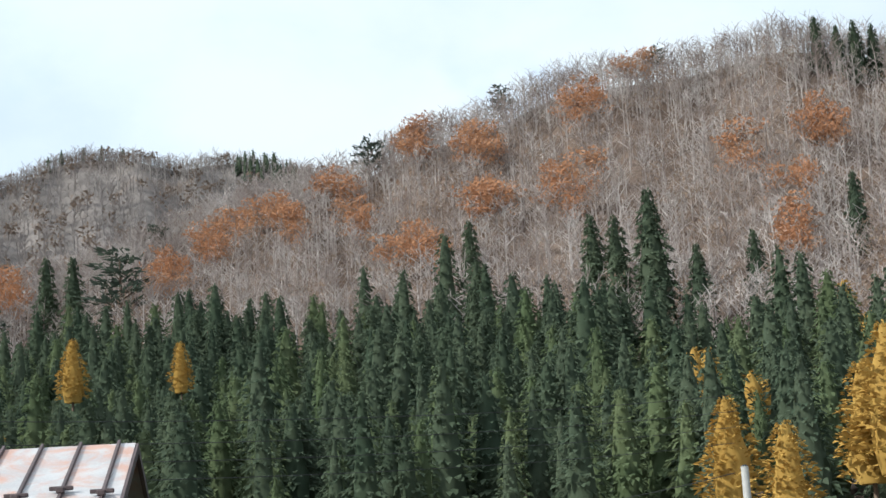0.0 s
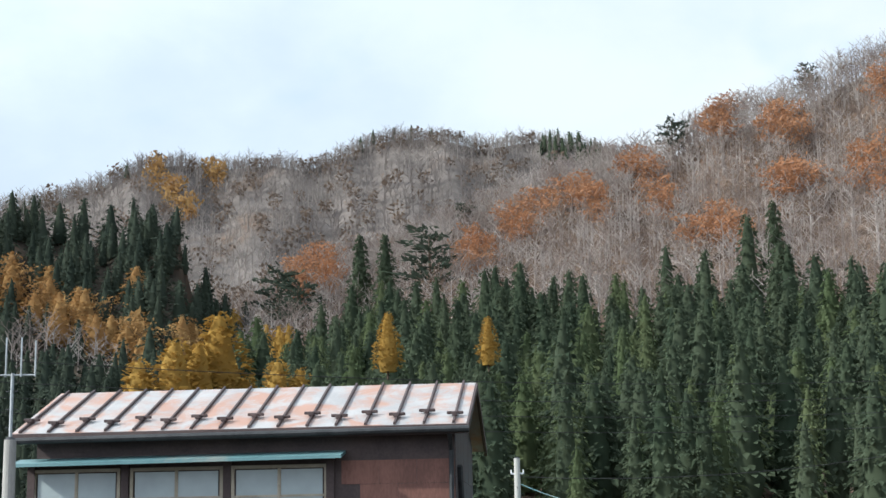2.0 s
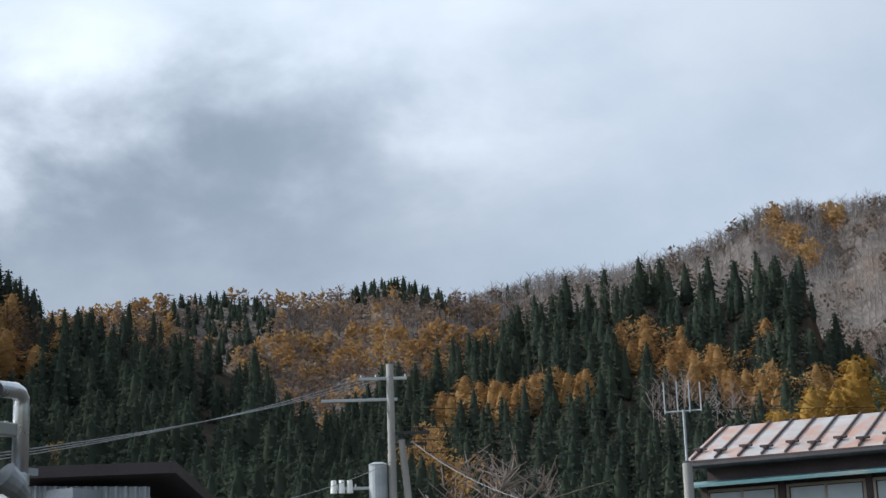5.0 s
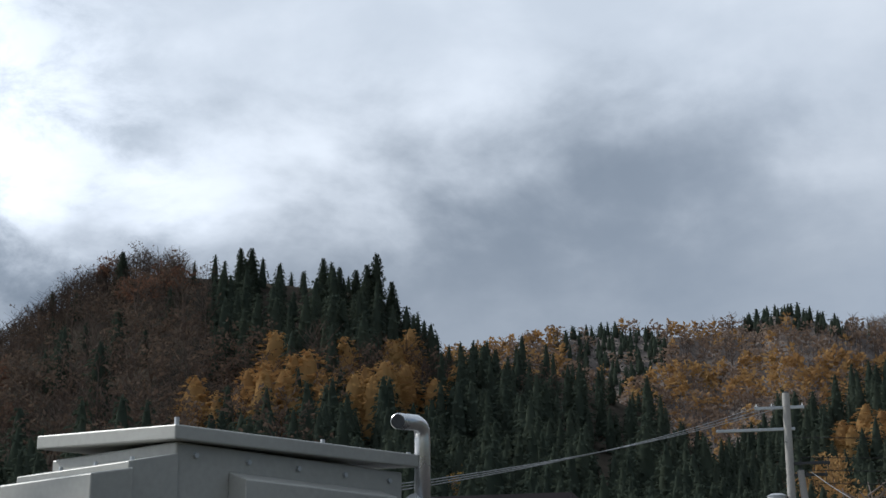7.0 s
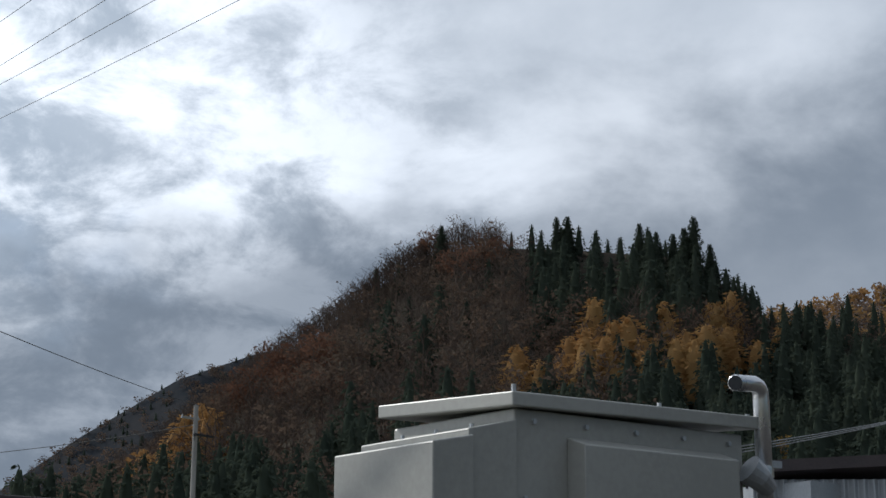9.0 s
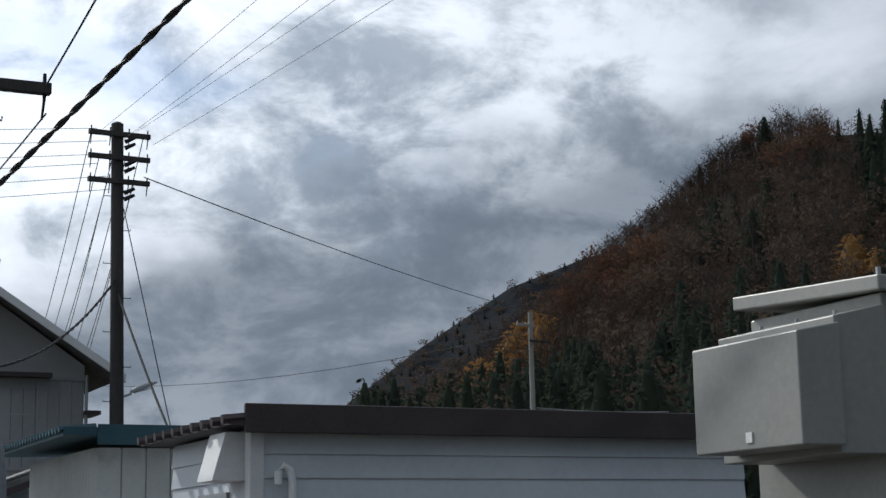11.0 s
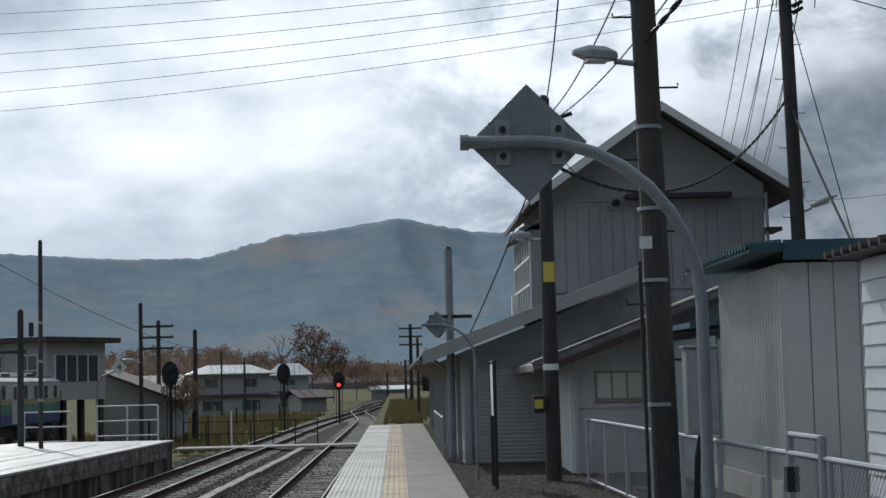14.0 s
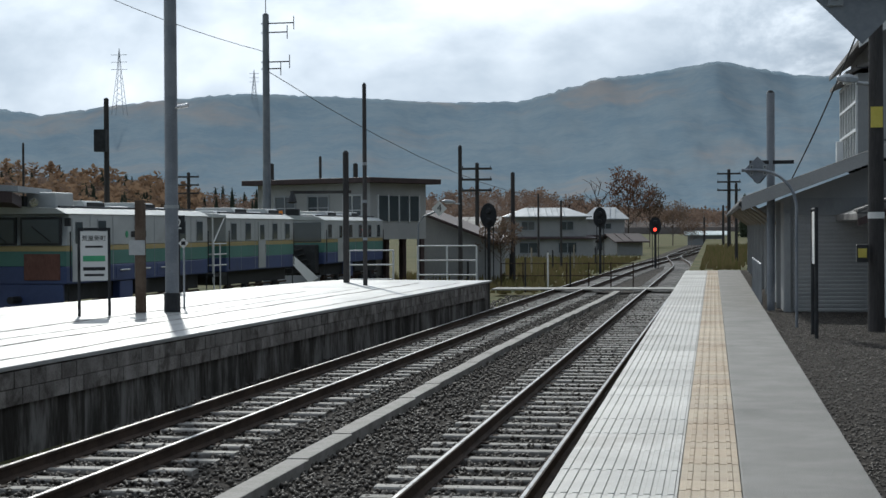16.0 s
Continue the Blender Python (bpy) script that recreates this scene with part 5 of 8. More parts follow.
def j_sign(base, z, reach, label, group, plate_r=0.225):
    """A stop sign for drivers, seen from behind: a bent pipe post and a diamond plate."""
    b = Vector(base)
    root = thing("diamond_sign", b, label, "sign", group)
    bend, pts = 0.62, [b]
    pts.append(Vector((b.x, b.y, z - bend)))
    for i in range(1, 9):
        a = i / 8 * math.pi / 2
        pts.append(Vector((b.x - bend * (1 - math.cos(a)), b.y, z - bend + bend * math.sin(a))))
    pts.append(Vector((b.x - reach, b.y, z)))
    part("post", Shape().tube(pts, 0.024, 12), M_GPOLE, root, "bent galvanised pipe post", smooth=False)
    part("end_cap", Shape().tube([pts[-1] - Vector((0.012, 0, 0)), pts[-1] + Vector((0.02, 0, 0))], 0.03, 12), M_GPOLE, root)
    cx = b.x - reach + 0.245
    d = Shape().prism([(cx - plate_r, z), (cx, z - plate_r), (cx + plate_r, z), (cx, z + plate_r)], b.y + 0.035, b.y + 0.041)
    part("plate", d, M_PLATE, root, "grey back of a diamond plate", bevel=0.002)
    for sx_ in (-0.095, 0.115):
        br = Shape().box(cx + sx_ - 0.028, cx + sx_ + 0.028, b.y + 0.024, b.y + 0.034, z - 0.085, z + 0.085)
        part("bracket", br, M_STEEL, root, "galvanised bracket")
        for sz in (-0.05, 0.05):
            part("bolt", Shape().tube([Vector((cx + sx_, b.y + 0.026, z + sz)), Vector((cx + sx_, b.y + 0.008, z + sz))], 0.013, 6), M_DARK, root)
    return root


# ---------- poles and signs along the platform ----------
j_sign((1.165, 6.0, -0.13), 2.385, 0.875, "grey diamond sign from behind on a bent pipe post", "diamond signs")
j_sign((1.33, 26.7, -0.13), 2.42, 0.86, "grey diamond sign from behind on a bent pipe post", "diamond signs")

# the dark pole with the street lamp beside the fence
root, b, tp = pole_thing("utility_pole", (2.62, 15.65, -0.13), 7.6, 0.135, 0.115, M_POLE, "dark round utility pole with a street lamp and crossarm", (-0.13, 0.0), steps=7)
crossarm(root, (2.50, 15.5, 6.05), 0.76, M_POLE, (1, 0.0, 0), 3, 0.055)
for z in (1.2, 2.4, 3.1, 3.9, 5.2):
    part("band", Shape().tube([Vector((2.60 - 0.016 * z, 15.65, z)), Vector((2.60 - 0.016 * z, 15.65, z + 0.035))], 0.14, 14), M_STEEL, root)
street_lamp(root, (2.42, 15.6, 4.55), (-1, -0.15, 0), 0.62)
part("label_plate", Shape().box(2.40, 2.52, 15.50, 15.512, 2.72, 2.84), M_SIGNWHITE, root, "small white label on the pole")
part("conduit", Shape().tube([Vector((2.42, 15.55, 0.1)), Vector((2.40, 15.55, 2.6))], 0.02, 6), M_DARK, root)
cab = thing("switch_box", (2.98, 15.6, 0.0), "grey metal switch box fixed beside the utility pole", "electrical box")
part("body", Shape().box(2.80, 3.10, 15.45, 15.7, 0.92, 1.75), M_STEEL, cab, bevel=0.012)
part("door", Shape().box(2.82, 3.08, 15.438, 15.452, 0.95, 1.72), M_STEEL, cab, bevel=0.004)
part("rain_lid", Shape().box(2.78, 3.12, 15.42, 15.72, 1.75, 1.775), M_STEEL, cab, bevel=0.004)
part("conduit", Shape().tube([Vector((2.95, 15.58, 0.95)), Vector((2.90, 15.58, 0.7)), Vector((2.86, 15.58, -0.13))], 0.03, 8), M_DARK, cab)

# pole with yellow plate
root, b, tp = pole_thing("utility_pole", (2.49, 25.8, -0.13), 6.0, 0.13, 0.1, M_POLE, "dark round pole with a yellow plate and small lamp", (0.0, 0), steps=4)
part("yellow_plate", Shape().box(2.40, 2.58, 25.66, 25.675, 3.02, 3.34), M_YELLOW, root, "yellow warning band")
part("lower_plate", Shape().tube([Vector((2.49, 25.8, 1.62)), Vector((2.49, 25.8, 1.72))], 0.128, 14), M_SIGNWHITE, root)
street_lamp(root, (2.40, 25.8, 3.7), (-1, 0, 0), 0.5)
part("top_bracket", Shape().tube([Vector((2.49, 25.8, 5.6)), Vector((2.95, 25.8, 5.75))], 0.035, 8), M_DARK, root)
meter = thing("call_box", (2.3, 25.7, 0.9), "small black and yellow box on the pole", "box")
part("body", Shape().box(2.18, 2.36, 25.6, 25.75, 0.95, 1.22), M_DARK, meter, bevel=0.01)
part("front", Shape().box(2.20, 2.33, 25.588, 25.602, 1.02, 1.16), M_YELLOW, meter, "yellow front plate")

# post in front of the station house
root, b, tp = pole_thing("steel_post", (1.11, 32.1, -0.13), 4.1, 0.08, 0.08, M_GPOLE, "slim grey steel post with short arms", category="post")
part("arm", Shape().box(0.7, 1.55, 32.03, 32.08, 2.72, 2.79), M_DARK, root)
part("horn", Shape().tube([Vector((1.0, 31.95, 2.5)), Vector((0.85, 31.75, 2.45))], 0.03, 10, 0.12), M_DARK, root, "black loudspeaker horn")

# edge-on name board
nb = thing("name_board", (1.48, 24.4, -0.13), "station board on black posts seen edge-on", "sign board")
for y in (24.0, 24.9):
    part("post", Shape().tube([Vector((1.475, y, -0.13)), Vector((1.475, y, 1.78))], 0.028, 10), M_DARK, nb)
part("panel", Shape().box(1.462, 1.488, 24.05, 24.85, 0.95, 1.72), M_SIGNWHITE, nb, "white sign panel", bevel=0.004)
part("top_rail", Shape().tube([Vector((1.475, 24.0, 1.76)), Vector((1.475, 24.9, 1.76))], 0.022, 8), M_DARK, nb)

# mesh fence
fence = thing("mesh_fence", (3.0, 17, -0.13), "grey wire-mesh fence with pipe rails", "fence")


def fence_x(y):
    return 2.92 + 0.02 * (25 - y)


for i in range(10):
    y = 24.8 - 1.85 * i
    part("fence_post", Shape().tube([Vector((fence_x(y), y, -0.13)), Vector((fence_x(y), y, 0.86))], 0.027, 8), M_STEEL, fence)
part("top_rail", Shape().tube([Vector((fence_x(y), y, 0.85)) for y in (24.8, 16, 8.2)], 0.024, 8), M_GPOLE, fence)
part("bottom_rail", Shape().tube([Vector((fence_x(y), y, -0.05)) for y in (24.8, 16, 8.2)], 0.02, 8), M_GPOLE, fence)
mesh_ = Shape()
yy = 24.8
while yy > 8.3:
    for d in (-1, 1):
        y2 = yy + d * 0.9
        if 8.2 < y2 < 24.8:
            mesh_.tube([Vector((fence_x(yy), yy, -0.04)), Vector((fence_x(y2), y2, 0.85))], 0.0022, 3, caps=False)
    yy -= 0.075
part("wire_mesh", mesh_, M_STEEL, fence, "diamond wire mesh")["kind"] = "stuff"
gate = thing("fence_gate", (3.25, 11.5, -0.13), "steel mesh gate in the fence", "gate")
for y in (13.0, 12.0):
    part("gate_post", Shape().tube([Vector((3.17, y, -0.13)), Vector((3.17, y, 1.02))], 0.035, 8), M_STEEL, gate)
part("gate_rail", Shape().tube([Vector((3.17, 13.0, 1.0)), Vector((3.17, 12.0, 1.0))], 0.025, 8), M_GPOLE, gate)
part("latch", Shape().box(3.10, 3.20, 12.85, 12.95, 0.55, 0.75), M_DARK, gate)


# ---------- station house, sheds and the two-storey house ----------
def board_wall(root, name, x0, x1, y, z0, z1, mat, pitch=0.3, gap=0.012):
    """Upright boards with recessed joints on a wall that faces the camera."""
    n = max(1, round((x1 - x0) / pitch))
    w = (x1 - x0) / n
    me = Shape().box(-w / 2 + gap / 2, w / 2 - gap / 2, -0.015, 0.0, z0, z1).mesh(name)
    me.materials.append(mat)
    pieces(name, me, [Matrix.Translation((x0 + w * (i + 0.5), y, 0)) for i in range(n)], root)


def corrugated(p0, p1, z0, z1, pitch=0.09, depth=0.028):
    """A corrugated sheet standing on the line p0 to p1."""
    p0, p1 = Vector((*p0, 0)), Vector((*p1, 0))
    d = (p1 - p0)
    nrm = Vector((d.y, -d.x, 0)).normalized()
    k = max(2, int(d.length / pitch) * 4)
    v = []
    for i in range(k + 1):
        o = depth * (1 if i % 4 in (1, 2) else -1)
        q = p0 + d * ((i + (0.25 if i % 2 else -0.25)) / k) + nrm * o
        v += [(q.x, q.y, z0), (q.x, q.y, z1)]
    return Shape().add(v, [(2 * i, 2 * i + 2, 2 * i + 3, 2 * i + 1) for i in range(k)])


def window(root, x0, x1, y, z0, z1, cols=2, rows=2, frame_mat=None, pane_mat=None, bar=0.035, name="window"):
    """A window in a wall that faces -y: frame with each pane set back."""
    w = part(name, Shape().box(x0 - 0.05, x1 + 0.05, y - 0.05, y - 0.012, z0 - 0.06, z0 - 0.02), frame_mat or M_WHITE, root)
    fm = frame_mat or M_WHITE
    fr = Shape()
    fr.box(x0 - bar, x0, y - 0.04, y, z0, z1).box(x1, x1 + bar, y - 0.04, y, z0, z1).box(x0 - bar, x1 + bar, y - 0.042, y, z1, z1 + bar).box(x0 - bar, x1 + bar, y - 0.042, y, z0 - bar, z0)
    for i in range(1, cols):
        x = x0 + (x1 - x0) * i / cols
        fr.box(x - bar / 2, x + bar / 2, y - 0.035, y, z0, z1)
    for j in range(1, rows):
        z = z0 + (z1 - z0) * j / rows
        fr.box(x0, x1, y - 0.032, y, z - bar / 3, z + bar / 3)
    part("window_frame", fr, fm, w)
    for i in range(cols):
        for j in range(rows):
            xa, xb = x0 + (x1 - x0) * i / cols, x0 + (x1 - x0) * (i + 1) / cols
            za, zb = z0 + (z1 - z0) * j / rows, z0 + (z1 - z0) * (j + 1) / rows
            part("pane", Shape().box(xa + bar / 2, xb - bar / 2, y - 0.018, y - 0.012, za + bar / 3, zb - bar / 3), pane_mat or M_PANE, w)
    return w


# long low station house
st = thing("station_house", (2.6, 40, -0.13), "low grey station house with a deep eave along the platform", "building")
part("wall", Shape().prism([(1.33, -0.15), (4.9, -0.15), (4.9, 3.35), (1.33, 2.05)], 31.6, 62), M_STUCCO, st)
part("roof", Shape().prism([(0.55, 1.93), (4.95, 3.55), (4.95, 3.68), (0.55, 2.07)], 30.9, 62.5), M_TILEROOF, st, bevel=0.02)
part("bargeboard", Shape().prism([(0.53, 1.80), (4.95, 3.42), (4.95, 3.66), (0.53, 2.05)], 30.84, 30.9), M_STUCCO, st, "grey gable board")
part("gutter", Shape().tube([Vector((0.53, 30.9, 1.93)), Vector((0.53, 62.4, 1.93))], 0.055, 8), M_DARK, st)
board_wall(st, "gable_board", 1.45, 4.8, 31.595, 1.80, 2.05, M_BOARD, 0.9, 0.008)
part("lintel", Shape().box(1.36, 4.3, 31.55, 31.6, 1.72, 1.82), M_BOARD, st)
shutter = part("shutter", Shape().box(1.49, 3.06, 31.592, 31.60, -0.13, 1.72), M_SHUT, st, "grey roller shutter pulled down")
slat = Shape().prism([(0.0, 0.0), (-0.012, 0.012), (-0.012, 0.05), (0.0, 0.072)], 0, 1.55, "x").mesh("slat")
slat.materials.append(M_SHUT)
pieces("slat", slat, [Matrix.Translation((1.50, 31.591, -0.12 + 0.0765 * i)) for i in range(24)], shutter)
for x in (1.40, 3.10):
    part("shutter_post", Shape().box(x - 0.06, x + 0.06, 31.5, 31.6, -0.15, 1.75), M_BOARD, st, bevel=0.006)
for i in range(9):
    y = 33 + 3.4 * i
    part("eave_bracket", Shape().tube([Vector((1.33, y, 1.5)), Vector((0.7, y, 1.98))], 0.04, 6), M_SASH, st)
    part("wall_post", Shape().box(1.24, 1.34, y - 0.06, y + 0.06, -0.15, 2.0), M_BOARD, st)
for i in range(5):
    part("guard_rail", Shape().tube([Vector((0.95, 33 + 1.5 * i, -0.13)), Vector((0.95, 33 + 1.5 * i, 0.75)), Vector((0.95, 34.0 + 1.5 * i, 0.75)), Vector((0.95, 34.0 + 1.5 * i, -0.13))], 0.025, 8), M_STEEL, st)
part("vent_hood", Shape().box(2.30, 2.42, 31.3, 31.5, 2.72, 3.1), M_WHITE, st, bevel=0.01)

# shed with small panes
sd = thing("window_shed", (4.0, 29, -0.13), "pale weathered shed with a row of frosted panes", "shed")
part("wall", Shape().prism([(3.02, -0.15), (6.2, -0.15), (6.2, 3.05), (3.02, 1.95)], 27.5, 31.4), M_PALEWALL, sd)
part("roof", Shape().prism([(2.30, 1.60), (6.3, 3.08), (6.3, 3.20), (2.30, 1.72)], 26.9, 31.5), M_TILEROOF, sd, bevel=0.015)
tiles_ = Shape().prism([(-0.11, -0.02), (0.11, 0.06), (0.11, 0.095), (-0.11, 0.02)], -0.13, 0.13).mesh("roof_tile")
tiles_.materials.append(M_TILEROOF)
pieces("roof_tile", tiles_, [Matrix.Translation((2.42 + 0.2 * i, 27.05 + 0.27 * j, 1.76 + 0.074 * i)) for i in range(19) for j in range(3)], sd)
part("bargeboard", Shape().prism([(2.30, 1.50), (6.3, 2.98), (6.3, 3.10), (2.30, 1.62)], 26.86, 26.9), M_DARKBROWN, sd)
window(sd, 3.42, 4.20, 27.5, 1.12, 1.56, 3, 1, M_SASH, M_FROST, 0.03)
for z in (0.42, 1.0, 1.75):
    part("batten", Shape().box(3.02, 6.1, 27.47, 27.5, z - 0.03, z + 0.03), M_PALEWALL, sd)
for x in (3.06, 4.3, 5.2):
    part("batten", Shape().box(x - 0.04, x + 0.04, 27.46, 27.5, -0.15, 2.05), M_PALEWALL, sd)
part("door", Shape().box(2.985, 3.02, 27.7, 28.5, -0.12, 1.7), M_PALEBLUE, sd, "pale blue side door", bevel=0.006)
part("door_frame", Shape().box(2.97, 3.02, 27.58, 27.68, -0.14, 1.78), M_WHITE, sd)

# two-storey house
hs = thing("two_storey_house", (6.8, 46, -0.13), "grey two-storey house with a gable and wooden bay windows", "house")
hw = Shape().prism([(4.1, -0.15), (9.55, -0.15), (9.55, 6.35), (6.85, 8.2), (4.1, 6.35)], 41.0, 50.0)
part("wall", hw, M_STUCCO, hs)
board_wall(hs, "wall_board", 4.12, 9.53, 40.995, 2.4, 5.95, M_BOARD, 0.30, 0.014)
part("band", Shape().box(4.08, 9.57, 40.94, 41.0, 5.95, 6.03), M_BOARD, hs)
part("roof", Shape().prism([(3.5, 6.06), (6.85, 8.38), (10.35, 6.1), (10.35, 5.96), (6.85, 8.24), (3.5, 5.92)], 40.1, 50.6), M_TILEROOF, hs, bevel=0.02)
for a_, b_ in (((3.48, 5.80), (6.85, 8.13)), ((6.85, 8.13), (10.37, 5.84))):
    part("bargeboard", Shape().prism([a_, b_, (b_[0], b_[1] + 0.22), (a_[0], a_[1] + 0.22)], 40.02, 40.1), M_WHITE, hs, "pale gable board")
window(hs, 6.35, 8.35, 41.0, 3.75, 5.75, 2, 3, M_BOARD, M_PANE, 0.07)
part("window_hood", Shape().box(5.95, 8.65, 40.55, 41.0, 5.98, 6.10), M_BROWNROOF, hs, bevel=0.01)
part("vent", Shape().tube([Vector((5.72, 40.98, 5.9)), Vector((5.72, 40.8, 5.9))], 0.1, 10), M_DARK, hs)
part("vent_plate", Shape().box(5.52, 5.92, 40.95, 41.0, 5.72, 6.08), M_BOARD, hs)
bay = part("bay_window", Shape().box(3.55, 4.1, 41.3, 46.5, 3.15, 5.3), M_BOARD, hs, "projecting wooden bay with sash windows")
bf = Shape()
for i in range(7):
    y = 41.35 + 0.85 * i
    bf.box(3.50, 3.56, y - 0.04, y + 0.04, 3.2, 5.25)
for z in (3.2, 3.9, 4.6, 5.25):
    bf.box(3.495, 3.56, 41.3, 46.5, z - 0.035, z + 0.035)
part("sash", bf, M_WHITE, bay, "white sash frame")
part("bay_panes", Shape().box(3.535, 3.55, 41.35, 46.45, 3.22, 5.22), M_PANE, bay)
part("bay_roof", Shape().prism([(3.25, 5.25), (4.1, 5.6), (4.1, 5.7), (3.25, 5.33)], 41.1, 46.7), M_TILEROOF, hs)
for y in (41.6, 43.2, 44.8, 46.2):
    part("bay_bracket", Shape().tube([Vector((4.1, y, 2.7)), Vector((3.6, y, 3.15))], 0.05, 6), M_BOARD, hs)
part("downpipe", Shape().tube([Vector((9.6, 40.95, 6.1)), Vector((9.6, 40.95, 0.0))], 0.045, 8), M_STEEL, hs)
part("side_eave", Shape().box(9.55, 9.95, 40.8, 42, 5.1, 5.2), M_BROWNROOF, hs)

# corrugated sheds with teal roofs
s3 = thing("corrugated_shed", (5.4, 21, -0.13), "cream corrugated shed with a teal roof edge", "shed")
part("wall", corrugated((4.6, 22.95), (4.6, 19.2), -0.15, 2.80, 0.16, 0.035), M_CREAM, s3)
panel_mesh = Shape().box(0.008, 0.292, -0.015, 0.0, -0.15, 2.80).mesh("wall_panel")
panel_mesh.materials.append(M_CREAM)
pieces("wall_panel", panel_mesh, [Matrix.Translation((4.6 + 0.30 * i, 19.2, 0)) for i in range(9)], s3)
part("wall_core", Shape().box(4.64, 7.3, 19.21, 22.9, -0.15, 2.78), M_CREAM, s3)
part("roof", Shape().slab((4.15, 18.95, 3.02), (7.4, 18.95, 3.06), (7.4, 23.2, 3.06), (4.15, 23.2, 3.02), 0.10), M_TEAL, s3)
part("fascia", Shape().box(4.55, 7.4, 18.93, 18.95, 2.82, 3.06), M_TEAL, s3, "teal fascia board")
rib = Shape().tube([Vector((-0.22, 0, -0.022)), Vector((0.22, 0, 0.022))], 0.045, 6).mesh("roof_rib")
rib.materials.append(M_TEAL)
pieces("roof_rib", rib, [Matrix.Translation((4.32, 19.0 + 0.175 * i, 3.012)) for i in range(24)], s3)
s4 = thing("corrugated_shed", (5.2, 26, -0.13), "pale blue corrugated lean-to with a teal roof", "shed")
part("wall", corrugated((4.55, 27.3), (4.55, 23.3), -0.15, 2.05, 0.085), M_PALEBLUE, s4)
part("wall_core", Shape().box(4.6, 7.2, 23.32, 27.3, -0.15, 2.0), M_PALEBLUE, s4)
part("roof", Shape().slab((4.2, 23.25, 2.25), (7.3, 23.25, 2.5), (7.3, 27.4, 2.5), (4.2, 27.4, 2.25), 0.08), M_TEAL, s4)
part("bracket", Shape().tube([Vector((4.5, 24.6, 1.72)), Vector((3.9, 24.6, 1.74))], 0.02, 6), M_DARK, s4)
part("plinth", Shape().box(4.5, 4.56, 19.2, 27.3, -0.15, 0.2), M_CONC, s4)

# white clapboard hut
wb = thing("clapboard_hut", (6.8, 14.5, -0.13), "white clapboard hut with a dark brown flat roof", "hut")
part("wall", Shape().box(4.54, 9.6, 13.30, 15.7, -0.15, 2.58), M_SIDING, wb)
cl = Shape().prism([(-0.028, 0.0), (0.0, 0.0), (0.0, 0.206), (-0.008, 0.206)], 0, 5.1, "x").mesh("clapboard")
cl.materials.append(M_SIDING)
pieces("clapboard", cl, [Matrix.Translation((4.53, 13.30, -0.12 + 0.207 * i)) for i in range(13)], wb)
cl2 = Shape().prism([(-0.028, 0.0), (0.0, 0.0), (0.0, 0.206), (-0.008, 0.206)], 0, 2.4).mesh("side_clapboard")
cl2.materials.append(M_SIDING)
pieces("side_clapboard", cl2, [Matrix.Translation((4.54, 13.30, -0.12 + 0.207 * i)) for i in range(13)], wb)
part("corner_board", Shape().box(4.50, 4.62, 13.255, 13.30, -0.15, 2.58), M_WHITE, wb)
part("corner_board_side", Shape().box(4.495, 4.54, 13.27, 13.38, -0.15, 2.58), M_WHITE, wb)
part("roof", Shape().box(4.28, 9.9, 13.12, 16.0, 2.60, 2.66), M_BROWNROOF, wb)
part("fascia", Shape().box(4.40, 9.9, 13.10, 13.14, 2.53, 2.78), M_BROWNROOF, wb, "dark brown fascia", bevel=0.008)
rib = Shape().tube([Vector((-0.2, 0, -0.02)), Vector((0.2, 0, 0.02))], 0.045, 6).mesh("roof_rib")
rib.materials.append(M_BROWNROOF)
pieces("roof_rib", rib, [Matrix.Translation((4.41, 13.15 + 0.3 * i, 2.66)) for i in range(10)], wb)
part("hood", Shape().prism([(4.54, 2.14), (4.22, 2.14), (4.34, 2.56), (4.54, 2.56)], 13.45, 13.9), M_WHITE, wb, "white metal vent hood", bevel=0.006)
part("door", Shape().box(4.495, 4.52, 13.95, 14.65, -0.12, 1.98), M_SIDING, wb, "white metal door", bevel=0.004)
part("door_frame", Shape().box(4.488, 4.53, 13.88, 13.95, -0.15, 2.06).box(4.488, 4.53, 14.65, 14.72, -0.15, 2.06).box(4.488, 4.53, 13.95, 14.65, 1.985, 2.06), M_STEEL, wb)
part("door_knob", Shape().tube([Vector((4.49, 14.02, 0.75)), Vector((4.43, 14.02, 0.75))], 0.03, 8), M_STEEL, wb)
part("pipe", Shape().tube([Vector((4.86, 13.2, -0.13)), Vector((4.86, 13.2, 2.12)), Vector((4.84, 13.2, 2.22)), Vector((4.78, 13.2, 2.26)), Vector((4.73, 13.2, 2.2)), Vector((4.73, 13.2, 2.1))], 0.035, 8), M_WHITE, wb, "white service pipe")
ex = thing("extinguisher_box", (4.39, 13.12, 1.07), "red fire extinguisher cabinet with white lettering on the hut wall", "fire cabinet")
part("body", Shape().box(4.288, 4.487, 12.98, 13.25, 1.07, 1.74), M_RED, ex, bevel=0.01)
part("bracket", Shape().box(4.40, 4.56, 13.245, 13.262, 1.30, 1.50), M_STEEL, ex, "steel wall bracket")
part("door", Shape().box(4.276, 4.29, 13.0, 13.23, 1.10, 1.71), M_RED, ex, bevel=0.004)
for i, ch in enumerate("消火器"):
    text_part("letter", ch, 0.10, M_SIGNWHITE, ex, Matrix.Translation((4.272, 13.165, 1.57 - 0.13 * i)) @ Matrix.Rotation(-math.pi / 2, 4, "Z") @ Matrix.Rotation(math.pi / 2, 4, "X"), "white painted character")
part("handle", Shape().box(4.262, 4.277, 13.02, 13.045, 1.16, 1.26), M_STEEL, ex)
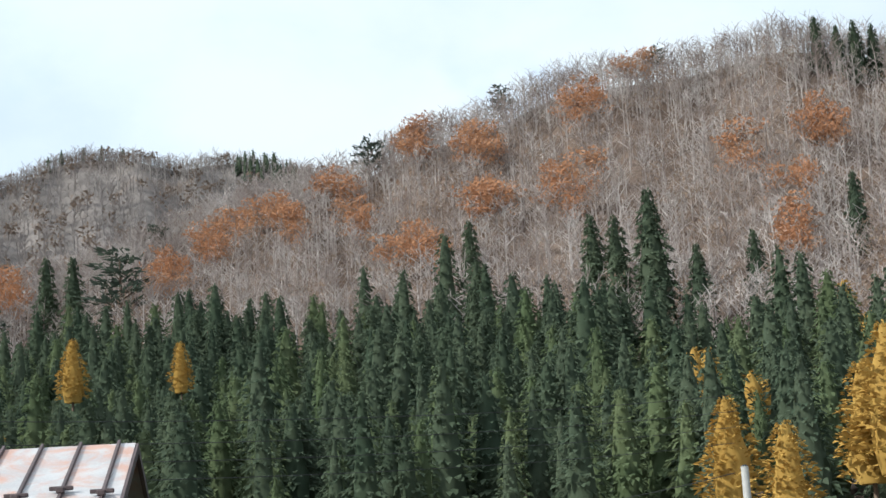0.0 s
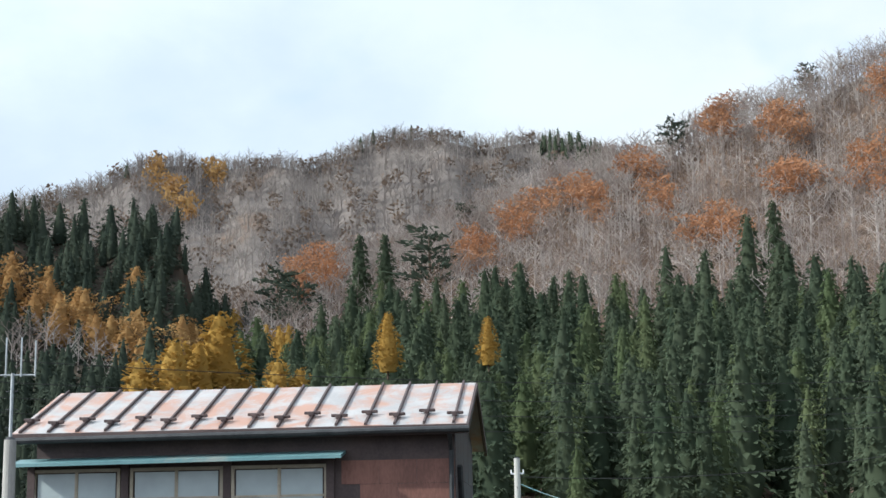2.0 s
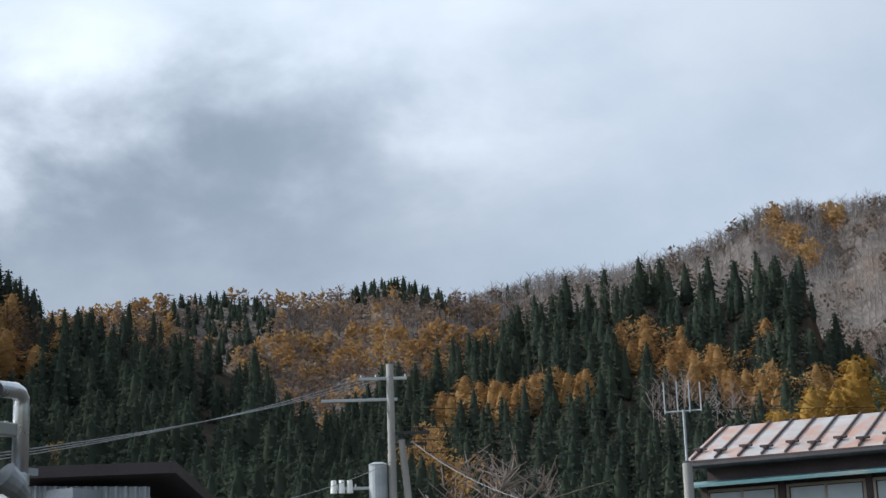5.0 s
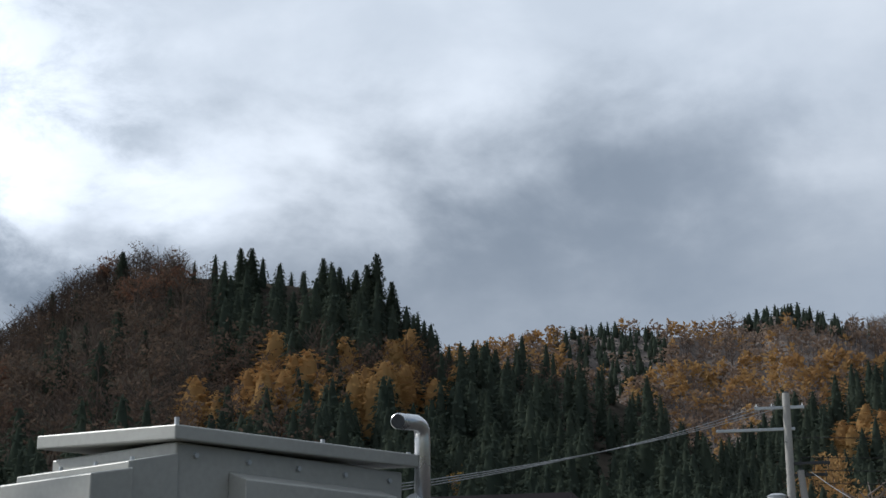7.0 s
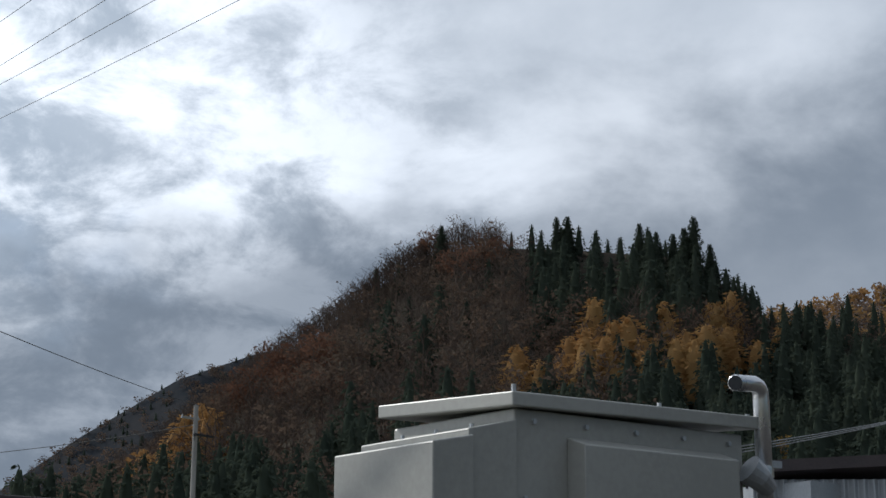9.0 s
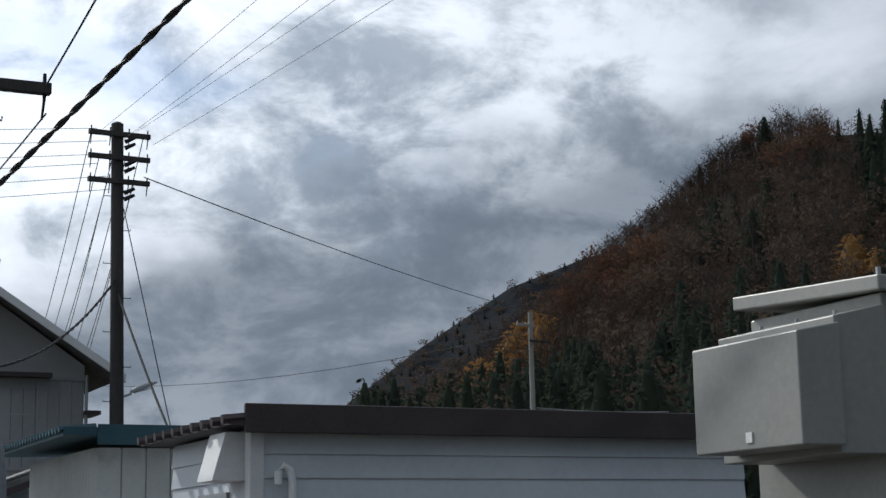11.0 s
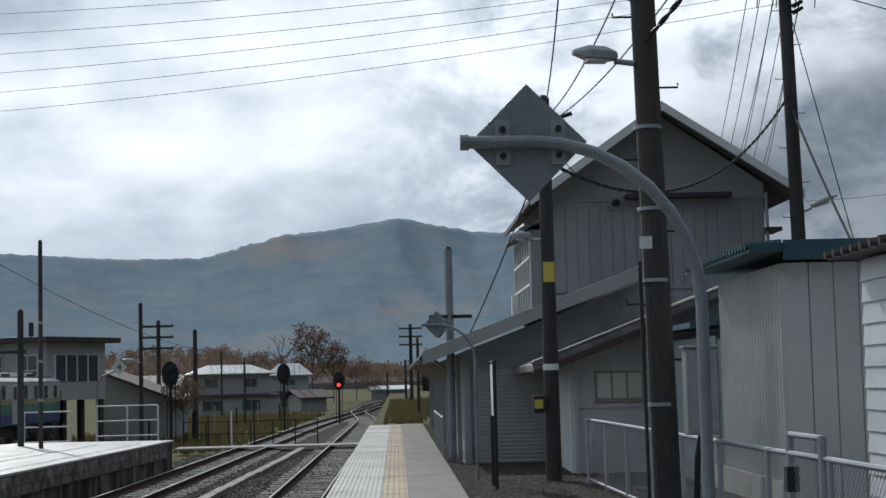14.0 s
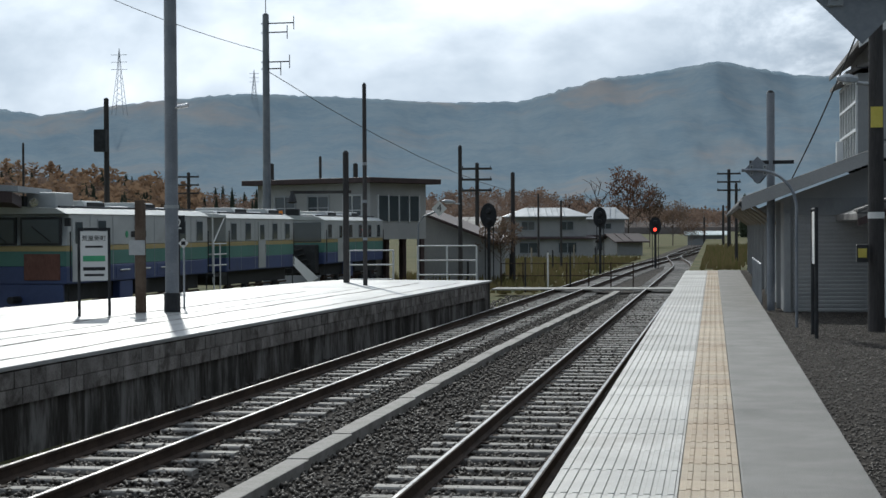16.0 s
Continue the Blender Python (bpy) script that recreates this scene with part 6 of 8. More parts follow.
ac = thing("air_conditioner", (7.0, 13.0, -0.13), "grey outdoor air conditioner unit on a stand", "air conditioner")
part("case", Shape().box(6.45, 7.25, 12.75, 13.05, 0.75, 1.40), M_STEEL, ac, bevel=0.015)
part("fan_grille", Shape().tube([Vector((6.85, 12.755, 1.07)), Vector((6.85, 12.735, 1.07))], 0.24, 24), M_DARK, ac, "round dark fan grille")
sl = Shape()
for i in range(12):
    sl.box(6.44, 6.452, 12.78, 13.02, 0.8 + 0.047 * i, 0.825 + 0.047 * i)
part("fins", sl, M_DARK, ac)
for x in (6.5, 7.2):
    part("stand", Shape().box(x - 0.025, x + 0.025, 12.78, 13.02, -0.13, 0.75), M_STEEL, ac)

# beige plant cabinet with exhaust pipe
cb = thing("plant_cabinet", (6.0, 6.6, -0.13), "beige steel plant cabinet with hoods and bolted panels", "cabinet")
CX, CY, CT = 5.24, 6.05, 2.70
part("body", Shape().box(CX, CX + 1.68, CY, CY + 1.05, -0.13, CT), M_BEIGE, cb, bevel=0.01)
cap = Shape().add([(CX - 0.06, CY - 0.06, CT + 0.0), (CX + 1.76, CY - 0.06, CT + 0.03), (CX + 1.76, CY + 1.12, CT + 0.1), (CX - 0.06, CY + 1.12, CT + 0.06),
                   (CX - 0.06, CY - 0.06, CT + 0.075), (CX + 1.76, CY - 0.06, CT + 0.105), (CX + 1.76, CY + 1.12, CT + 0.175), (CX - 0.06, CY + 1.12, CT + 0.135)],
                  [(3, 2, 1, 0), (4, 5, 6, 7), (0, 1, 5, 4), (1, 2, 6, 5), (2, 3, 7, 6), (3, 0, 4, 7)])
part("cap", cap, M_BEIGE, cb, "flanged beige lid", bevel=0.008)
# intake hood on the track side, with a sloping top
part("hood_flange", Shape().prism([(CX - 0.31, 1.92), (CX, 1.92), (CX, 2.64), (CX - 0.31, 2.57)], CY - 0.02, CY + 0.92), M_BEIGE, cb, bevel=0.006)
part("hood", Shape().prism([(CX - 0.56, 1.955), (CX - 0.31, 1.955), (CX - 0.31, 2.535), (CX - 0.56, 2.485)], CY - 0.06, CY + 0.80), M_BEIGE, cb, "projecting sheet-metal intake hood", bevel=0.008)
part("hood_label", Shape().box(CX - 0.566, CX - 0.5605, CY + 0.32, CY + 0.37, 1.99, 2.04), M_SIGNWHITE, cb, "small white label")
part("front_hood", Shape().prism([(CY - 0.14, 0.9), (CY, 0.85), (CY, 2.58), (CY - 0.14, 2.53)], CX + 0.35, CX + 1.5, "x"), M_BEIGE, cb, "flat beige front hood", bevel=0.008)
for i in range(5):
    part("bolt", Shape().tube([Vector((CX + 0.12 + 0.36 * i, CY - 0.02, CT - 0.06)), Vector((CX + 0.12 + 0.36 * i, CY + 0.01, CT - 0.06))], 0.014, 6), M_STEEL, cb)
for i in range(4):
    part("bolt", Shape().tube([Vector((CX + 0.06, CY - 0.015, 1.2 + 0.35 * i)), Vector((CX + 0.06, CY + 0.01, 1.2 + 0.35 * i))], 0.012, 6), M_STEEL, cb)
for i in range(3):
    part("bolt", Shape().tube([Vector((CX - 0.12, CY + 0.2 + 0.3 * i, 2.56)), Vector((CX - 0.12, CY + 0.2 + 0.3 * i, 2.63))], 0.012, 6), M_STEEL, cb)
for x, y in ((CX - 0.03, CY - 0.03), (CX + 1.0, CY - 0.03), (CX + 1.7, CY - 0.03), (CX - 0.03, CY + 0.9)):
    part("lid_bolt", Shape().tube([Vector((x, y, CT + 0.07)), Vector((x, y, CT + 0.115))], 0.013, 6), M_STEEL, cb)
ex2 = part("exhaust_pipe", Shape().tube([Vector((7.04, 6.0, 2.30)), Vector((7.04, 6.0, 2.90)), Vector((7.03, 5.995, 2.95)), Vector((7.00, 5.985, 2.975)), Vector((6.95, 5.97, 2.985)), Vector((6.70, 5.88, 2.955))], 0.047, 16), M_CHROME, cb, "shiny bent exhaust pipe", smooth=True)
# The hollow's shade is a dark disc set on the capped end.
part("outlet", Shape().tube([Vector((6.702, 5.881, 2.955)), Vector((6.694, 5.878, 2.954))], 0.041, 16), M_DARK, ex2, "dark disc for the shaded pipe mouth")
part("pipe_collar", Shape().tube([Vector((7.04, 6.0, 2.46)), Vector((7.04, 6.0, 2.52))], 0.055, 16), M_CHROME, ex2)
part("pipe_clamp", Shape().box(6.98, 7.16, 5.97, 6.03, 2.52, 2.56), M_STEEL, ex2)
part("elbow", Shape().tube([Vector((6.88, 5.98, 2.50)), Vector((6.95, 5.96, 2.45)), Vector((7.04, 5.98, 2.40))], 0.09, 14, 0.055), M_STEEL, ex2)
part("pipe_foot", Shape().tube([Vector((7.04, 6.0, 2.30)), Vector((7.04, 6.0, 2.22))], 0.03, 10), M_STEEL, ex2)
part("side_box", Shape().box(6.92, 7.5, CY + 0.2, CY + 1.0, -0.13, 2.28), M_BEIGE, cb, bevel=0.01)

for o in (wb, ex, ac, cb, s3, s4):
    o.location.x += 0.075

# small shed behind the cabinet
ss = thing("small_shed", (16.5, 13.0, -0.13), "small grey shed with ribbed wall and dark roof edge", "shed")
part("wall", corrugated((15.1, 13.3), (16.4, 12.2), -0.15, 3.55, 0.12), M_STEEL, ss)
part("wall_core", Shape().box(15.4, 18.0, 12.6, 15.0, -0.15, 3.5), M_STEEL, ss)
part("gable_wall", Shape().box(16.4, 18.2, 12.2, 12.4, -0.15, 3.3), M_BOARD, ss)
part("roof", Shape().slab((14.9, 13.2, 3.75), (16.5, 11.9, 3.85), (18.6, 12.3, 3.2), (17.0, 15.0, 3.2), 0.14), M_BROWNROOF, ss)

rs = np.random.RandomState(12)
n = 5200
gx, gy = rs.uniform(-16, -3.2, n), 62 + 70 * rs.rand(n)
far_side = rs.rand(n) < 0.25
gx = np.where(far_side, rs.uniform(-0.5, 3.5, n), gx)
keep = ~((gx > -7.2 + 0.012 * (gy - 10)) & (gx < -0.8))
gx, gy = gx[keep], gy[keep]
n = len(gx)
blade = np.array([(-0.5, 0, 0), (0.5, 0, 0), (0.3, 0.2, 1), (0, -0.5, 0), (0, 0.5, 0), (-0.3, 0.1, 0.85)])
hh = rs.uniform(0.15, 0.5, n)[:, None]
ww = rs.uniform(0.08, 0.22, n)[:, None]
zz = np.where(gx > -0.9, -0.15, -1.05)[:, None]
gv = np.stack([blade[None, :, 0] * ww + gx[:, None], blade[None, :, 1] * ww + gy[:, None], blade[None, :, 2] * hh + zz], -1).reshape(-1, 3)
gf = (np.array([(0, 1, 2), (3, 4, 5)])[None] + (np.arange(n) * 6)[:, None, None]).reshape(-1, 3)
tagged(new("grass_tufts", tri_mesh("grass_tufts", gv, gf, M_TUFT)), "dry yellow-green grass tufts beside the line", "grass", kind="stuff")

# ---------- brown house by the road ----------
bh = thing("brown_house", (-7.2, 37.2, -0.15), "brown sheet-clad house with a rust-stained metal roof", "house")
part("wall", Shape().prism([(34.9, -0.15), (39.6, -0.15), (39.6, 5.22), (37.27, 6.15), (34.9, 5.22)], -11.05, -3.35, "x"), M_DARKBROWN, bh)
for nm, a_, b_ in (("roof", (34.5, 5.30), (37.27, 6.34)), ("back_roof", (37.27, 6.34), (40.0, 5.26))):
    part(nm, Shape().prism([a_, b_, (b_[0], b_[1] - 0.07), (a_[0], a_[1] - 0.07)], -11.4, -3.1, "x"), M_RUSTROOF, bh, "rust-stained standing-seam metal roof")
for i in range(16):
    u = -11.25 + 0.528 * i
    part("roof_batten", Shape().add([(u - 0.026, 34.5, 5.31), (u + 0.026, 34.5, 5.31), (u + 0.026, 37.27, 6.35), (u - 0.026, 37.27, 6.35),
                                     (u - 0.018, 34.5, 5.355), (u + 0.018, 34.5, 5.355), (u + 0.018, 37.27, 6.395), (u - 0.018, 37.27, 6.395)],
                                    [(4, 5, 6, 7), (0, 1, 5, 4), (1, 2, 6, 5), (2, 3, 7, 6), (3, 0, 4, 7)]), M_DARKBROWN, bh)
    v0 = 34.95 if i % 2 else 35.15
    zz = 5.30 + (v0 - 34.5) * 0.375
    part("snow_guard", Shape().box(u - 0.15, u + 0.15, v0 - 0.035, v0 + 0.035, zz + 0.04, zz + 0.095).box(u - 0.05, u + 0.05, v0 - 0.16, v0 - 0.035, zz + 0.0, zz + 0.075), M_DARKBROWN, bh, "rusty snow guard", bevel=0.012)
part("fascia", Shape().box(-11.4, -3.1, 34.46, 34.52, 5.12, 5.29), M_DARKBROWN, bh)
part("gutter", Shape().tube([Vector((-11.45, 34.42, 5.16)), Vector((-3.05, 34.42, 5.20))], 0.06, 8), M_DARK, bh)
part("downpipe", Shape().tube([Vector((-3.40, 34.5, 5.12)), Vector((-3.40, 34.8, 4.85)), Vector((-3.40, 34.82, 0.0))], 0.045, 8), M_DARK, bh)
part("verge", Shape().prism([(34.45, 5.12), (37.27, 6.2), (40.02, 5.1), (40.02, 5.24), (37.27, 6.33), (34.45, 5.28)], -3.12, -3.06, "x"), M_DARKBROWN, bh)
part("gable_brace", Shape().tube([Vector((-3.30, 35.3, 4.6)), Vector((-3.30, 37.2, 1.0))], 0.06, 6), M_DARK, bh)
rs = random.Random(8)
sheet = Shape().box(-0.34, 0.34, -0.012, 0.0, -0.212, 0.212).mesh("wall_sheet")
sheet.materials.append(M_BROWNWALL)
pieces("wall_sheet", sheet, [Matrix.Translation((-5.06 + 0.685 * i + (0.34 if j % 2 else 0) * (i < 2), 34.898 - 0.003 * rs.random(), 0.2 + 0.43 * j)) @ Matrix.Rotation(rs.uniform(-0.01, 0.01), 4, "Y")
                             for j in range(11) for i in range(3)], bh)
gsheet = Shape().box(0.0, 0.012, -0.31, 0.31, -0.44, 0.44).mesh("gable_sheet")
gsheet.materials.append(M_DARKBROWN)
pieces("gable_sheet", gsheet, [Matrix.Translation((-3.348 + 0.004 * rs.random(), 35.25 + 0.635 * i, 0.4 + 0.89 * j)) for j in range(6) for i in range(7)], bh)
part("awning", Shape().add([(-11.35, 34.30, 4.74), (-5.32, 34.30, 4.78), (-5.32, 34.9, 4.90), (-11.35, 34.9, 4.86), (-11.35, 34.30, 4.68), (-5.32, 34.30, 4.72), (-5.32, 34.9, 4.84), (-11.35, 34.9, 4.80)],
                           [(0, 1, 2, 3), (7, 6, 5, 4), (0, 4, 5, 1), (1, 5, 6, 2), (2, 6, 7, 3), (3, 7, 4, 0)]), M_TEALPALE, bh, "weathered teal sheet awning")
for u0, u1 in ((-11.08, -9.47), (-9.27, -7.57), (-7.40, -5.66)):
    w = window(bh, u0 + 0.05, u1 - 0.05, 34.88, 2.62, 4.60, 2, 4, M_SASH, M_PAPER, 0.06)
    for k in range(3):
        cu, cz = rs.uniform(u0 + 0.2, u1 - 0.5), rs.choice((3.25, 3.62, 4.0))
        part("torn_sheet", Shape().prism([(cu, cz), (cu + 0.15, cz + 0.05), (cu + 0.42, cz + 0.13), (cu + 0.30, cz + 0.02), (cu + 0.12, cz - 0.10)], 34.855, 34.859), M_DARK if k else M_SIGNWHITE, w, "torn window lining")
for u in (-11.12, -9.37, -7.485, -5.60):
    part("window_post", Shape().box(u - 0.07, u + 0.07, 34.82, 34.9, 0.2, 4.75), M_DARKBROWN, bh)
bh.location, bh.rotation_euler = (37.2, 7.2, -0.15), (0, 0, -math.pi / 2)


# ---------- poles and wires behind the houses ----------
EYE = (0.0, -0.32, 1.5)
ap = aim(-71.3, 33.5, -0.15, eye=EYE)
root, b, tp = pole_thing("antenna_pole", ap, 4.95, 0.115, 0.10, M_CPOLE, "pale concrete pole carrying a television aerial", category="pole")
part("mast", Shape().tube([ap + Vector((0, 0, 5.1)), ap + Vector((0, 0, 6.2))], 0.03, 8), M_STEEL, root)
part("boom", Shape().tube([ap + Vector((-0.05, 0.40, 6.17)), ap + Vector((0.05, -0.38, 6.17))], 0.016, 6), M_STEEL, root)
for t_ in (-0.38, -0.14, 0.12, 0.40):
    part("aerial_rod", Shape().tube([ap + Vector((0, t_, 6.14)), ap + Vector((0, t_, 6.80 if t_ > -0.2 else 6.74))], 0.016, 6), M_STEEL, root)
for k in range(3):
    part("climbing_step", Shape().tube([ap + Vector((0, 0.1, 5.3 + 0.3 * k)), ap + Vector((0, -0.1, 5.3 + 0.3 * k))], 0.01, 5), M_DARK, root)

pa = aim(-60.95, 57, -0.15, eye=EYE)
side = Vector((math.cos(radians(-60.95)), math.sin(radians(-60.95)), 0))     # to the right as seen from the platform
root, b, tp = pole_thing("utility_pole", pa, 11.3, 0.17, 0.13, M_CPOLE, "pale concrete pole with transformer and white insulators", steps=5)
crossarm(root, pa + Vector((0, 0, 10.95)) - side * 0.25, 0.85, M_STEEL, side, 4, 0.05, True, False)
crossarm(root, pa + Vector((0, 0, 10.2)) - side * 1.1, 1.35, M_STEEL, side, 3, 0.05, False, False)
crossarm(root, pa + Vector((0, 0, 9.0)) + side * 0.6, 0.75, M_DARK, side, 4, 0.05, False, True)
crossarm(root, pa + Vector((0, 0, 8.6)) + side * 0.55, 0.7, M_DARK, side, 3, 0.05, False, True)
tr = pa - side * 0.50 + Vector((0, 0, 6.7))
part("transformer", Shape().tube([tr, tr + Vector((0, 0, 1.2))], 0.33, 18), M_STEEL, root, "grey cylindrical transformer", bevel=0.02)
part("transformer_lid", Shape().tube([tr + Vector((0, 0, 1.2)), tr + Vector((0, 0, 1.28))], 0.36, 18, 0.2), M_STEEL, root)
crossarm(root, pa + Vector((0, 0, 7.1)) - side * 1.3, 0.7, M_STEEL, side, 3, 0.05, True, False)
for k in range(3):
    q = pa - side * (1.5 + 0.28 * k) + Vector((0, 0, 6.95))
    part("cutout", Shape().tube([q, q + Vector((0, 0, 0.45))], 0.12, 10, 0.09), M_CERAM, root, "white ceramic cutout")
root2, b2, t2 = pole_thing("brace_pole", pa + side * 1.15, 8.6, 0.15, 0.12, M_CPOLE, "leaning concrete brace pole beside the transformer pole", (-side.x * 0.8, -side.y * 0.8))

for k in range(3):
    wire(pa + Vector((0, 0, 11.05)) - side * (0.9 - 0.5 * k), aim(-46.5, 30, el=6.5 + 0.12 * k, eye=EYE), 0.25, 0.011, M_LWIRE, "pale overhead wire falling behind the cabinet")
wire(pa + Vector((0, 0, 8.0)), aim(-49.5, 34, el=4.4, eye=EYE), 0.5, 0.011, M_LWIRE, "pale overhead wire falling behind the cabinet")
wire(pa + side * 0.7 + Vector((0, 0, 8.7)), ap + Vector((0, 0, 3.95)), 0.75, 0.012, M_LWIRE, "sagging service cable to the aerial pole")
far_end = aim(-103, 95, -0.15, eye=EYE)
for k, z in enumerate((9.9, 9.2, 8.75, 8.3)):
    wire(pa + side * (0.1 + 0.3 * k) + Vector((0, 0, z)), far_end + Vector((k * 0.5, 0, 12.6 - 0.75 * k)), 0.9, 0.014, M_WIRE, "thin dark power line in front of the hillside", 18)
for a_, d_, z_ in ((-86.6, 60, 6.4), (-67.9, 70, 6.2)):
    q = aim(a_, d_, -0.15, eye=EYE)
    root, b, tp = pole_thing("utility_pole", q, z_, 0.13, 0.10, M_CPOLE, "slim pale concrete pole behind the houses", steps=3, group="village poles")
    crossarm(root, q + Vector((0, 0, z_ - 0.35)), 0.22, M_STEEL, (0.1, 1, 0), 2, 0.03, True, False)
    crossarm(root, q + Vector((0, 0, z_ - 1.3)), 0.3, M_STEEL, (0.1, 1, 0), 2, 0.03, False, True)
root, b, tp = pole_thing("utility_pole", (59.7, -12.1, -0.15), 6.9, 0.13, 0.11, M_CPOLE, "slim pale concrete pole before the cedars", steps=2, group="village poles")
wire(aim(-86.6, 60, 5.6, eye=EYE), aim(-93, 58, 4.8, eye=EYE), 0.6, 0.015, M_TEALPALE, "sagging turquoise service cable between houses")
wire(aim(-86.6, 60, 5.8, eye=EYE), aim(-101, 62, 6.8, eye=EYE), 0.5, 0.012, M_WIRE)
for k in range(2):
    wire(aim(-67.9, 70, 5.6 - 0.5 * k, eye=EYE), aim(-74, 68, 5.5 - 0.5 * k, eye=EYE), 0.4, 0.012, M_LWIRE, "pale service wire between the houses")


def village_house(at, yaw, w, d, h, rise, roof_mat, wall_mat, label, windows_=True):
    """A small house: walls, pitched roof with overhang, windows on the front."""
    root = thing("village_house", (0, 0, at[2]), label, "house", "village houses")
    part("wall", Shape().prism([(-d / 2, 0), (d / 2, 0), (d / 2, h), (0, h + rise * 0.9), (-d / 2, h)], -w / 2, w / 2, "x"), wall_mat, root)
    for s in (-1, 1):
        part("roof", Shape().prism([(s * (d / 2 + 0.5), h - 0.12), (0, h + rise), (0, h + rise + 0.12), (s * (d / 2 + 0.5), h)], -w / 2 - 0.5, w / 2 + 0.5, "x"), roof_mat, root)
    for i in range(int(w / 0.9)):
        u = -w / 2 + 0.9 * (i + 0.5)
        part("roof_seam", Shape().prism([(-(d / 2 + 0.5), h + 0.0), (0, h + rise + 0.12), (0, h + rise + 0.17), (-(d / 2 + 0.5), h + 0.05)], u - 0.03, u + 0.03, "x"), roof_mat, root)
    if windows_:
        for i in range(max(1, int(w / 3.2))):
            u = -w / 2 + w * (i + 0.5) / max(1, int(w / 3.2))
            window(root, u - 0.8, u + 0.8, -d / 2, h - 1.7, h - 0.6, 2, 1, M_STEEL, M_PANE, 0.06)
            if h > 4:
                window(root, u - 0.9, u + 0.9, -d / 2, 0.8, 2.2, 2, 1, M_STEEL, M_PANE, 0.06)
    for o in (root, *root.children_recursive):
        if o.parent is root:
            o.matrix_parent_inverse = Matrix()
    root.location = at
    root.rotation_euler = (0, 0, radians(yaw))
    return root


village_house(aim(-93.3, 52, -0.15, eye=EYE), -90, 7, 6, 3.4, 1.1, M_CYAN, M_STUCCO, "low house with a bright turquoise metal roof")
village_house(aim(-86.3, 58, -0.15, eye=EYE), -80, 3.2, 4, 3.2, 1.0, M_PALEBLUE, M_BOARD, "small shed with a pale blue roof", False)

# dark pole behind the sheds, with three crossarms
pb = Vector((9.9, 38.7, -0.15))
root, b, tp = pole_thing("utility_pole", pb, 12.15, 0.185, 0.15, M_POLE, "tall dark pole with three crossarms and many wires", (-0.2, 0), steps=9)
arms = []
for z in (11.85, 11.25, 10.65):
    arms.append(crossarm(root, (pb.x - 0.18, pb.y - 0.18, z), 0.78, M_POLE, (1, 0.05, 0), 4, 0.06, False, True))
for z in (11.5, 10.9, 10.2):
    for dz in (0, 0.16):
        part("bushing", Shape().tube([Vector((pb.x - 0.05, pb.y - 0.2, z + dz)), Vector((pb.x + 0.2, pb.y - 0.25, z + dz + 0.12))], 0.06, 8, 0.04), M_DARK, root)
street_lamp(root, (pb.x + 0.05, pb.y - 0.1, 5.35), (1, -0.1, 0.3), 0.85)
for k in range(6):
    z = 12.0 - 0.3 * k
    wire((pb.x - 0.7 + 0.25 * (k % 3), pb.y, z), (-32, 52 + k, 14.0 - 0.62 * k), 0.9, 0.008, M_LWIRE, "thin overhead wire crossing above the tracks", 20)
for k in range(4):
    wire((pb.x - 0.6 + 0.42 * k, pb.y - 0.2, 11.95 - 0.3 * (k % 2)), (13.0 + 1.2 * k, 6, 15.2 - 0.25 * k), 0.3, 0.006, M_LWIRE, "thin overhead wire rising over the yard")
for k in range(7):
    wire((pb.x - 0.85 + 0.22 * k, pb.y, 11.9 - 0.58 * (k % 3)), (18.0 + 0.45 * k, 95, 10.6 - 0.2 * k), 1.2, 0.013, M_WIRE, "dark overhead wire running on behind the house")
wire((pb.x + 0.5, pb.y, 10.85), aim(-28.75, 80, 13.2), 0.2, 0.016, M_WIRE, "dark overhead wire to the next pole")
wire((pb.x, pb.y, 10.0), aim(-17.4, 38, 0.6), 0.0, 0.014, M_DARK, "grey steel guy wire bracing the tall pole")
twisted_cable((pb.x - 0.15, pb.y, 8.25), (2.49, 25.8, 5.0), 1.3, 0.02, "black bundled cable with rings between the poles")
wire((pb.x - 0.15, pb.y, 8.0), aim(-16.2, 36, 4.0), 0.1, 0.03, M_WIRE, "thick black cable end at the tall pole")
twisted_cable((2.52, 15.6, 4.75), (6.0, -10.0, 8.0), 0.0, 0.017, "thick twisted black service cable over the yard")
for k, x in enumerate((1.75, 2.52, 3.22)):
    wire((x, 15.5, 5.8), (2.49, 25.8, 5.75 - 0.1 * k), 0.25, 0.010, M_WIRE, "dark service wire between the platform poles")
for k, x in enumerate((1.75, 3.22)):
    wire((x, 15.5, 6.1), (x - 1.0, -6, 7.2), 0.2, 0.010, M_WIRE, "dark service wire above the platform")
wire((2.49, 25.8, 5.2), (1.4, 33.2, 2.15), 0.15, 0.014, M_WIRE, "black service cable down to the station roof")
wire((2.49, 25.8, 5.5), (5.2, 41, 6.6), 0.3, 0.012, M_WIRE, "black service cable to the two-storey house")
loop = Shape().tube([Vector((1.78, 15.5, 5.8)), Vector((1.95, 15.5, 5.62)), Vector((2.2, 15.5, 5.58)), Vector((2.42, 15.55, 5.7))], 0.011, 6).mesh("jumper_wire")
loop.materials.append(M_WIRE)
tagged(new("jumper_wire", loop), "black jumper wire looped under the crossarm", "wire")

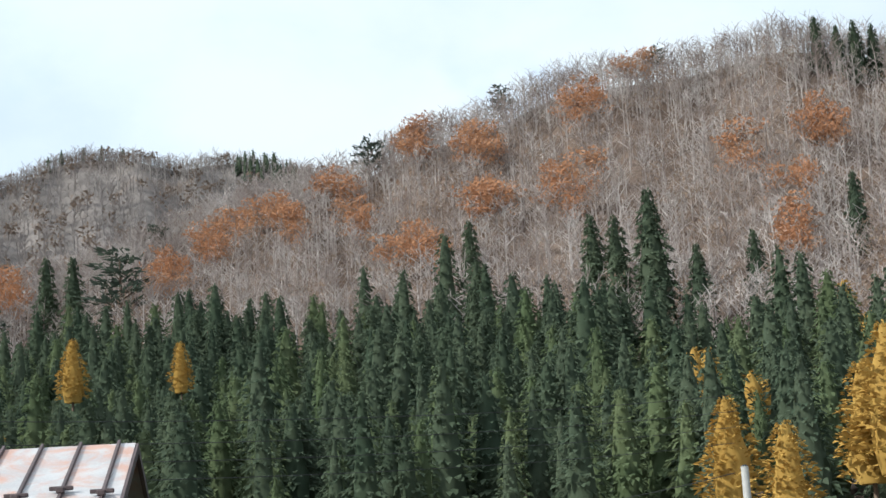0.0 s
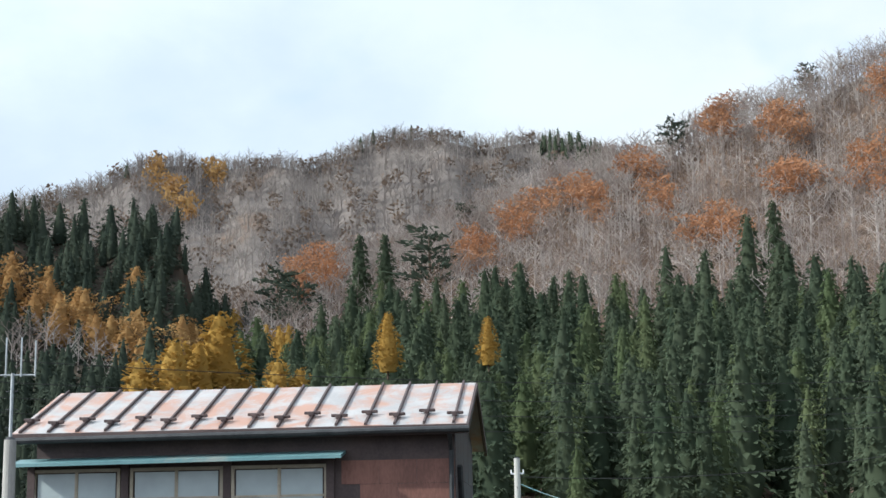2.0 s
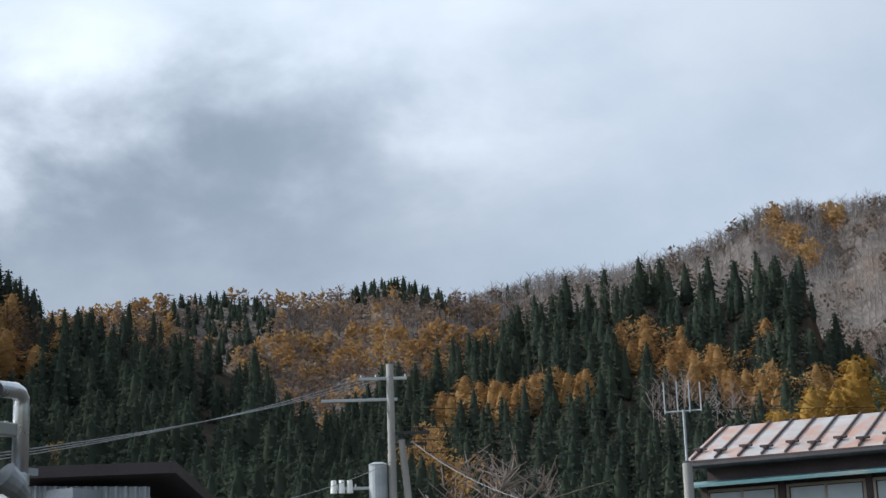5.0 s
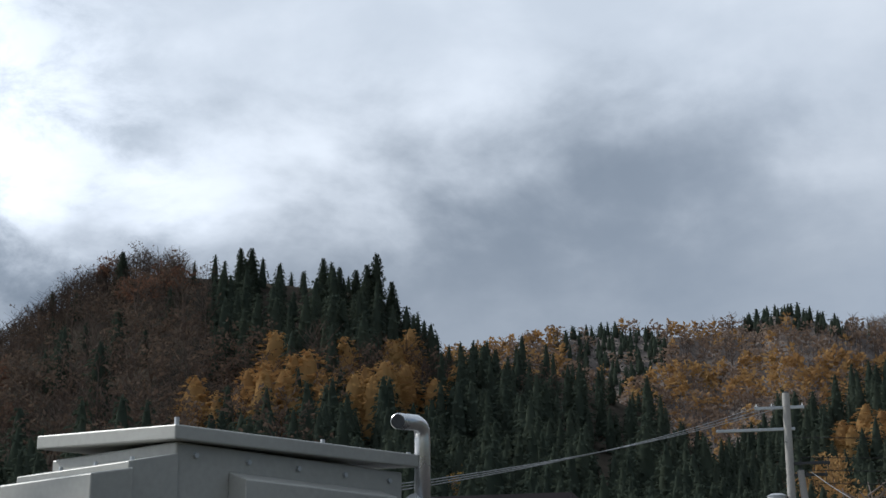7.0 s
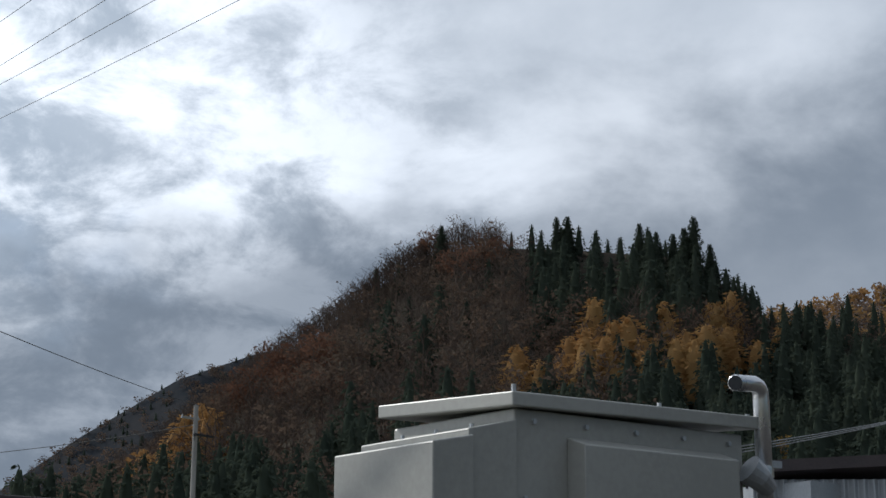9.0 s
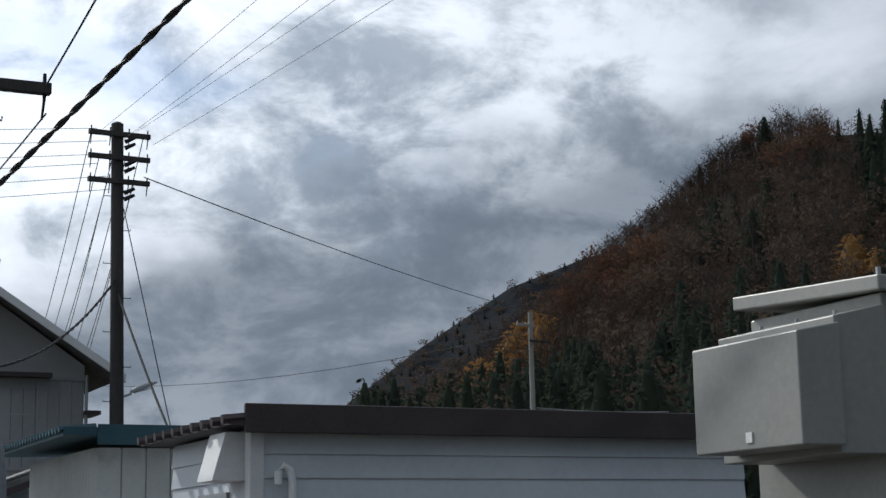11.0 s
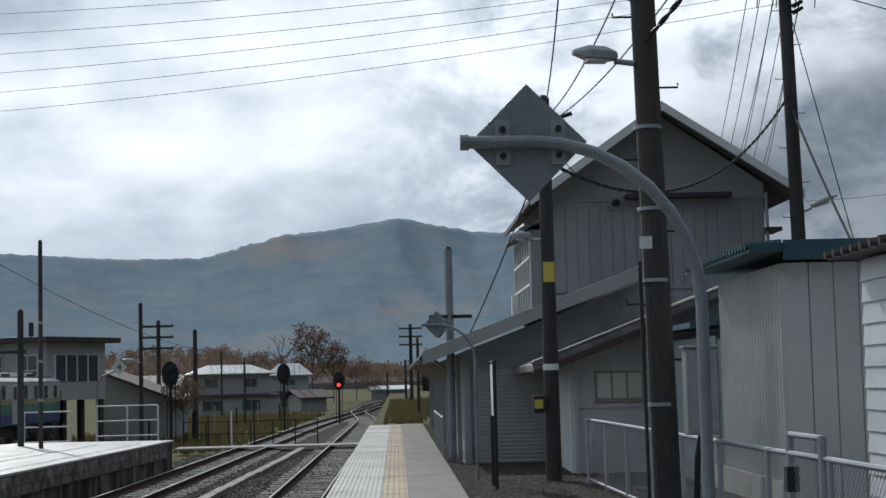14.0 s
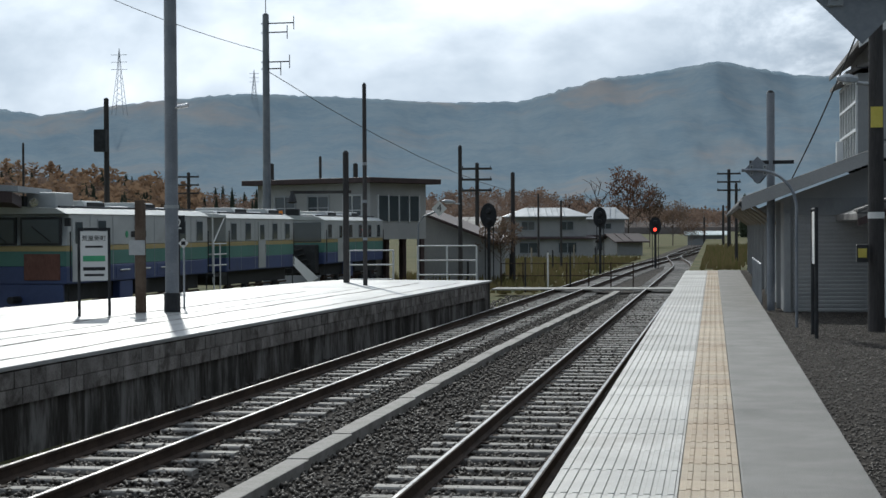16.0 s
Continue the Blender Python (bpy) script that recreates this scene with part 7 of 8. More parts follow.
pc = aim(-28.75, 80, -0.15)
root, b, tp = pole_thing("utility_pole", pc, 13.2, 0.16, 0.12, M_CPOLE, "slim grey pole in front of the shaded hill", steps=3)
crossarm(root, pc + Vector((-0.3, 0, 12.7)), 0.6, M_STEEL, (1, 0.3, 0), 3, 0.05, True, False)
crossarm(root, pc + Vector((0.5, 0, 11.9)), 0.7, M_DARK, (1, 0.3, 0), 4, 0.05, False, True)
wire(pc + Vector((0, 0, 8.6)), aim(-33.5, 78, 7.9), 0.1, 0.03, M_LWIRE, "pale cable beside the slim pole")
wire(pc + Vector((0, 0, 12.4)), aim(-11, 150, 17.5), 1.5, 0.02, M_WIRE, "thin wire against the clouds")

# ---------- island platform furniture ----------
sg = thing("station_sign", (-10.7, 27.0, 0.0), "white station name board on black posts", "sign board")
sgm = Matrix.Translation((-10.72, 27.0, 0)) @ Matrix.Rotation(radians(24), 4, "Z")
for s in (-0.24, 0.24):
    part("post", Shape().tube([sgm @ Vector((s * 1.08, 0, 0)), sgm @ Vector((s * 1.08, 0, 1.54))], 0.028, 8), M_DARK, sg)
part("top_rail", Shape().box(-0.28, 0.28, -0.025, 0.025, 1.50, 1.55, sgm), M_DARK, sg)
part("panel", Shape().box(-0.235, 0.235, -0.016, 0.016, 0.62, 1.49, sgm), M_SIGNWHITE, sg, "white panel")
text_part("letters", "荒屋新町", 0.105, M_INK, sg, sgm @ Matrix.Translation((0, -0.019, 1.36)) @ Matrix.Rotation(math.pi / 2, 4, "X"), "black station name")
part("small_line", Shape().box(-0.15, 0.15, -0.019, -0.0165, 1.20, 1.235, sgm), M_INK, sg)
part("green_band", Shape().box(-0.19, 0.19, -0.019, -0.0165, 0.96, 1.06, sgm), M_GREENINK, sg)
part("small_line", Shape().box(-0.19, 0.19, -0.019, -0.0165, 0.80, 0.86, sgm), M_INK, sg)
part("small_line", Shape().box(-0.17, 0.17, -0.019, -0.0165, 0.70, 0.74, sgm), M_INK, sg)

wp = thing("wooden_post", (-10.32, 28.24, 0.0), "weathered square wooden post with a small plate", "post")
part("post", Shape().box(-10.40, -10.24, 28.16, 28.32, 0, 2.05), M_TRUNK, wp, bevel=0.012)
part("plate", Shape().box(-10.50, -10.20, 28.13, 28.158, 1.05, 1.32), M_STEEL, wp)
sg2 = thing("small_sign", (-9.95, 29.6, 0.0), "small diamond sign on a thin post", "sign")
part("post", Shape().tube([Vector((-9.95, 29.6, 0)), Vector((-9.95, 29.6, 1.3))], 0.02, 8), M_STEEL, sg2)
part("plate", Shape().prism([(-10.05, 1.25), (-9.95, 1.15), (-9.85, 1.25), (-9.95, 1.35)], 29.57, 29.58), M_SIGNWHITE, sg2)
part("mark", Shape().box(-9.99, -9.91, 29.563, 29.569, 1.215, 1.285), M_INK, sg2)

root, b, tp = pole_thing("platform_pole", (-9.8, 28.47, 0.0), 8.2, 0.125, 0.11, M_GPOLE, "grey steel pole on the island platform with a small lamp", category="pole")
part("collar", Shape().tube([Vector((-9.8, 28.47, 0)), Vector((-9.8, 28.47, 0.35))], 0.15, 14), M_DARK, root)
part("small_lamp", Shape().tube([Vector((-9.7, 28.45, 3.75)), Vector((-9.45, 28.4, 3.78))], 0.04, 8), M_CHROME, root)
part("band", Shape().tube([Vector((-9.8, 28.47, 1.9)), Vector((-9.8, 28.47, 1.96))], 0.135, 14), M_STEEL, root)

for x, y, z, r, lab in ((-10.19, 44.48, 3.66, 0.09, "dark post with a small arm on the island platform"), (-9.16, 42.24, 5.35, 0.06, "thin black pole on the island platform")):
    root, b, tp = pole_thing("platform_post", (x, y, 0.0), z, r, r * 0.9, M_POLE, lab, category="post")
    if r > 0.08:
        part("arm", Shape().box(x - 1.6, x + 0.15, y - 0.04, y + 0.04, z - 1.15, z - 1.07), M_POLE, root)
        part("speaker", Shape().tube([Vector((x - 1.55, y, z - 1.1)), Vector((x - 1.55, y - 0.05, z - 1.4))], 0.05, 8, 0.14), M_DARK, root)
    else:
        for zz in (1.2, 2.2, 3.2):
            part("band", Shape().tube([Vector((x, y, zz)), Vector((x, y, zz + 0.08))], 0.07, 8), M_STEEL, root)


def railing(points, label, h=1.0, rails=4):
    root = thing("white_railing", points[0], label, "railing", "white railings")
    for p, q in zip(points, points[1:]):
        p, q = Vector(p), Vector(q)
        n = max(1, int((q - p).length / 0.7))
        for i in range(n + 1):
            a = p.lerp(q, i / n)
            part("rail_post", Shape().tube([a, a + Vector((0, 0, h))], 0.03, 8), M_WHITE, root)
        for j in range(rails):
            z = Vector((0, 0, h * (j + 1) / rails))
            part("rail_bar", Shape().tube([p + z, q + z], 0.022, 8), M_WHITE, root)


railing([(-9.32, 50.9, -0.9), (-7.42, 50.9, -0.9)], "white pipe railing at the platform crossing", 1.85)
railing([(-10.9, 48.0, -0.9), (-9.6, 48.3, -0.9)], "white pipe railing beside the platform ramp", 1.75)
for i in range(9):
    x = -7.2 + 0.28 * i * 3
    q = (x, 62.5 + 0.4 * i, -0.95)
    if x > -5.5:
        break
    root, b, tp = pole_thing("marker_post", q, 0.35 + 0.2 * (i % 3), 0.035, 0.03, M_SIGNWHITE if i % 2 else M_DARK, "short marker post beside the track", category="post", group="marker posts")
for i in range(7):
    a_ = 8.6 - 0.75 * i
    root, b, tp = pole_thing("marker_post", aim(a_, 66 + 7 * i, -1.05), 0.2 + 0.25 * (i % 2), 0.05, 0.045, M_SASH if i % 2 else M_DARK, "short wooden stake in the grass", category="post", group="marker posts")
low = thing("track_fence", (-6.5, 64, -1.0), "low rusty pipe fence beside the crossing", "fence")
for i in range(7):
    part("fence_post", Shape().tube([Vector((-8.6 + 0.9 * i, 66, -1.05)), Vector((-8.6 + 0.9 * i, 66, 0.1))], 0.03, 6), M_RAIL, low)
for z in (0.05, -0.45):
    part("fence_rail", Shape().tube([Vector((-8.6, 66, z)), Vector((-3.2, 66, z))], 0.022, 6), M_RAIL, low)

# line-side poles
for a_, d_, top_el, r, lab in ((8.86, 62, 2.9, 0.09, "slim dark pole with a small lamp"), (8.26, 90, 2.3, 0.13, "tall dark pole with a crossarm"), (7.0, 78, 1.95, 0.12, "stout wooden pole beside the tracks"), (5.3, 100, 0.95, 0.08, "thin dark pole beside the tracks"),
                               (6.1, 130, 1.2, 0.09, "thin dark pole beside the tracks"), (12.56, 82, 2.3, 0.15, "stout grey pole behind the control house"), (13.8, 95, 2.55, 0.1, "thin dark pole behind the control house"),
                               (15.5, 90, 2.3, 0.14, "grey pole behind the control house"), (21.2, 75, 4.55, 0.14, "dark pole carrying two boxes"), (18.4, 120, 2.0, 0.15, "tall dark pole with crossarms"), (24.0, 120, 3.0, 0.1, "thin dark pole among the larches"),
                               (-0.55, 120, 2.0, 0.15, "dark pole with crossarms beside the line"), (-0.35, 150, 0.75, 0.13, "dark pole beside the line"), (0.3, 210, 0.35, 0.14, "dark pole beside the line"), (-0.8, 74, 1.5, 0.08, "dark pole beside the station")):
    q = aim(a_, d_, -1.05)
    z_ = 1.5 + d_ * math.tan(radians(top_el))
    root, b, tp = pole_thing("line_pole", q, z_, r, r * 0.8, M_POLE, lab, steps=0, group="line-side poles")
    if "crossarm" in lab:
        for k in range(3):
            crossarm(root, (q.x, q.y - 0.2, z_ - 0.3 - 0.6 * k), 0.85, M_POLE, (1, 0, 0), 3, 0.06, False, False)
    if "boxes" in lab:
        part("pole_box", Shape().box(q.x - 0.45, q.x + 0.1, q.y - 0.4, q.y, z_ - 2.4, z_ - 1.4), M_DARK, root)
    if "lamp" in lab:
        street_lamp(root, (q.x, q.y - 0.1, z_ - 2.2), (-1, 0, 0), 0.7)
mast = aim(15.68, 72, -1.05)
root, b, tp = pole_thing("radio_mast", mast, 11.0, 0.2, 0.14, M_GPOLE, "tall grey mast with radio aerials", category="mast")
for k, (z, w_) in enumerate(((10.6, 1.3), (10.2, 1.0), (8.9, 1.1), (8.6, 0.7))):
    part("aerial", Shape().tube([mast + Vector((-0.2, 0, z + 1.05)), mast + Vector((w_, -0.1, z + 1.05))], 0.03, 6), M_DARK, root)
    part("aerial_tip", Shape().tube([mast + Vector((w_, -0.1, z + 0.75)), mast + Vector((w_, -0.1, z + 1.35))], 0.02, 6), M_DARK, root)
part("whip", Shape().tube([mast + Vector((0, 0, 12)), mast + Vector((0, 0, 13.2))], 0.02, 6), M_DARK, root)
wire(mast + Vector((0, 0, 10.4)), aim(28, 60, 13.5), 0.6, 0.014, M_WIRE, "thin dark cable from the mast")
wire(mast + Vector((0, 0, 9.6)), aim(3.5, 170, 5.0), 2.5, 0.018, M_WIRE, "thin dark cable from the mast")


def signal(az, d, z_top, lit):
    q = aim(az, d, -1.05)
    root = thing("railway_signal", q, "black railway signal showing red" if lit else "black railway signal, unlit", "signal", "railway signals")
    part("post", Shape().tube([q, Vector((q.x, q.y, z_top))], 0.07, 10), M_DARK, root)
    hd = Shape().tube([Vector((q.x, q.y - 0.10, z_top + 0.3)), Vector((q.x, q.y - 0.16, z_top + 0.3))], 0.36, 20)
    hd.v = [(x, y, z_top + 0.3 + (z - z_top - 0.3) * 1.5) for x, y, z in hd.v]
    part("backboard", hd, M_DARK, root)
    for k in range(2):
        c = Vector((q.x, q.y - 0.17, z_top + 0.08 + 0.42 * k))
        part("hood", Shape().tube([c, c - Vector((0, 0.25, 0))], 0.13, 12, 0.11), M_DARK, root)
        part("lens", Shape().tube([c - Vector((0, 0.26, 0)), c - Vector((0, 0.27, 0))], 0.10, 12), M_REDLAMP if lit and k == 0 else M_DARK, root, "glowing red lens" if lit and k == 0 else "")
    part("ladder", Shape().box(q.x - 0.2, q.x - 0.16, q.y + 0.1, q.y + 0.14, -1.0, z_top).box(q.x + 0.16, q.x + 0.2, q.y + 0.1, q.y + 0.14, -1.0, z_top), M_DARK, root)


signal(3.93, 86, 1.75, False)
signal(2.0, 97, 1.30, True)
signal(7.85, 70, 1.75, False)
d4 = aim(9.6, 60, -1.05)
root = thing("number_sign", d4, "white diamond stop sign with a black figure on a bent post", "sign")
part("post", Shape().tube([d4 + Vector((-0.8, 0, 0)), d4 + Vector((-0.8, 0, 2.7)), d4 + Vector((-0.6, 0, 3.0)), d4 + Vector((0, 0, 3.25))], 0.035, 8), M_GPOLE, root)
part("plate", Shape().prism([(d4.x - 0.29, 2.25), (d4.x, 1.96), (d4.x + 0.29, 2.25), (d4.x, 2.54)], d4.y - 0.05, d4.y - 0.03), M_SIGNWHITE, root)
text_part("figure", "4", 0.38, M_INK, root, Matrix.Translation((d4.x, d4.y - 0.053, 2.25)) @ Matrix.Rotation(math.pi / 2, 4, "X"))
n2 = aim(18.75, 40, -1.05)
root = thing("number_sign", n2, "dark plate with a white figure beside the siding", "sign")
part("post", Shape().tube([n2, n2 + Vector((0, 0, 2.6))], 0.03, 8), M_DARK, root)
part("plate", Shape().box(n2.x - 0.16, n2.x + 0.16, n2.y - 0.04, n2.y - 0.02, 1.42, 1.86), M_DARK, root)
text_part("figure", "2", 0.36, M_SIGNWHITE, root, Matrix.Translation((n2.x, n2.y - 0.043, 1.64)) @ Matrix.Rotation(math.pi / 2, 4, "X"))

# control house on stilts
ch = thing("control_house", (0, 0, -1.05), "grey control house raised on stilts with a flat dark-edged roof", "building")
part("wall", Shape().box(-6.7, 0, 0, 3.9, 2.1, 4.55), M_STUCCO, ch)
part("roof", Shape().box(-7.2, 0.5, -0.55, 4.4, 4.55, 4.78), M_DARKBROWN, ch, bevel=0.02)
part("lower_wall", Shape().box(-6.7, -2.4, 0.6, 3.8, 0, 2.1), M_BOARD, ch)
for x in (-2.2, -1.2, -0.15):
    for y in (0.15, 3.7):
        part("stilt", Shape().box(x - 0.12, x + 0.12, y - 0.12, y + 0.12, 0, 2.1), M_DARKBROWN, ch)
window(ch, -5.6, -4.4, 0, 3.0, 4.0, 2, 2, M_STEEL, M_PANE, 0.06)
window(ch, -3.6, -2.4, 0, 3.0, 4.0, 2, 2, M_STEEL, M_PANE, 0.06)
window(ch, -1.5, -0.5, 0, 2.75, 4.0, 2, 2, M_WHITE, M_PANE, 0.06)
for i in range(4):
    part("side_window", Shape().box(0.0, 0.03, 0.535 + 0.72 * i, 1.185 + 0.72 * i, 2.9, 4.0), M_PANE, ch)
for i in range(5):
    part("side_mullion", Shape().box(0.0, 0.06, 0.5 + 0.72 * i - 0.03, 0.5 + 0.72 * i + 0.03, 2.85, 4.05), M_WHITE, ch)
for o in ch.children_recursive:
    if o.parent is ch:
        o.matrix_parent_inverse = Matrix()
ch.location, ch.rotation_euler = aim(12.05, 70, -1.05), (0, 0, radians(-28))
an = thing("annex_shed", (0, 0, 0), "grey annex shed with a sloping roof beside the control house", "shed")
part("wall", Shape().prism([(-1.5, 0), (1.8, 0), (1.8, 2.0), (-1.5, 3.3)], 0, 6), M_BOARD, an)
part("roof", Shape().prism([(-1.6, 3.3), (2.3, 1.8), (2.3, 1.93), (-1.6, 3.45)], -0.4, 6.4), M_DARKBROWN, an)
for o in an.children:
    o.matrix_parent_inverse = Matrix()
an.location = aim(9.2, 76, -1.05)

def hip_roof(w, d, z, rise, over, ridge):
    """A hipped roof over a w by d block, its eaves at z."""
    a, b = w / 2 + over, d / 2 + over
    return Shape().add([(-a, -b, z), (a, -b, z), (a, b, z), (-a, b, z), (-a, -b, z + 0.1), (a, -b, z + 0.1), (a, b, z + 0.1), (-a, b, z + 0.1), (-ridge / 2, 0, z + 0.1 + rise), (ridge / 2, 0, z + 0.1 + rise)],
                       [(3, 2, 1, 0), (0, 1, 5, 4), (1, 2, 6, 5), (2, 3, 7, 6), (3, 0, 4, 7), (4, 5, 9, 8), (6, 7, 8, 9), (5, 6, 9), (7, 4, 8)])


def farmhouse(at, yaw, w, d, h1, h2, rise, label):
    """A two-storey house with a hipped metal roof and a skirt roof over the ground floor."""
    root = thing("village_house", (0, 0, at[2]), label, "house", "village houses")
    part("wall", Shape().box(-w / 2 - 0.5, w / 2 + 0.5, -d / 2 - 0.6, d / 2, 0, h1), M_STUCCO, root)
    part("upper_wall", Shape().box(-w / 2, w / 2, -d / 2, d / 2, h1, h2), M_STUCCO, root)
    part("skirt_roof", hip_roof(w + 1.0, d + 1.2, h1 - 0.05, 0.45, 0.35, w - 0.5), M_DARKBROWN, root, "dark skirt roof")
    roof = part("roof", hip_roof(w, d, h2, rise, 0.45, w * 0.55), M_SNOWROOF, root, "pale shining metal roof")
    for i in range(int(w / 0.5)):
        u = -w / 2 + 0.5 * (i + 0.5)
        if abs(u) < w * 0.27:
            part("roof_seam", Shape().add([(u - 0.03, -d / 2 - 0.4, h2 + 0.12), (u + 0.03, -d / 2 - 0.4, h2 + 0.12), (u + 0.03, -0.1, h2 + 0.11 + rise), (u - 0.03, -0.1, h2 + 0.11 + rise), (u, -d / 2 - 0.4, h2 + 0.17), (u, -0.1, h2 + 0.16 + rise)],
                                          [(0, 4, 5, 3), (4, 1, 2, 5), (0, 1, 4), (3, 5, 2)]), M_SNOWROOF, roof)
    n = max(1, int(w / 2.4))
    for i in range(n):
        u = -w / 2 + w * (i + 0.5) / n
        window(root, u - 0.55, u + 0.55, -d / 2, h1 + 0.75, h2 - 0.35, 2, 1, M_STEEL, M_PANE, 0.05)
        window(root, u - 0.75, u + 0.75, -d / 2 - 0.6, 0.45, h1 - 0.35, 2, 1, M_STEEL, M_PANE, 0.05)
    for o in root.children_recursive:
        if o.parent is root:
            o.matrix_parent_inverse = Matrix()
    root.location, root.rotation_euler = at, (0, 0, radians(yaw))
    return root


farmhouse(aim(5.85, 140, -1.05), 10, 6.6, 4.5, 1.65, 3.45, 0.75, "two-storey house with a pale shining hipped metal roof")
farmhouse(aim(3.75, 155, -1.05), 4, 3.6, 4.0, 1.7, 3.3, 1.1, "small two-storey house with a pale hipped roof")
village_house(aim(3.15, 150, -1.05), 30, 2.6, 3, 1.3, 0.6, M_DARKBROWN, M_STUCCO, "low wing with a dark roof beside the line", False)
village_house(aim(8.3, 150, -1.05), 0, 4, 6, 2.6, 0.9, M_TILEROOF, M_BOARD, "small house with a grey roof behind the signals")
village_house(aim(0.25, 230, -1.05), 0, 5, 5, 1.5, 0.4, M_PALEBLUE, M_STUCCO, "low building with a pale blue roof beside the line", False)
village_house(aim(16.9, 92, -1.05), 20, 5, 6, 2.0, 0.8, M_SNOWROOF, M_STUCCO, "building with a bright roof behind the sidings", False)
sh_ = thing("platform_shelter", (-20, 36, -1.0), "edge of a shelter roof beyond the island platform", "shelter")
part("roof", Shape().slab((-24, 33, 3.1), (-15.9, 35.4, 2.55), (-16.6, 39, 2.55), (-24, 39, 3.1), 0.14), M_SNOWROOF, sh_)
part("fascia", Shape().slab((-24, 32.9, 2.95), (-16.0, 35.3, 2.41), (-16.3, 36.5, 2.3), (-24, 34, 2.7), 0.25), M_DARKBROWN, sh_)
part("post", Shape().box(-19.1, -18.9, 37, 37.2, -1.05, 2.6), M_DARKBROWN, sh_)


# ---------- works train on the siding ----------
def rail_car(u0, u1, top, label, cab_end=False, doors=(), dark_front=False, porch=False):
    """A works car along the siding: u runs along the track, the side that is seen faces -v."""
    root = thing("works_car", (0, 0, -1.0), label, "train car", "works train")
    b0, w = 1.22, 2.5
    rs = random.Random(int(u0 * 10))
    nose = 0.22 if cab_end else 0.0
    body = lambda z0, z1, o: Shape().add([(u0 + nose * max(0, (z - 2.0)), v, z) for z in (z0, z1) for v in (-o, w + o)] + [(u1, v, z) for z in (z0, z1) for v in (-o, w + o)],
                                         [(0, 1, 3, 2), (4, 6, 7, 5), (0, 2, 6, 4), (1, 5, 7, 3), (0, 4, 5, 1), (2, 3, 7, 6)])
    part("lower_body", body(b0, 1.66, 0), M_TRAINB, root, "blue lower body", bevel=0.03)
    part("green_stripe", body(1.664, 2.02, 0.002), M_TRAING, root)
    part("yellow_stripe", body(2.024, 2.15, 0.004), M_TRAINY, root)
    part("upper_body", body(2.154, top - 0.12, 0), M_TRAINW, root, "white upper body", bevel=0.02)
    part("roof", Shape().prism([(-0.03, top - 0.116), (w + 0.03, top - 0.116), (w - 0.25, top + 0.02), (w / 2, top + 0.07), (0.25, top + 0.02)], u0 - 0.04, u1 + 0.04, "x"), M_TRAINW, root)
    n = max(1, int((u1 - u0) / 1.25))
    for i in range(n):
        u = u0 + (u1 - u0) * (i + 0.5) / n
        if i in doors:
            part("door", Shape().box(u - 0.36, u + 0.36, -0.02, 0.0, b0 + 0.05, top - 0.22), M_TRAINW, root, "white side door", bevel=0.01)
            part("door_window", Shape().box(u - 0.2, u + 0.2, -0.03, -0.021, 2.2, top - 0.32), M_PANE, root)
            part("door_handle", Shape().tube([Vector((u + 0.28, -0.05, 1.75)), Vector((u + 0.28, -0.05, 2.05))], 0.015, 6), M_STEEL, root)
            part("door_step", Shape().box(u - 0.3, u + 0.3, -0.08, 0.2, 0.62, 0.66), M_STEEL, root, "steel step")
        elif not (cab_end and 1 < i < n - 2):
            part("window_rim", Shape().box(u - 0.27, u + 0.27, -0.012, -0.001, 2.17, top - 0.24), M_STEEL, root)
            part("side_window", Shape().box(u - 0.23, u + 0.23, -0.022, -0.013, 2.21, top - 0.28), M_PANE, root, "dark window", bevel=0.005)
        else:
            part("louvre_panel", Shape().box(u - 0.5, u + 0.5, -0.012, -0.001, 1.30, 1.60), M_TRAINB, root, "blue access flap", bevel=0.006)
            part("flap_handle", Shape().tube([Vector((u - 0.28, -0.04, 1.50)), Vector((u + 0.28, -0.04, 1.50))], 0.022, 6), M_SIGNWHITE, root, "pale grip bar")
    for i in range(1, n):
        u = u0 + (u1 - u0) * i / n
        part("panel_seam", Shape().box(u - 0.012, u + 0.012, -0.008, -0.004, b0 + 0.04, top - 0.14), M_STEEL, root)
    # running gear
    part("underframe", Shape().box(u0 + 0.2, u1 - 0.2, 0.25, w - 0.25, 0.80, b0 - 0.01), M_DARK, root)
    for c in (u0 + 1.9, u1 - 1.9):
        bogie = part("bogie_frame", Shape().prism([(-1.35, 0.42), (-1.2, 0.62), (-0.4, 0.66), (-0.25, 0.42), (0.25, 0.42), (0.4, 0.66), (1.2, 0.62), (1.35, 0.42), (1.2, 0.30), (-1.2, 0.30)], 0.12, 0.24, "x"), M_DARK, root, "dark cast bogie frame")
        bogie.data.transform(Matrix.Translation((c, 0, 0)) @ Matrix(((0, 1, 0, 0), (1, 0, 0, 0), (0, 0, 1, 0), (0, 0, 0, 1))))
        for d in (-0.85, 0.85):
            part("wheel", Shape().tube([Vector((c + d, 0.28, 0.42)), Vector((c + d, 0.40, 0.42))], 0.40, 20), M_RAIL, bogie)
            part("axle_box", Shape().box(c + d - 0.15, c + d + 0.15, 0.04, 0.13, 0.30, 0.56), M_DARK, bogie)
        part("spring", Shape().tube([Vector((c, 0.10, 0.40)), Vector((c, 0.10, 0.80))], 0.11, 10), M_DARK, bogie)
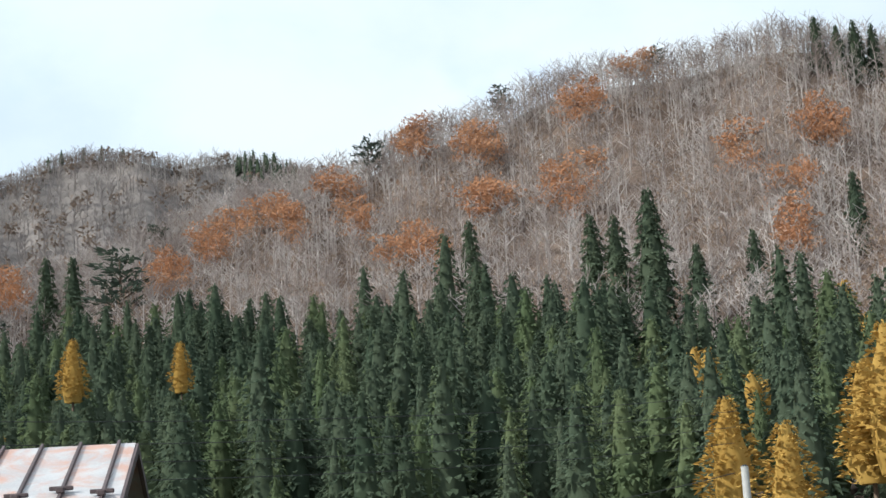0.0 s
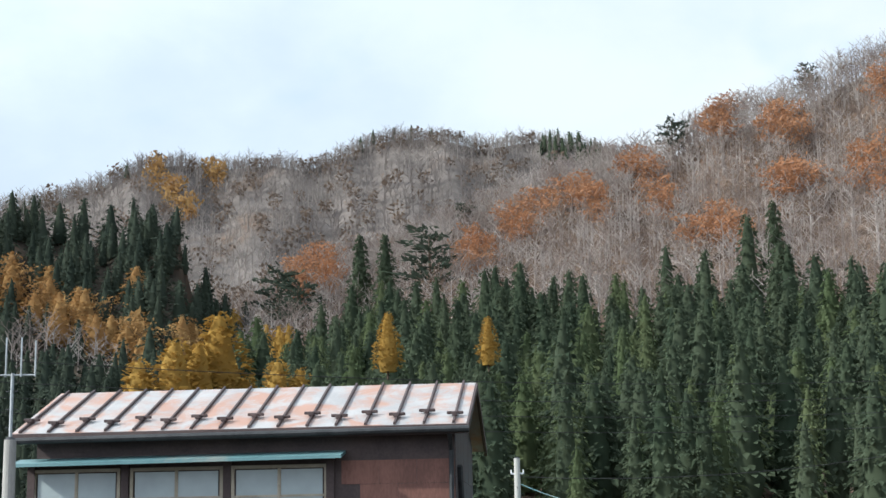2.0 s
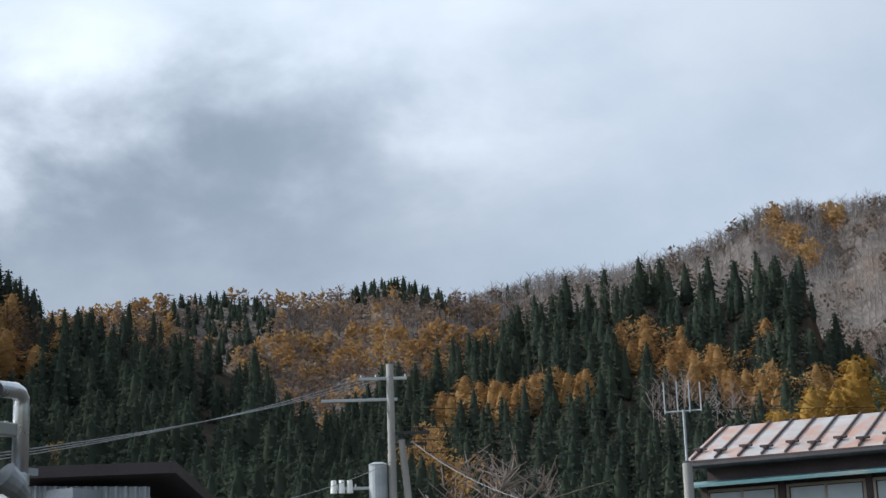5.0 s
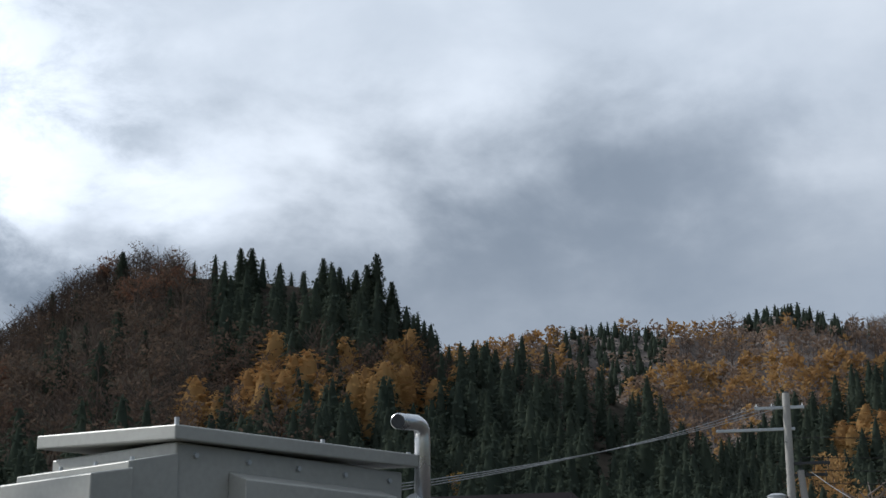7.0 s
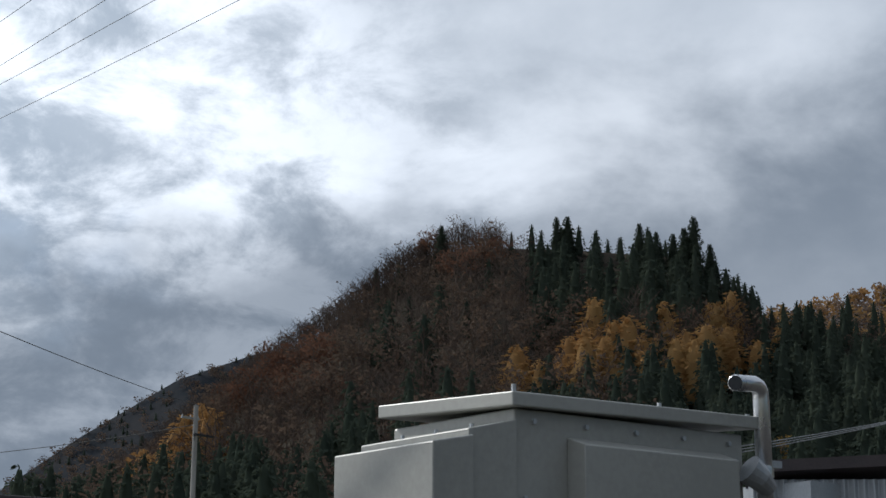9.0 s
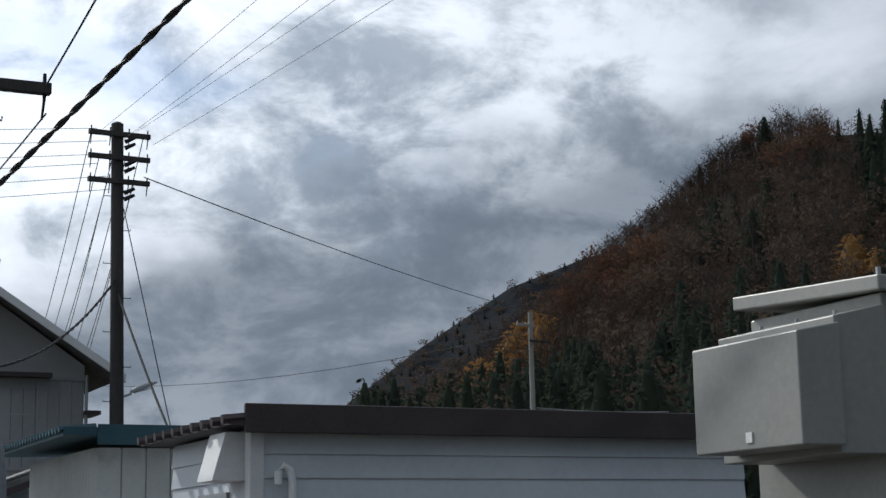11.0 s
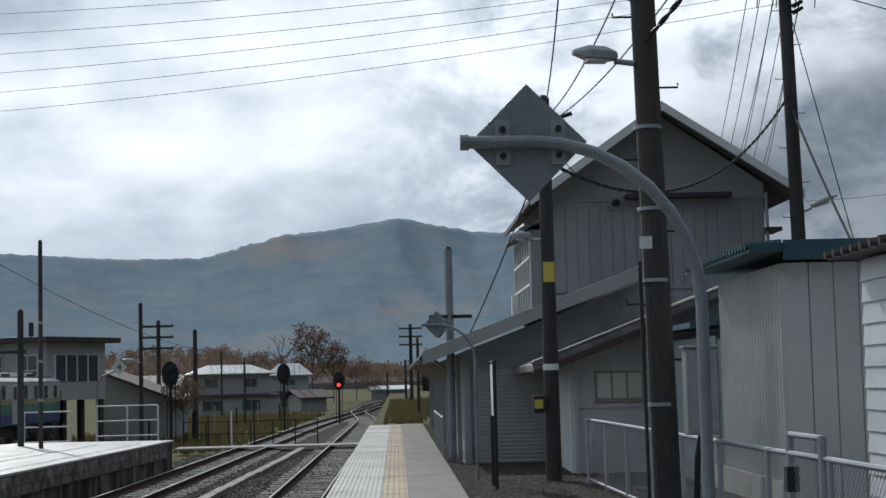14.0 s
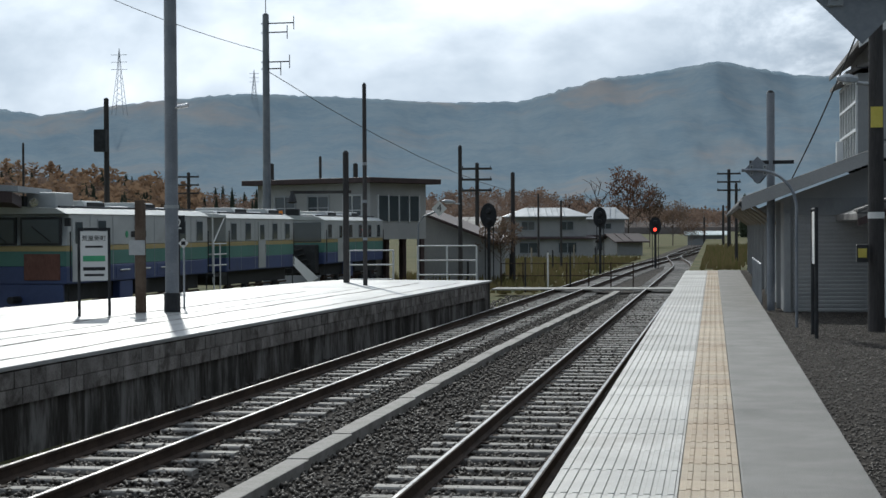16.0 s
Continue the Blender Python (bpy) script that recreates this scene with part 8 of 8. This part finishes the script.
    for i in range(max(2, int((u1 - u0 - 7) / 1.1))):
        u = u0 + 3.7 + 1.1 * i
        if u > u1 - 3.6:
            break
        h = rs.uniform(0.25, 0.55)
        part("equipment_box", Shape().box(u - 0.42, u + 0.42, 0.05, 0.6, b0 - 0.02 - h, b0 - 0.012), M_DARK if i % 3 else M_TRAINB, root, "box under the floor", bevel=0.02)
    part("brake_pipe", Shape().tube([Vector((u0 + 0.4, 0.16, 0.74)), Vector((u1 - 0.4, 0.16, 0.74))], 0.035, 6), M_RAIL, root)
    for u in (u0 + 0.12, u1 - 0.12):
        part("grab_rail", Shape().tube([Vector((u, -0.06, 1.3)), Vector((u, -0.06, 2.5))], 0.018, 6), M_DARK, root, "dark grab rail")
        part("step", Shape().box(u - 0.14, u + 0.14, -0.06, 0.15, 0.50, 0.54), M_DARK, root)
        part("step_hanger", Shape().tube([Vector((u, 0.0, 0.52)), Vector((u, 0.0, b0))], 0.02, 6), M_DARK, root)
    # roof kit
    for i in range(int((u1 - u0) / 1.7)):
        u = u0 + 1.2 + 1.7 * i
        h = 0.12 + 0.12 * (i % 2)
        box = part("roof_box", Shape().prism([(0.5, top + 0.03), (2.0, top + 0.03), (1.85, top + h), (0.65, top + h)], u - 0.62, u + 0.62, "x"), M_TRAINW if i % 2 else M_STEEL, root, "roof ventilation box", bevel=0.02)
        part("grille", Shape().box(u - 0.5, u + 0.5, 0.52, 0.56, top + 0.045, top + h * 0.8), M_DARK, box, "dark grille")
    part("conduit", Shape().tube([Vector((u0 + 0.3, 0.32, top + 0.06)), Vector((u1 - 0.3, 0.32, top + 0.06))], 0.03, 6), M_DARK, root)
    if cab_end:
        for v0, v1 in ((0.18, 1.14), (1.36, 2.32)):
            part("windscreen_rim", Shape().box(u0 - 0.005, u0 + 0.06, v0 - 0.05, v1 + 0.05, 2.17, top - 0.2), M_DARK, root)
            ws = part("windscreen", Shape().box(u0 - 0.015, u0 + 0.05, v0, v1, 2.22, top - 0.25), M_PANE, root, "large dark windscreen", bevel=0.01)
            part("wiper", Shape().tube([Vector((u0 - 0.03, v0 + 0.2, 2.24)), Vector((u0 - 0.03, v0 + 0.7, 2.62))], 0.012, 5), M_DARK, ws)
        part("front_hatch", Shape().box(u0 - 0.03, u0 + 0.01, 0.15, 1.10, 1.32, 1.96), M_BROWNWALL, root, "brown glazed hatch", bevel=0.02)
        part("skirt", Shape().box(u0 + 0.02, u0 + 0.12, 0.1, w - 0.1, 0.55, b0), M_TRAINB, root, "blue front skirt", bevel=0.02)
        part("coupler", Shape().tube([Vector((u0 + 0.1, 1.25, 0.85)), Vector((u0 - 0.45, 1.25, 0.85))], 0.09, 10), M_DARK, root)
        part("beacon_post", Shape().tube([Vector((u0 + 0.4, 1.75, top + 0.0)), Vector((u0 + 0.4, 1.75, top + 0.12))], 0.05, 10), M_DARK, root)
        part("beacon", Shape().tube([Vector((u0 + 0.4, 1.75, top + 0.12)), Vector((u0 + 0.4, 1.75, top + 0.34))], 0.12, 14, 0.09), M_ORANGE, root, "orange warning beacon")
        part("work_lamp", Shape().tube([Vector((u0 + 0.12, 0.85, top + 0.18)), Vector((u0 - 0.06, 0.80, top + 0.16))], 0.07, 12, 0.11), M_CHROME, root, "shiny work lamp")
        part("lamp_bracket", Shape().box(u0 + 0.1, u0 + 0.3, 1.15, 1.4, top - 0.08, top + 0.32), M_DARK, root)
        part("roof_cooler", Shape().box(u0 + 0.5, u0 + 1.5, 0.5, 1.3, top + 0.02, top + 0.42), M_TRAINW, root, "white roof cooler", bevel=0.04)
        part("mirror", Shape().box(u0 - 0.12, u0 - 0.04, -0.16, -0.02, top - 0.42, top - 0.22), M_DARK, root)
        part("lettering_bar", Shape().box(u0 + 3.9, u0 + 4.9, -0.012, -0.009, 2.34, 2.50), M_INK, root, "plain dark lettering bar")
        part("badge", Shape().tube([Vector((u0 + 3.62, -0.004, 2.42)), Vector((u0 + 3.62, -0.012, 2.42))], 0.09, 14), M_GREENINK, root, "round green badge")
    if porch:
        for v in (0.03, 0.85, 1.65, 2.47):
            part("porch_post", Shape().tube([Vector((u0 - 1.1, v, b0 - 0.3)), Vector((u0 - 1.1, v, top - 0.1 if v in (0.03, 2.47) else 2.1))], 0.025, 8), M_SIGNWHITE, root)
        for u in (u0 - 1.1, u0 - 0.55):
            part("porch_post", Shape().tube([Vector((u, 0.0, 0.5)), Vector((u, 0.0, 2.1))], 0.025, 8), M_SIGNWHITE, root)
        for z in (1.45, 1.78, 2.1):
            part("porch_rail", Shape().tube([Vector((u0, 0.0, z)), Vector((u0 - 1.1, 0.0, z)), Vector((u0 - 1.1, 2.5, z))], 0.022, 8), M_SIGNWHITE, root, "white porch rail")
        part("porch_floor", Shape().box(u0 - 1.2, u0, 0.0, w, b0 - 0.12, b0 - 0.02), M_DARK, root)
        part("porch_roof", Shape().box(u0 - 1.2, u0, 0.0, w, top - 0.1, top - 0.02), M_TRAINW, root)
        # Flat dark panel stands in for the shade inside the doorway.
        part("porch_door", Shape().box(u0 - 0.02, u0 + 0.02, 0.8, 1.6, b0, top - 0.3), M_DARKBROWN, root, "dark panel for the shade in an open doorway")
        part("porch_brace", Shape().tube([Vector((u0 - 1.1, 0.02, 2.1)), Vector((u0 - 0.1, 0.02, top - 0.1))], 0.025, 8), M_SIGNWHITE, root)
    if dark_front:
        part("open_end", Shape().box(u0 - 0.03, u0 + 0.02, 0.12, w - 0.12, 2.05, top - 0.2), M_PANE, root, "wide dark windscreen", bevel=0.02)
        part("machine_block", Shape().box(u0 - 0.5, u0 - 0.02, 0.2, w - 0.2, 0.9, 1.95), M_DARK, root, "dark machinery", bevel=0.04)
        for k in range(5):
            z = 1.0 + 0.2 * k
            part("hose", Shape().tube([Vector((u0 - 0.55, 0.3 + 0.1 * k, z)), Vector((u0 - 0.75, 1.2, z - 0.15)), Vector((u0 - 0.55, 2.1 - 0.1 * k, z))], 0.04, 6), M_WIRE, root)
        for s_, d in ((0.15, 1), (2.35, -1)):
            part("blade", Shape().add([(u0 - 0.9, s_ + d * 0.75, 1.55), (u0 - 0.9, s_ + d * 1.0, 1.45), (u0 - 1.1, s_ + d * 0.1, 0.55), (u0 - 1.1, s_ - d * 0.25, 0.75), (u0 - 0.84, s_ + d * 0.75, 1.53), (u0 - 0.84, s_ + d * 1.0, 1.43), (u0 - 1.04, s_ + d * 0.1, 0.53), (u0 - 1.04, s_ - d * 0.25, 0.73)],
                                      [(0, 1, 2, 3), (7, 6, 5, 4), (0, 4, 5, 1), (1, 5, 6, 2), (2, 6, 7, 3), (3, 7, 4, 0)]), M_SIGNWHITE, root, "pale ploughing blade")
        part("beacon", Shape().tube([Vector((u0 + 0.6, 1.9, top + 0.05)), Vector((u0 + 0.6, 1.9, top + 0.25))], 0.1, 12, 0.08), M_ORANGE, root)
        part("lamp_pair", Shape().box(u0 + 0.05, u0 + 0.2, 1.0, 1.5, top + 0.0, top + 0.3), M_DARK, root)
    for o in root.children_recursive:
        if o.parent is root:
            o.matrix_parent_inverse = Matrix()
    # along the siding: u = 0 at the near end, running away from the platform
    root.location = (-15.75, 30.0, -1.02)
    root.rotation_euler = (0, 0, math.atan2(36.7, 1.85))
    return root


rail_car(7.0, 16.6, 3.05, "long white, green and blue works car with a driving cab", True, (0,))
rail_car(18.2, 25.0, 3.0, "short white and blue works car with a railed porch", False, (2,), False, True)
rail_car(28.8, 37.5, 2.98, "works car with an open dark end and pale blades", False, (1,), True)
siding = Shape()
for o in (-0.53, 0.53):
    siding.add([(-17.0 + o - 0.03, 20, -0.99), (-17.0 + o + 0.03, 20, -0.99), (-13.6 + o + 0.03, 90, -0.99), (-13.6 + o - 0.03, 90, -0.99)], [(0, 1, 2, 3)])
setting("siding_rails", siding, M_RAIL, "rusty rails of the siding", "rails")

# power pylons on the far ridge
def pylon(az, d, el0, el1):
    q = aim(az, d, el=el0)
    h = d * (math.tan(radians(el1)) - math.tan(radians(el0)))
    root = thing("power_pylon", q, "grey lattice power pylon on the far ridge", "pylon", "power pylons")
    sh = Shape()
    for sx_ in (-1, 1):
        for sy_ in (-1, 1):
            sh.tube([q + Vector((sx_ * h * 0.1, sy_ * h * 0.1, -h * 0.1)), q + Vector((sx_ * h * 0.03, sy_ * h * 0.03, h * 0.6)), q + Vector((0, 0, h))], 0.35, 4)
    for k in range(6):
        z, w_ = h * 0.1 * k, h * (0.1 - 0.0117 * k)
        sh.tube([q + Vector((-w_, 0, z)), q + Vector((w_, 0, z + h * 0.1))], 0.22, 3).tube([q + Vector((w_, 0, z)), q + Vector((-w_, 0, z + h * 0.1))], 0.22, 3)
    part("lattice", sh, M_STEEL, root)
    for k in range(3):
        part("cross_arm", Shape().tube([q + Vector((-h * 0.14, 0, h * (0.65 + 0.12 * k))), q + Vector((h * 0.14, 0, h * (0.65 + 0.12 * k)))], 0.3, 4), M_STEEL, root)


pylon(20.75, 2150, 4.2, 6.3)
pylon(16.1, 2250, 4.4, 5.6)
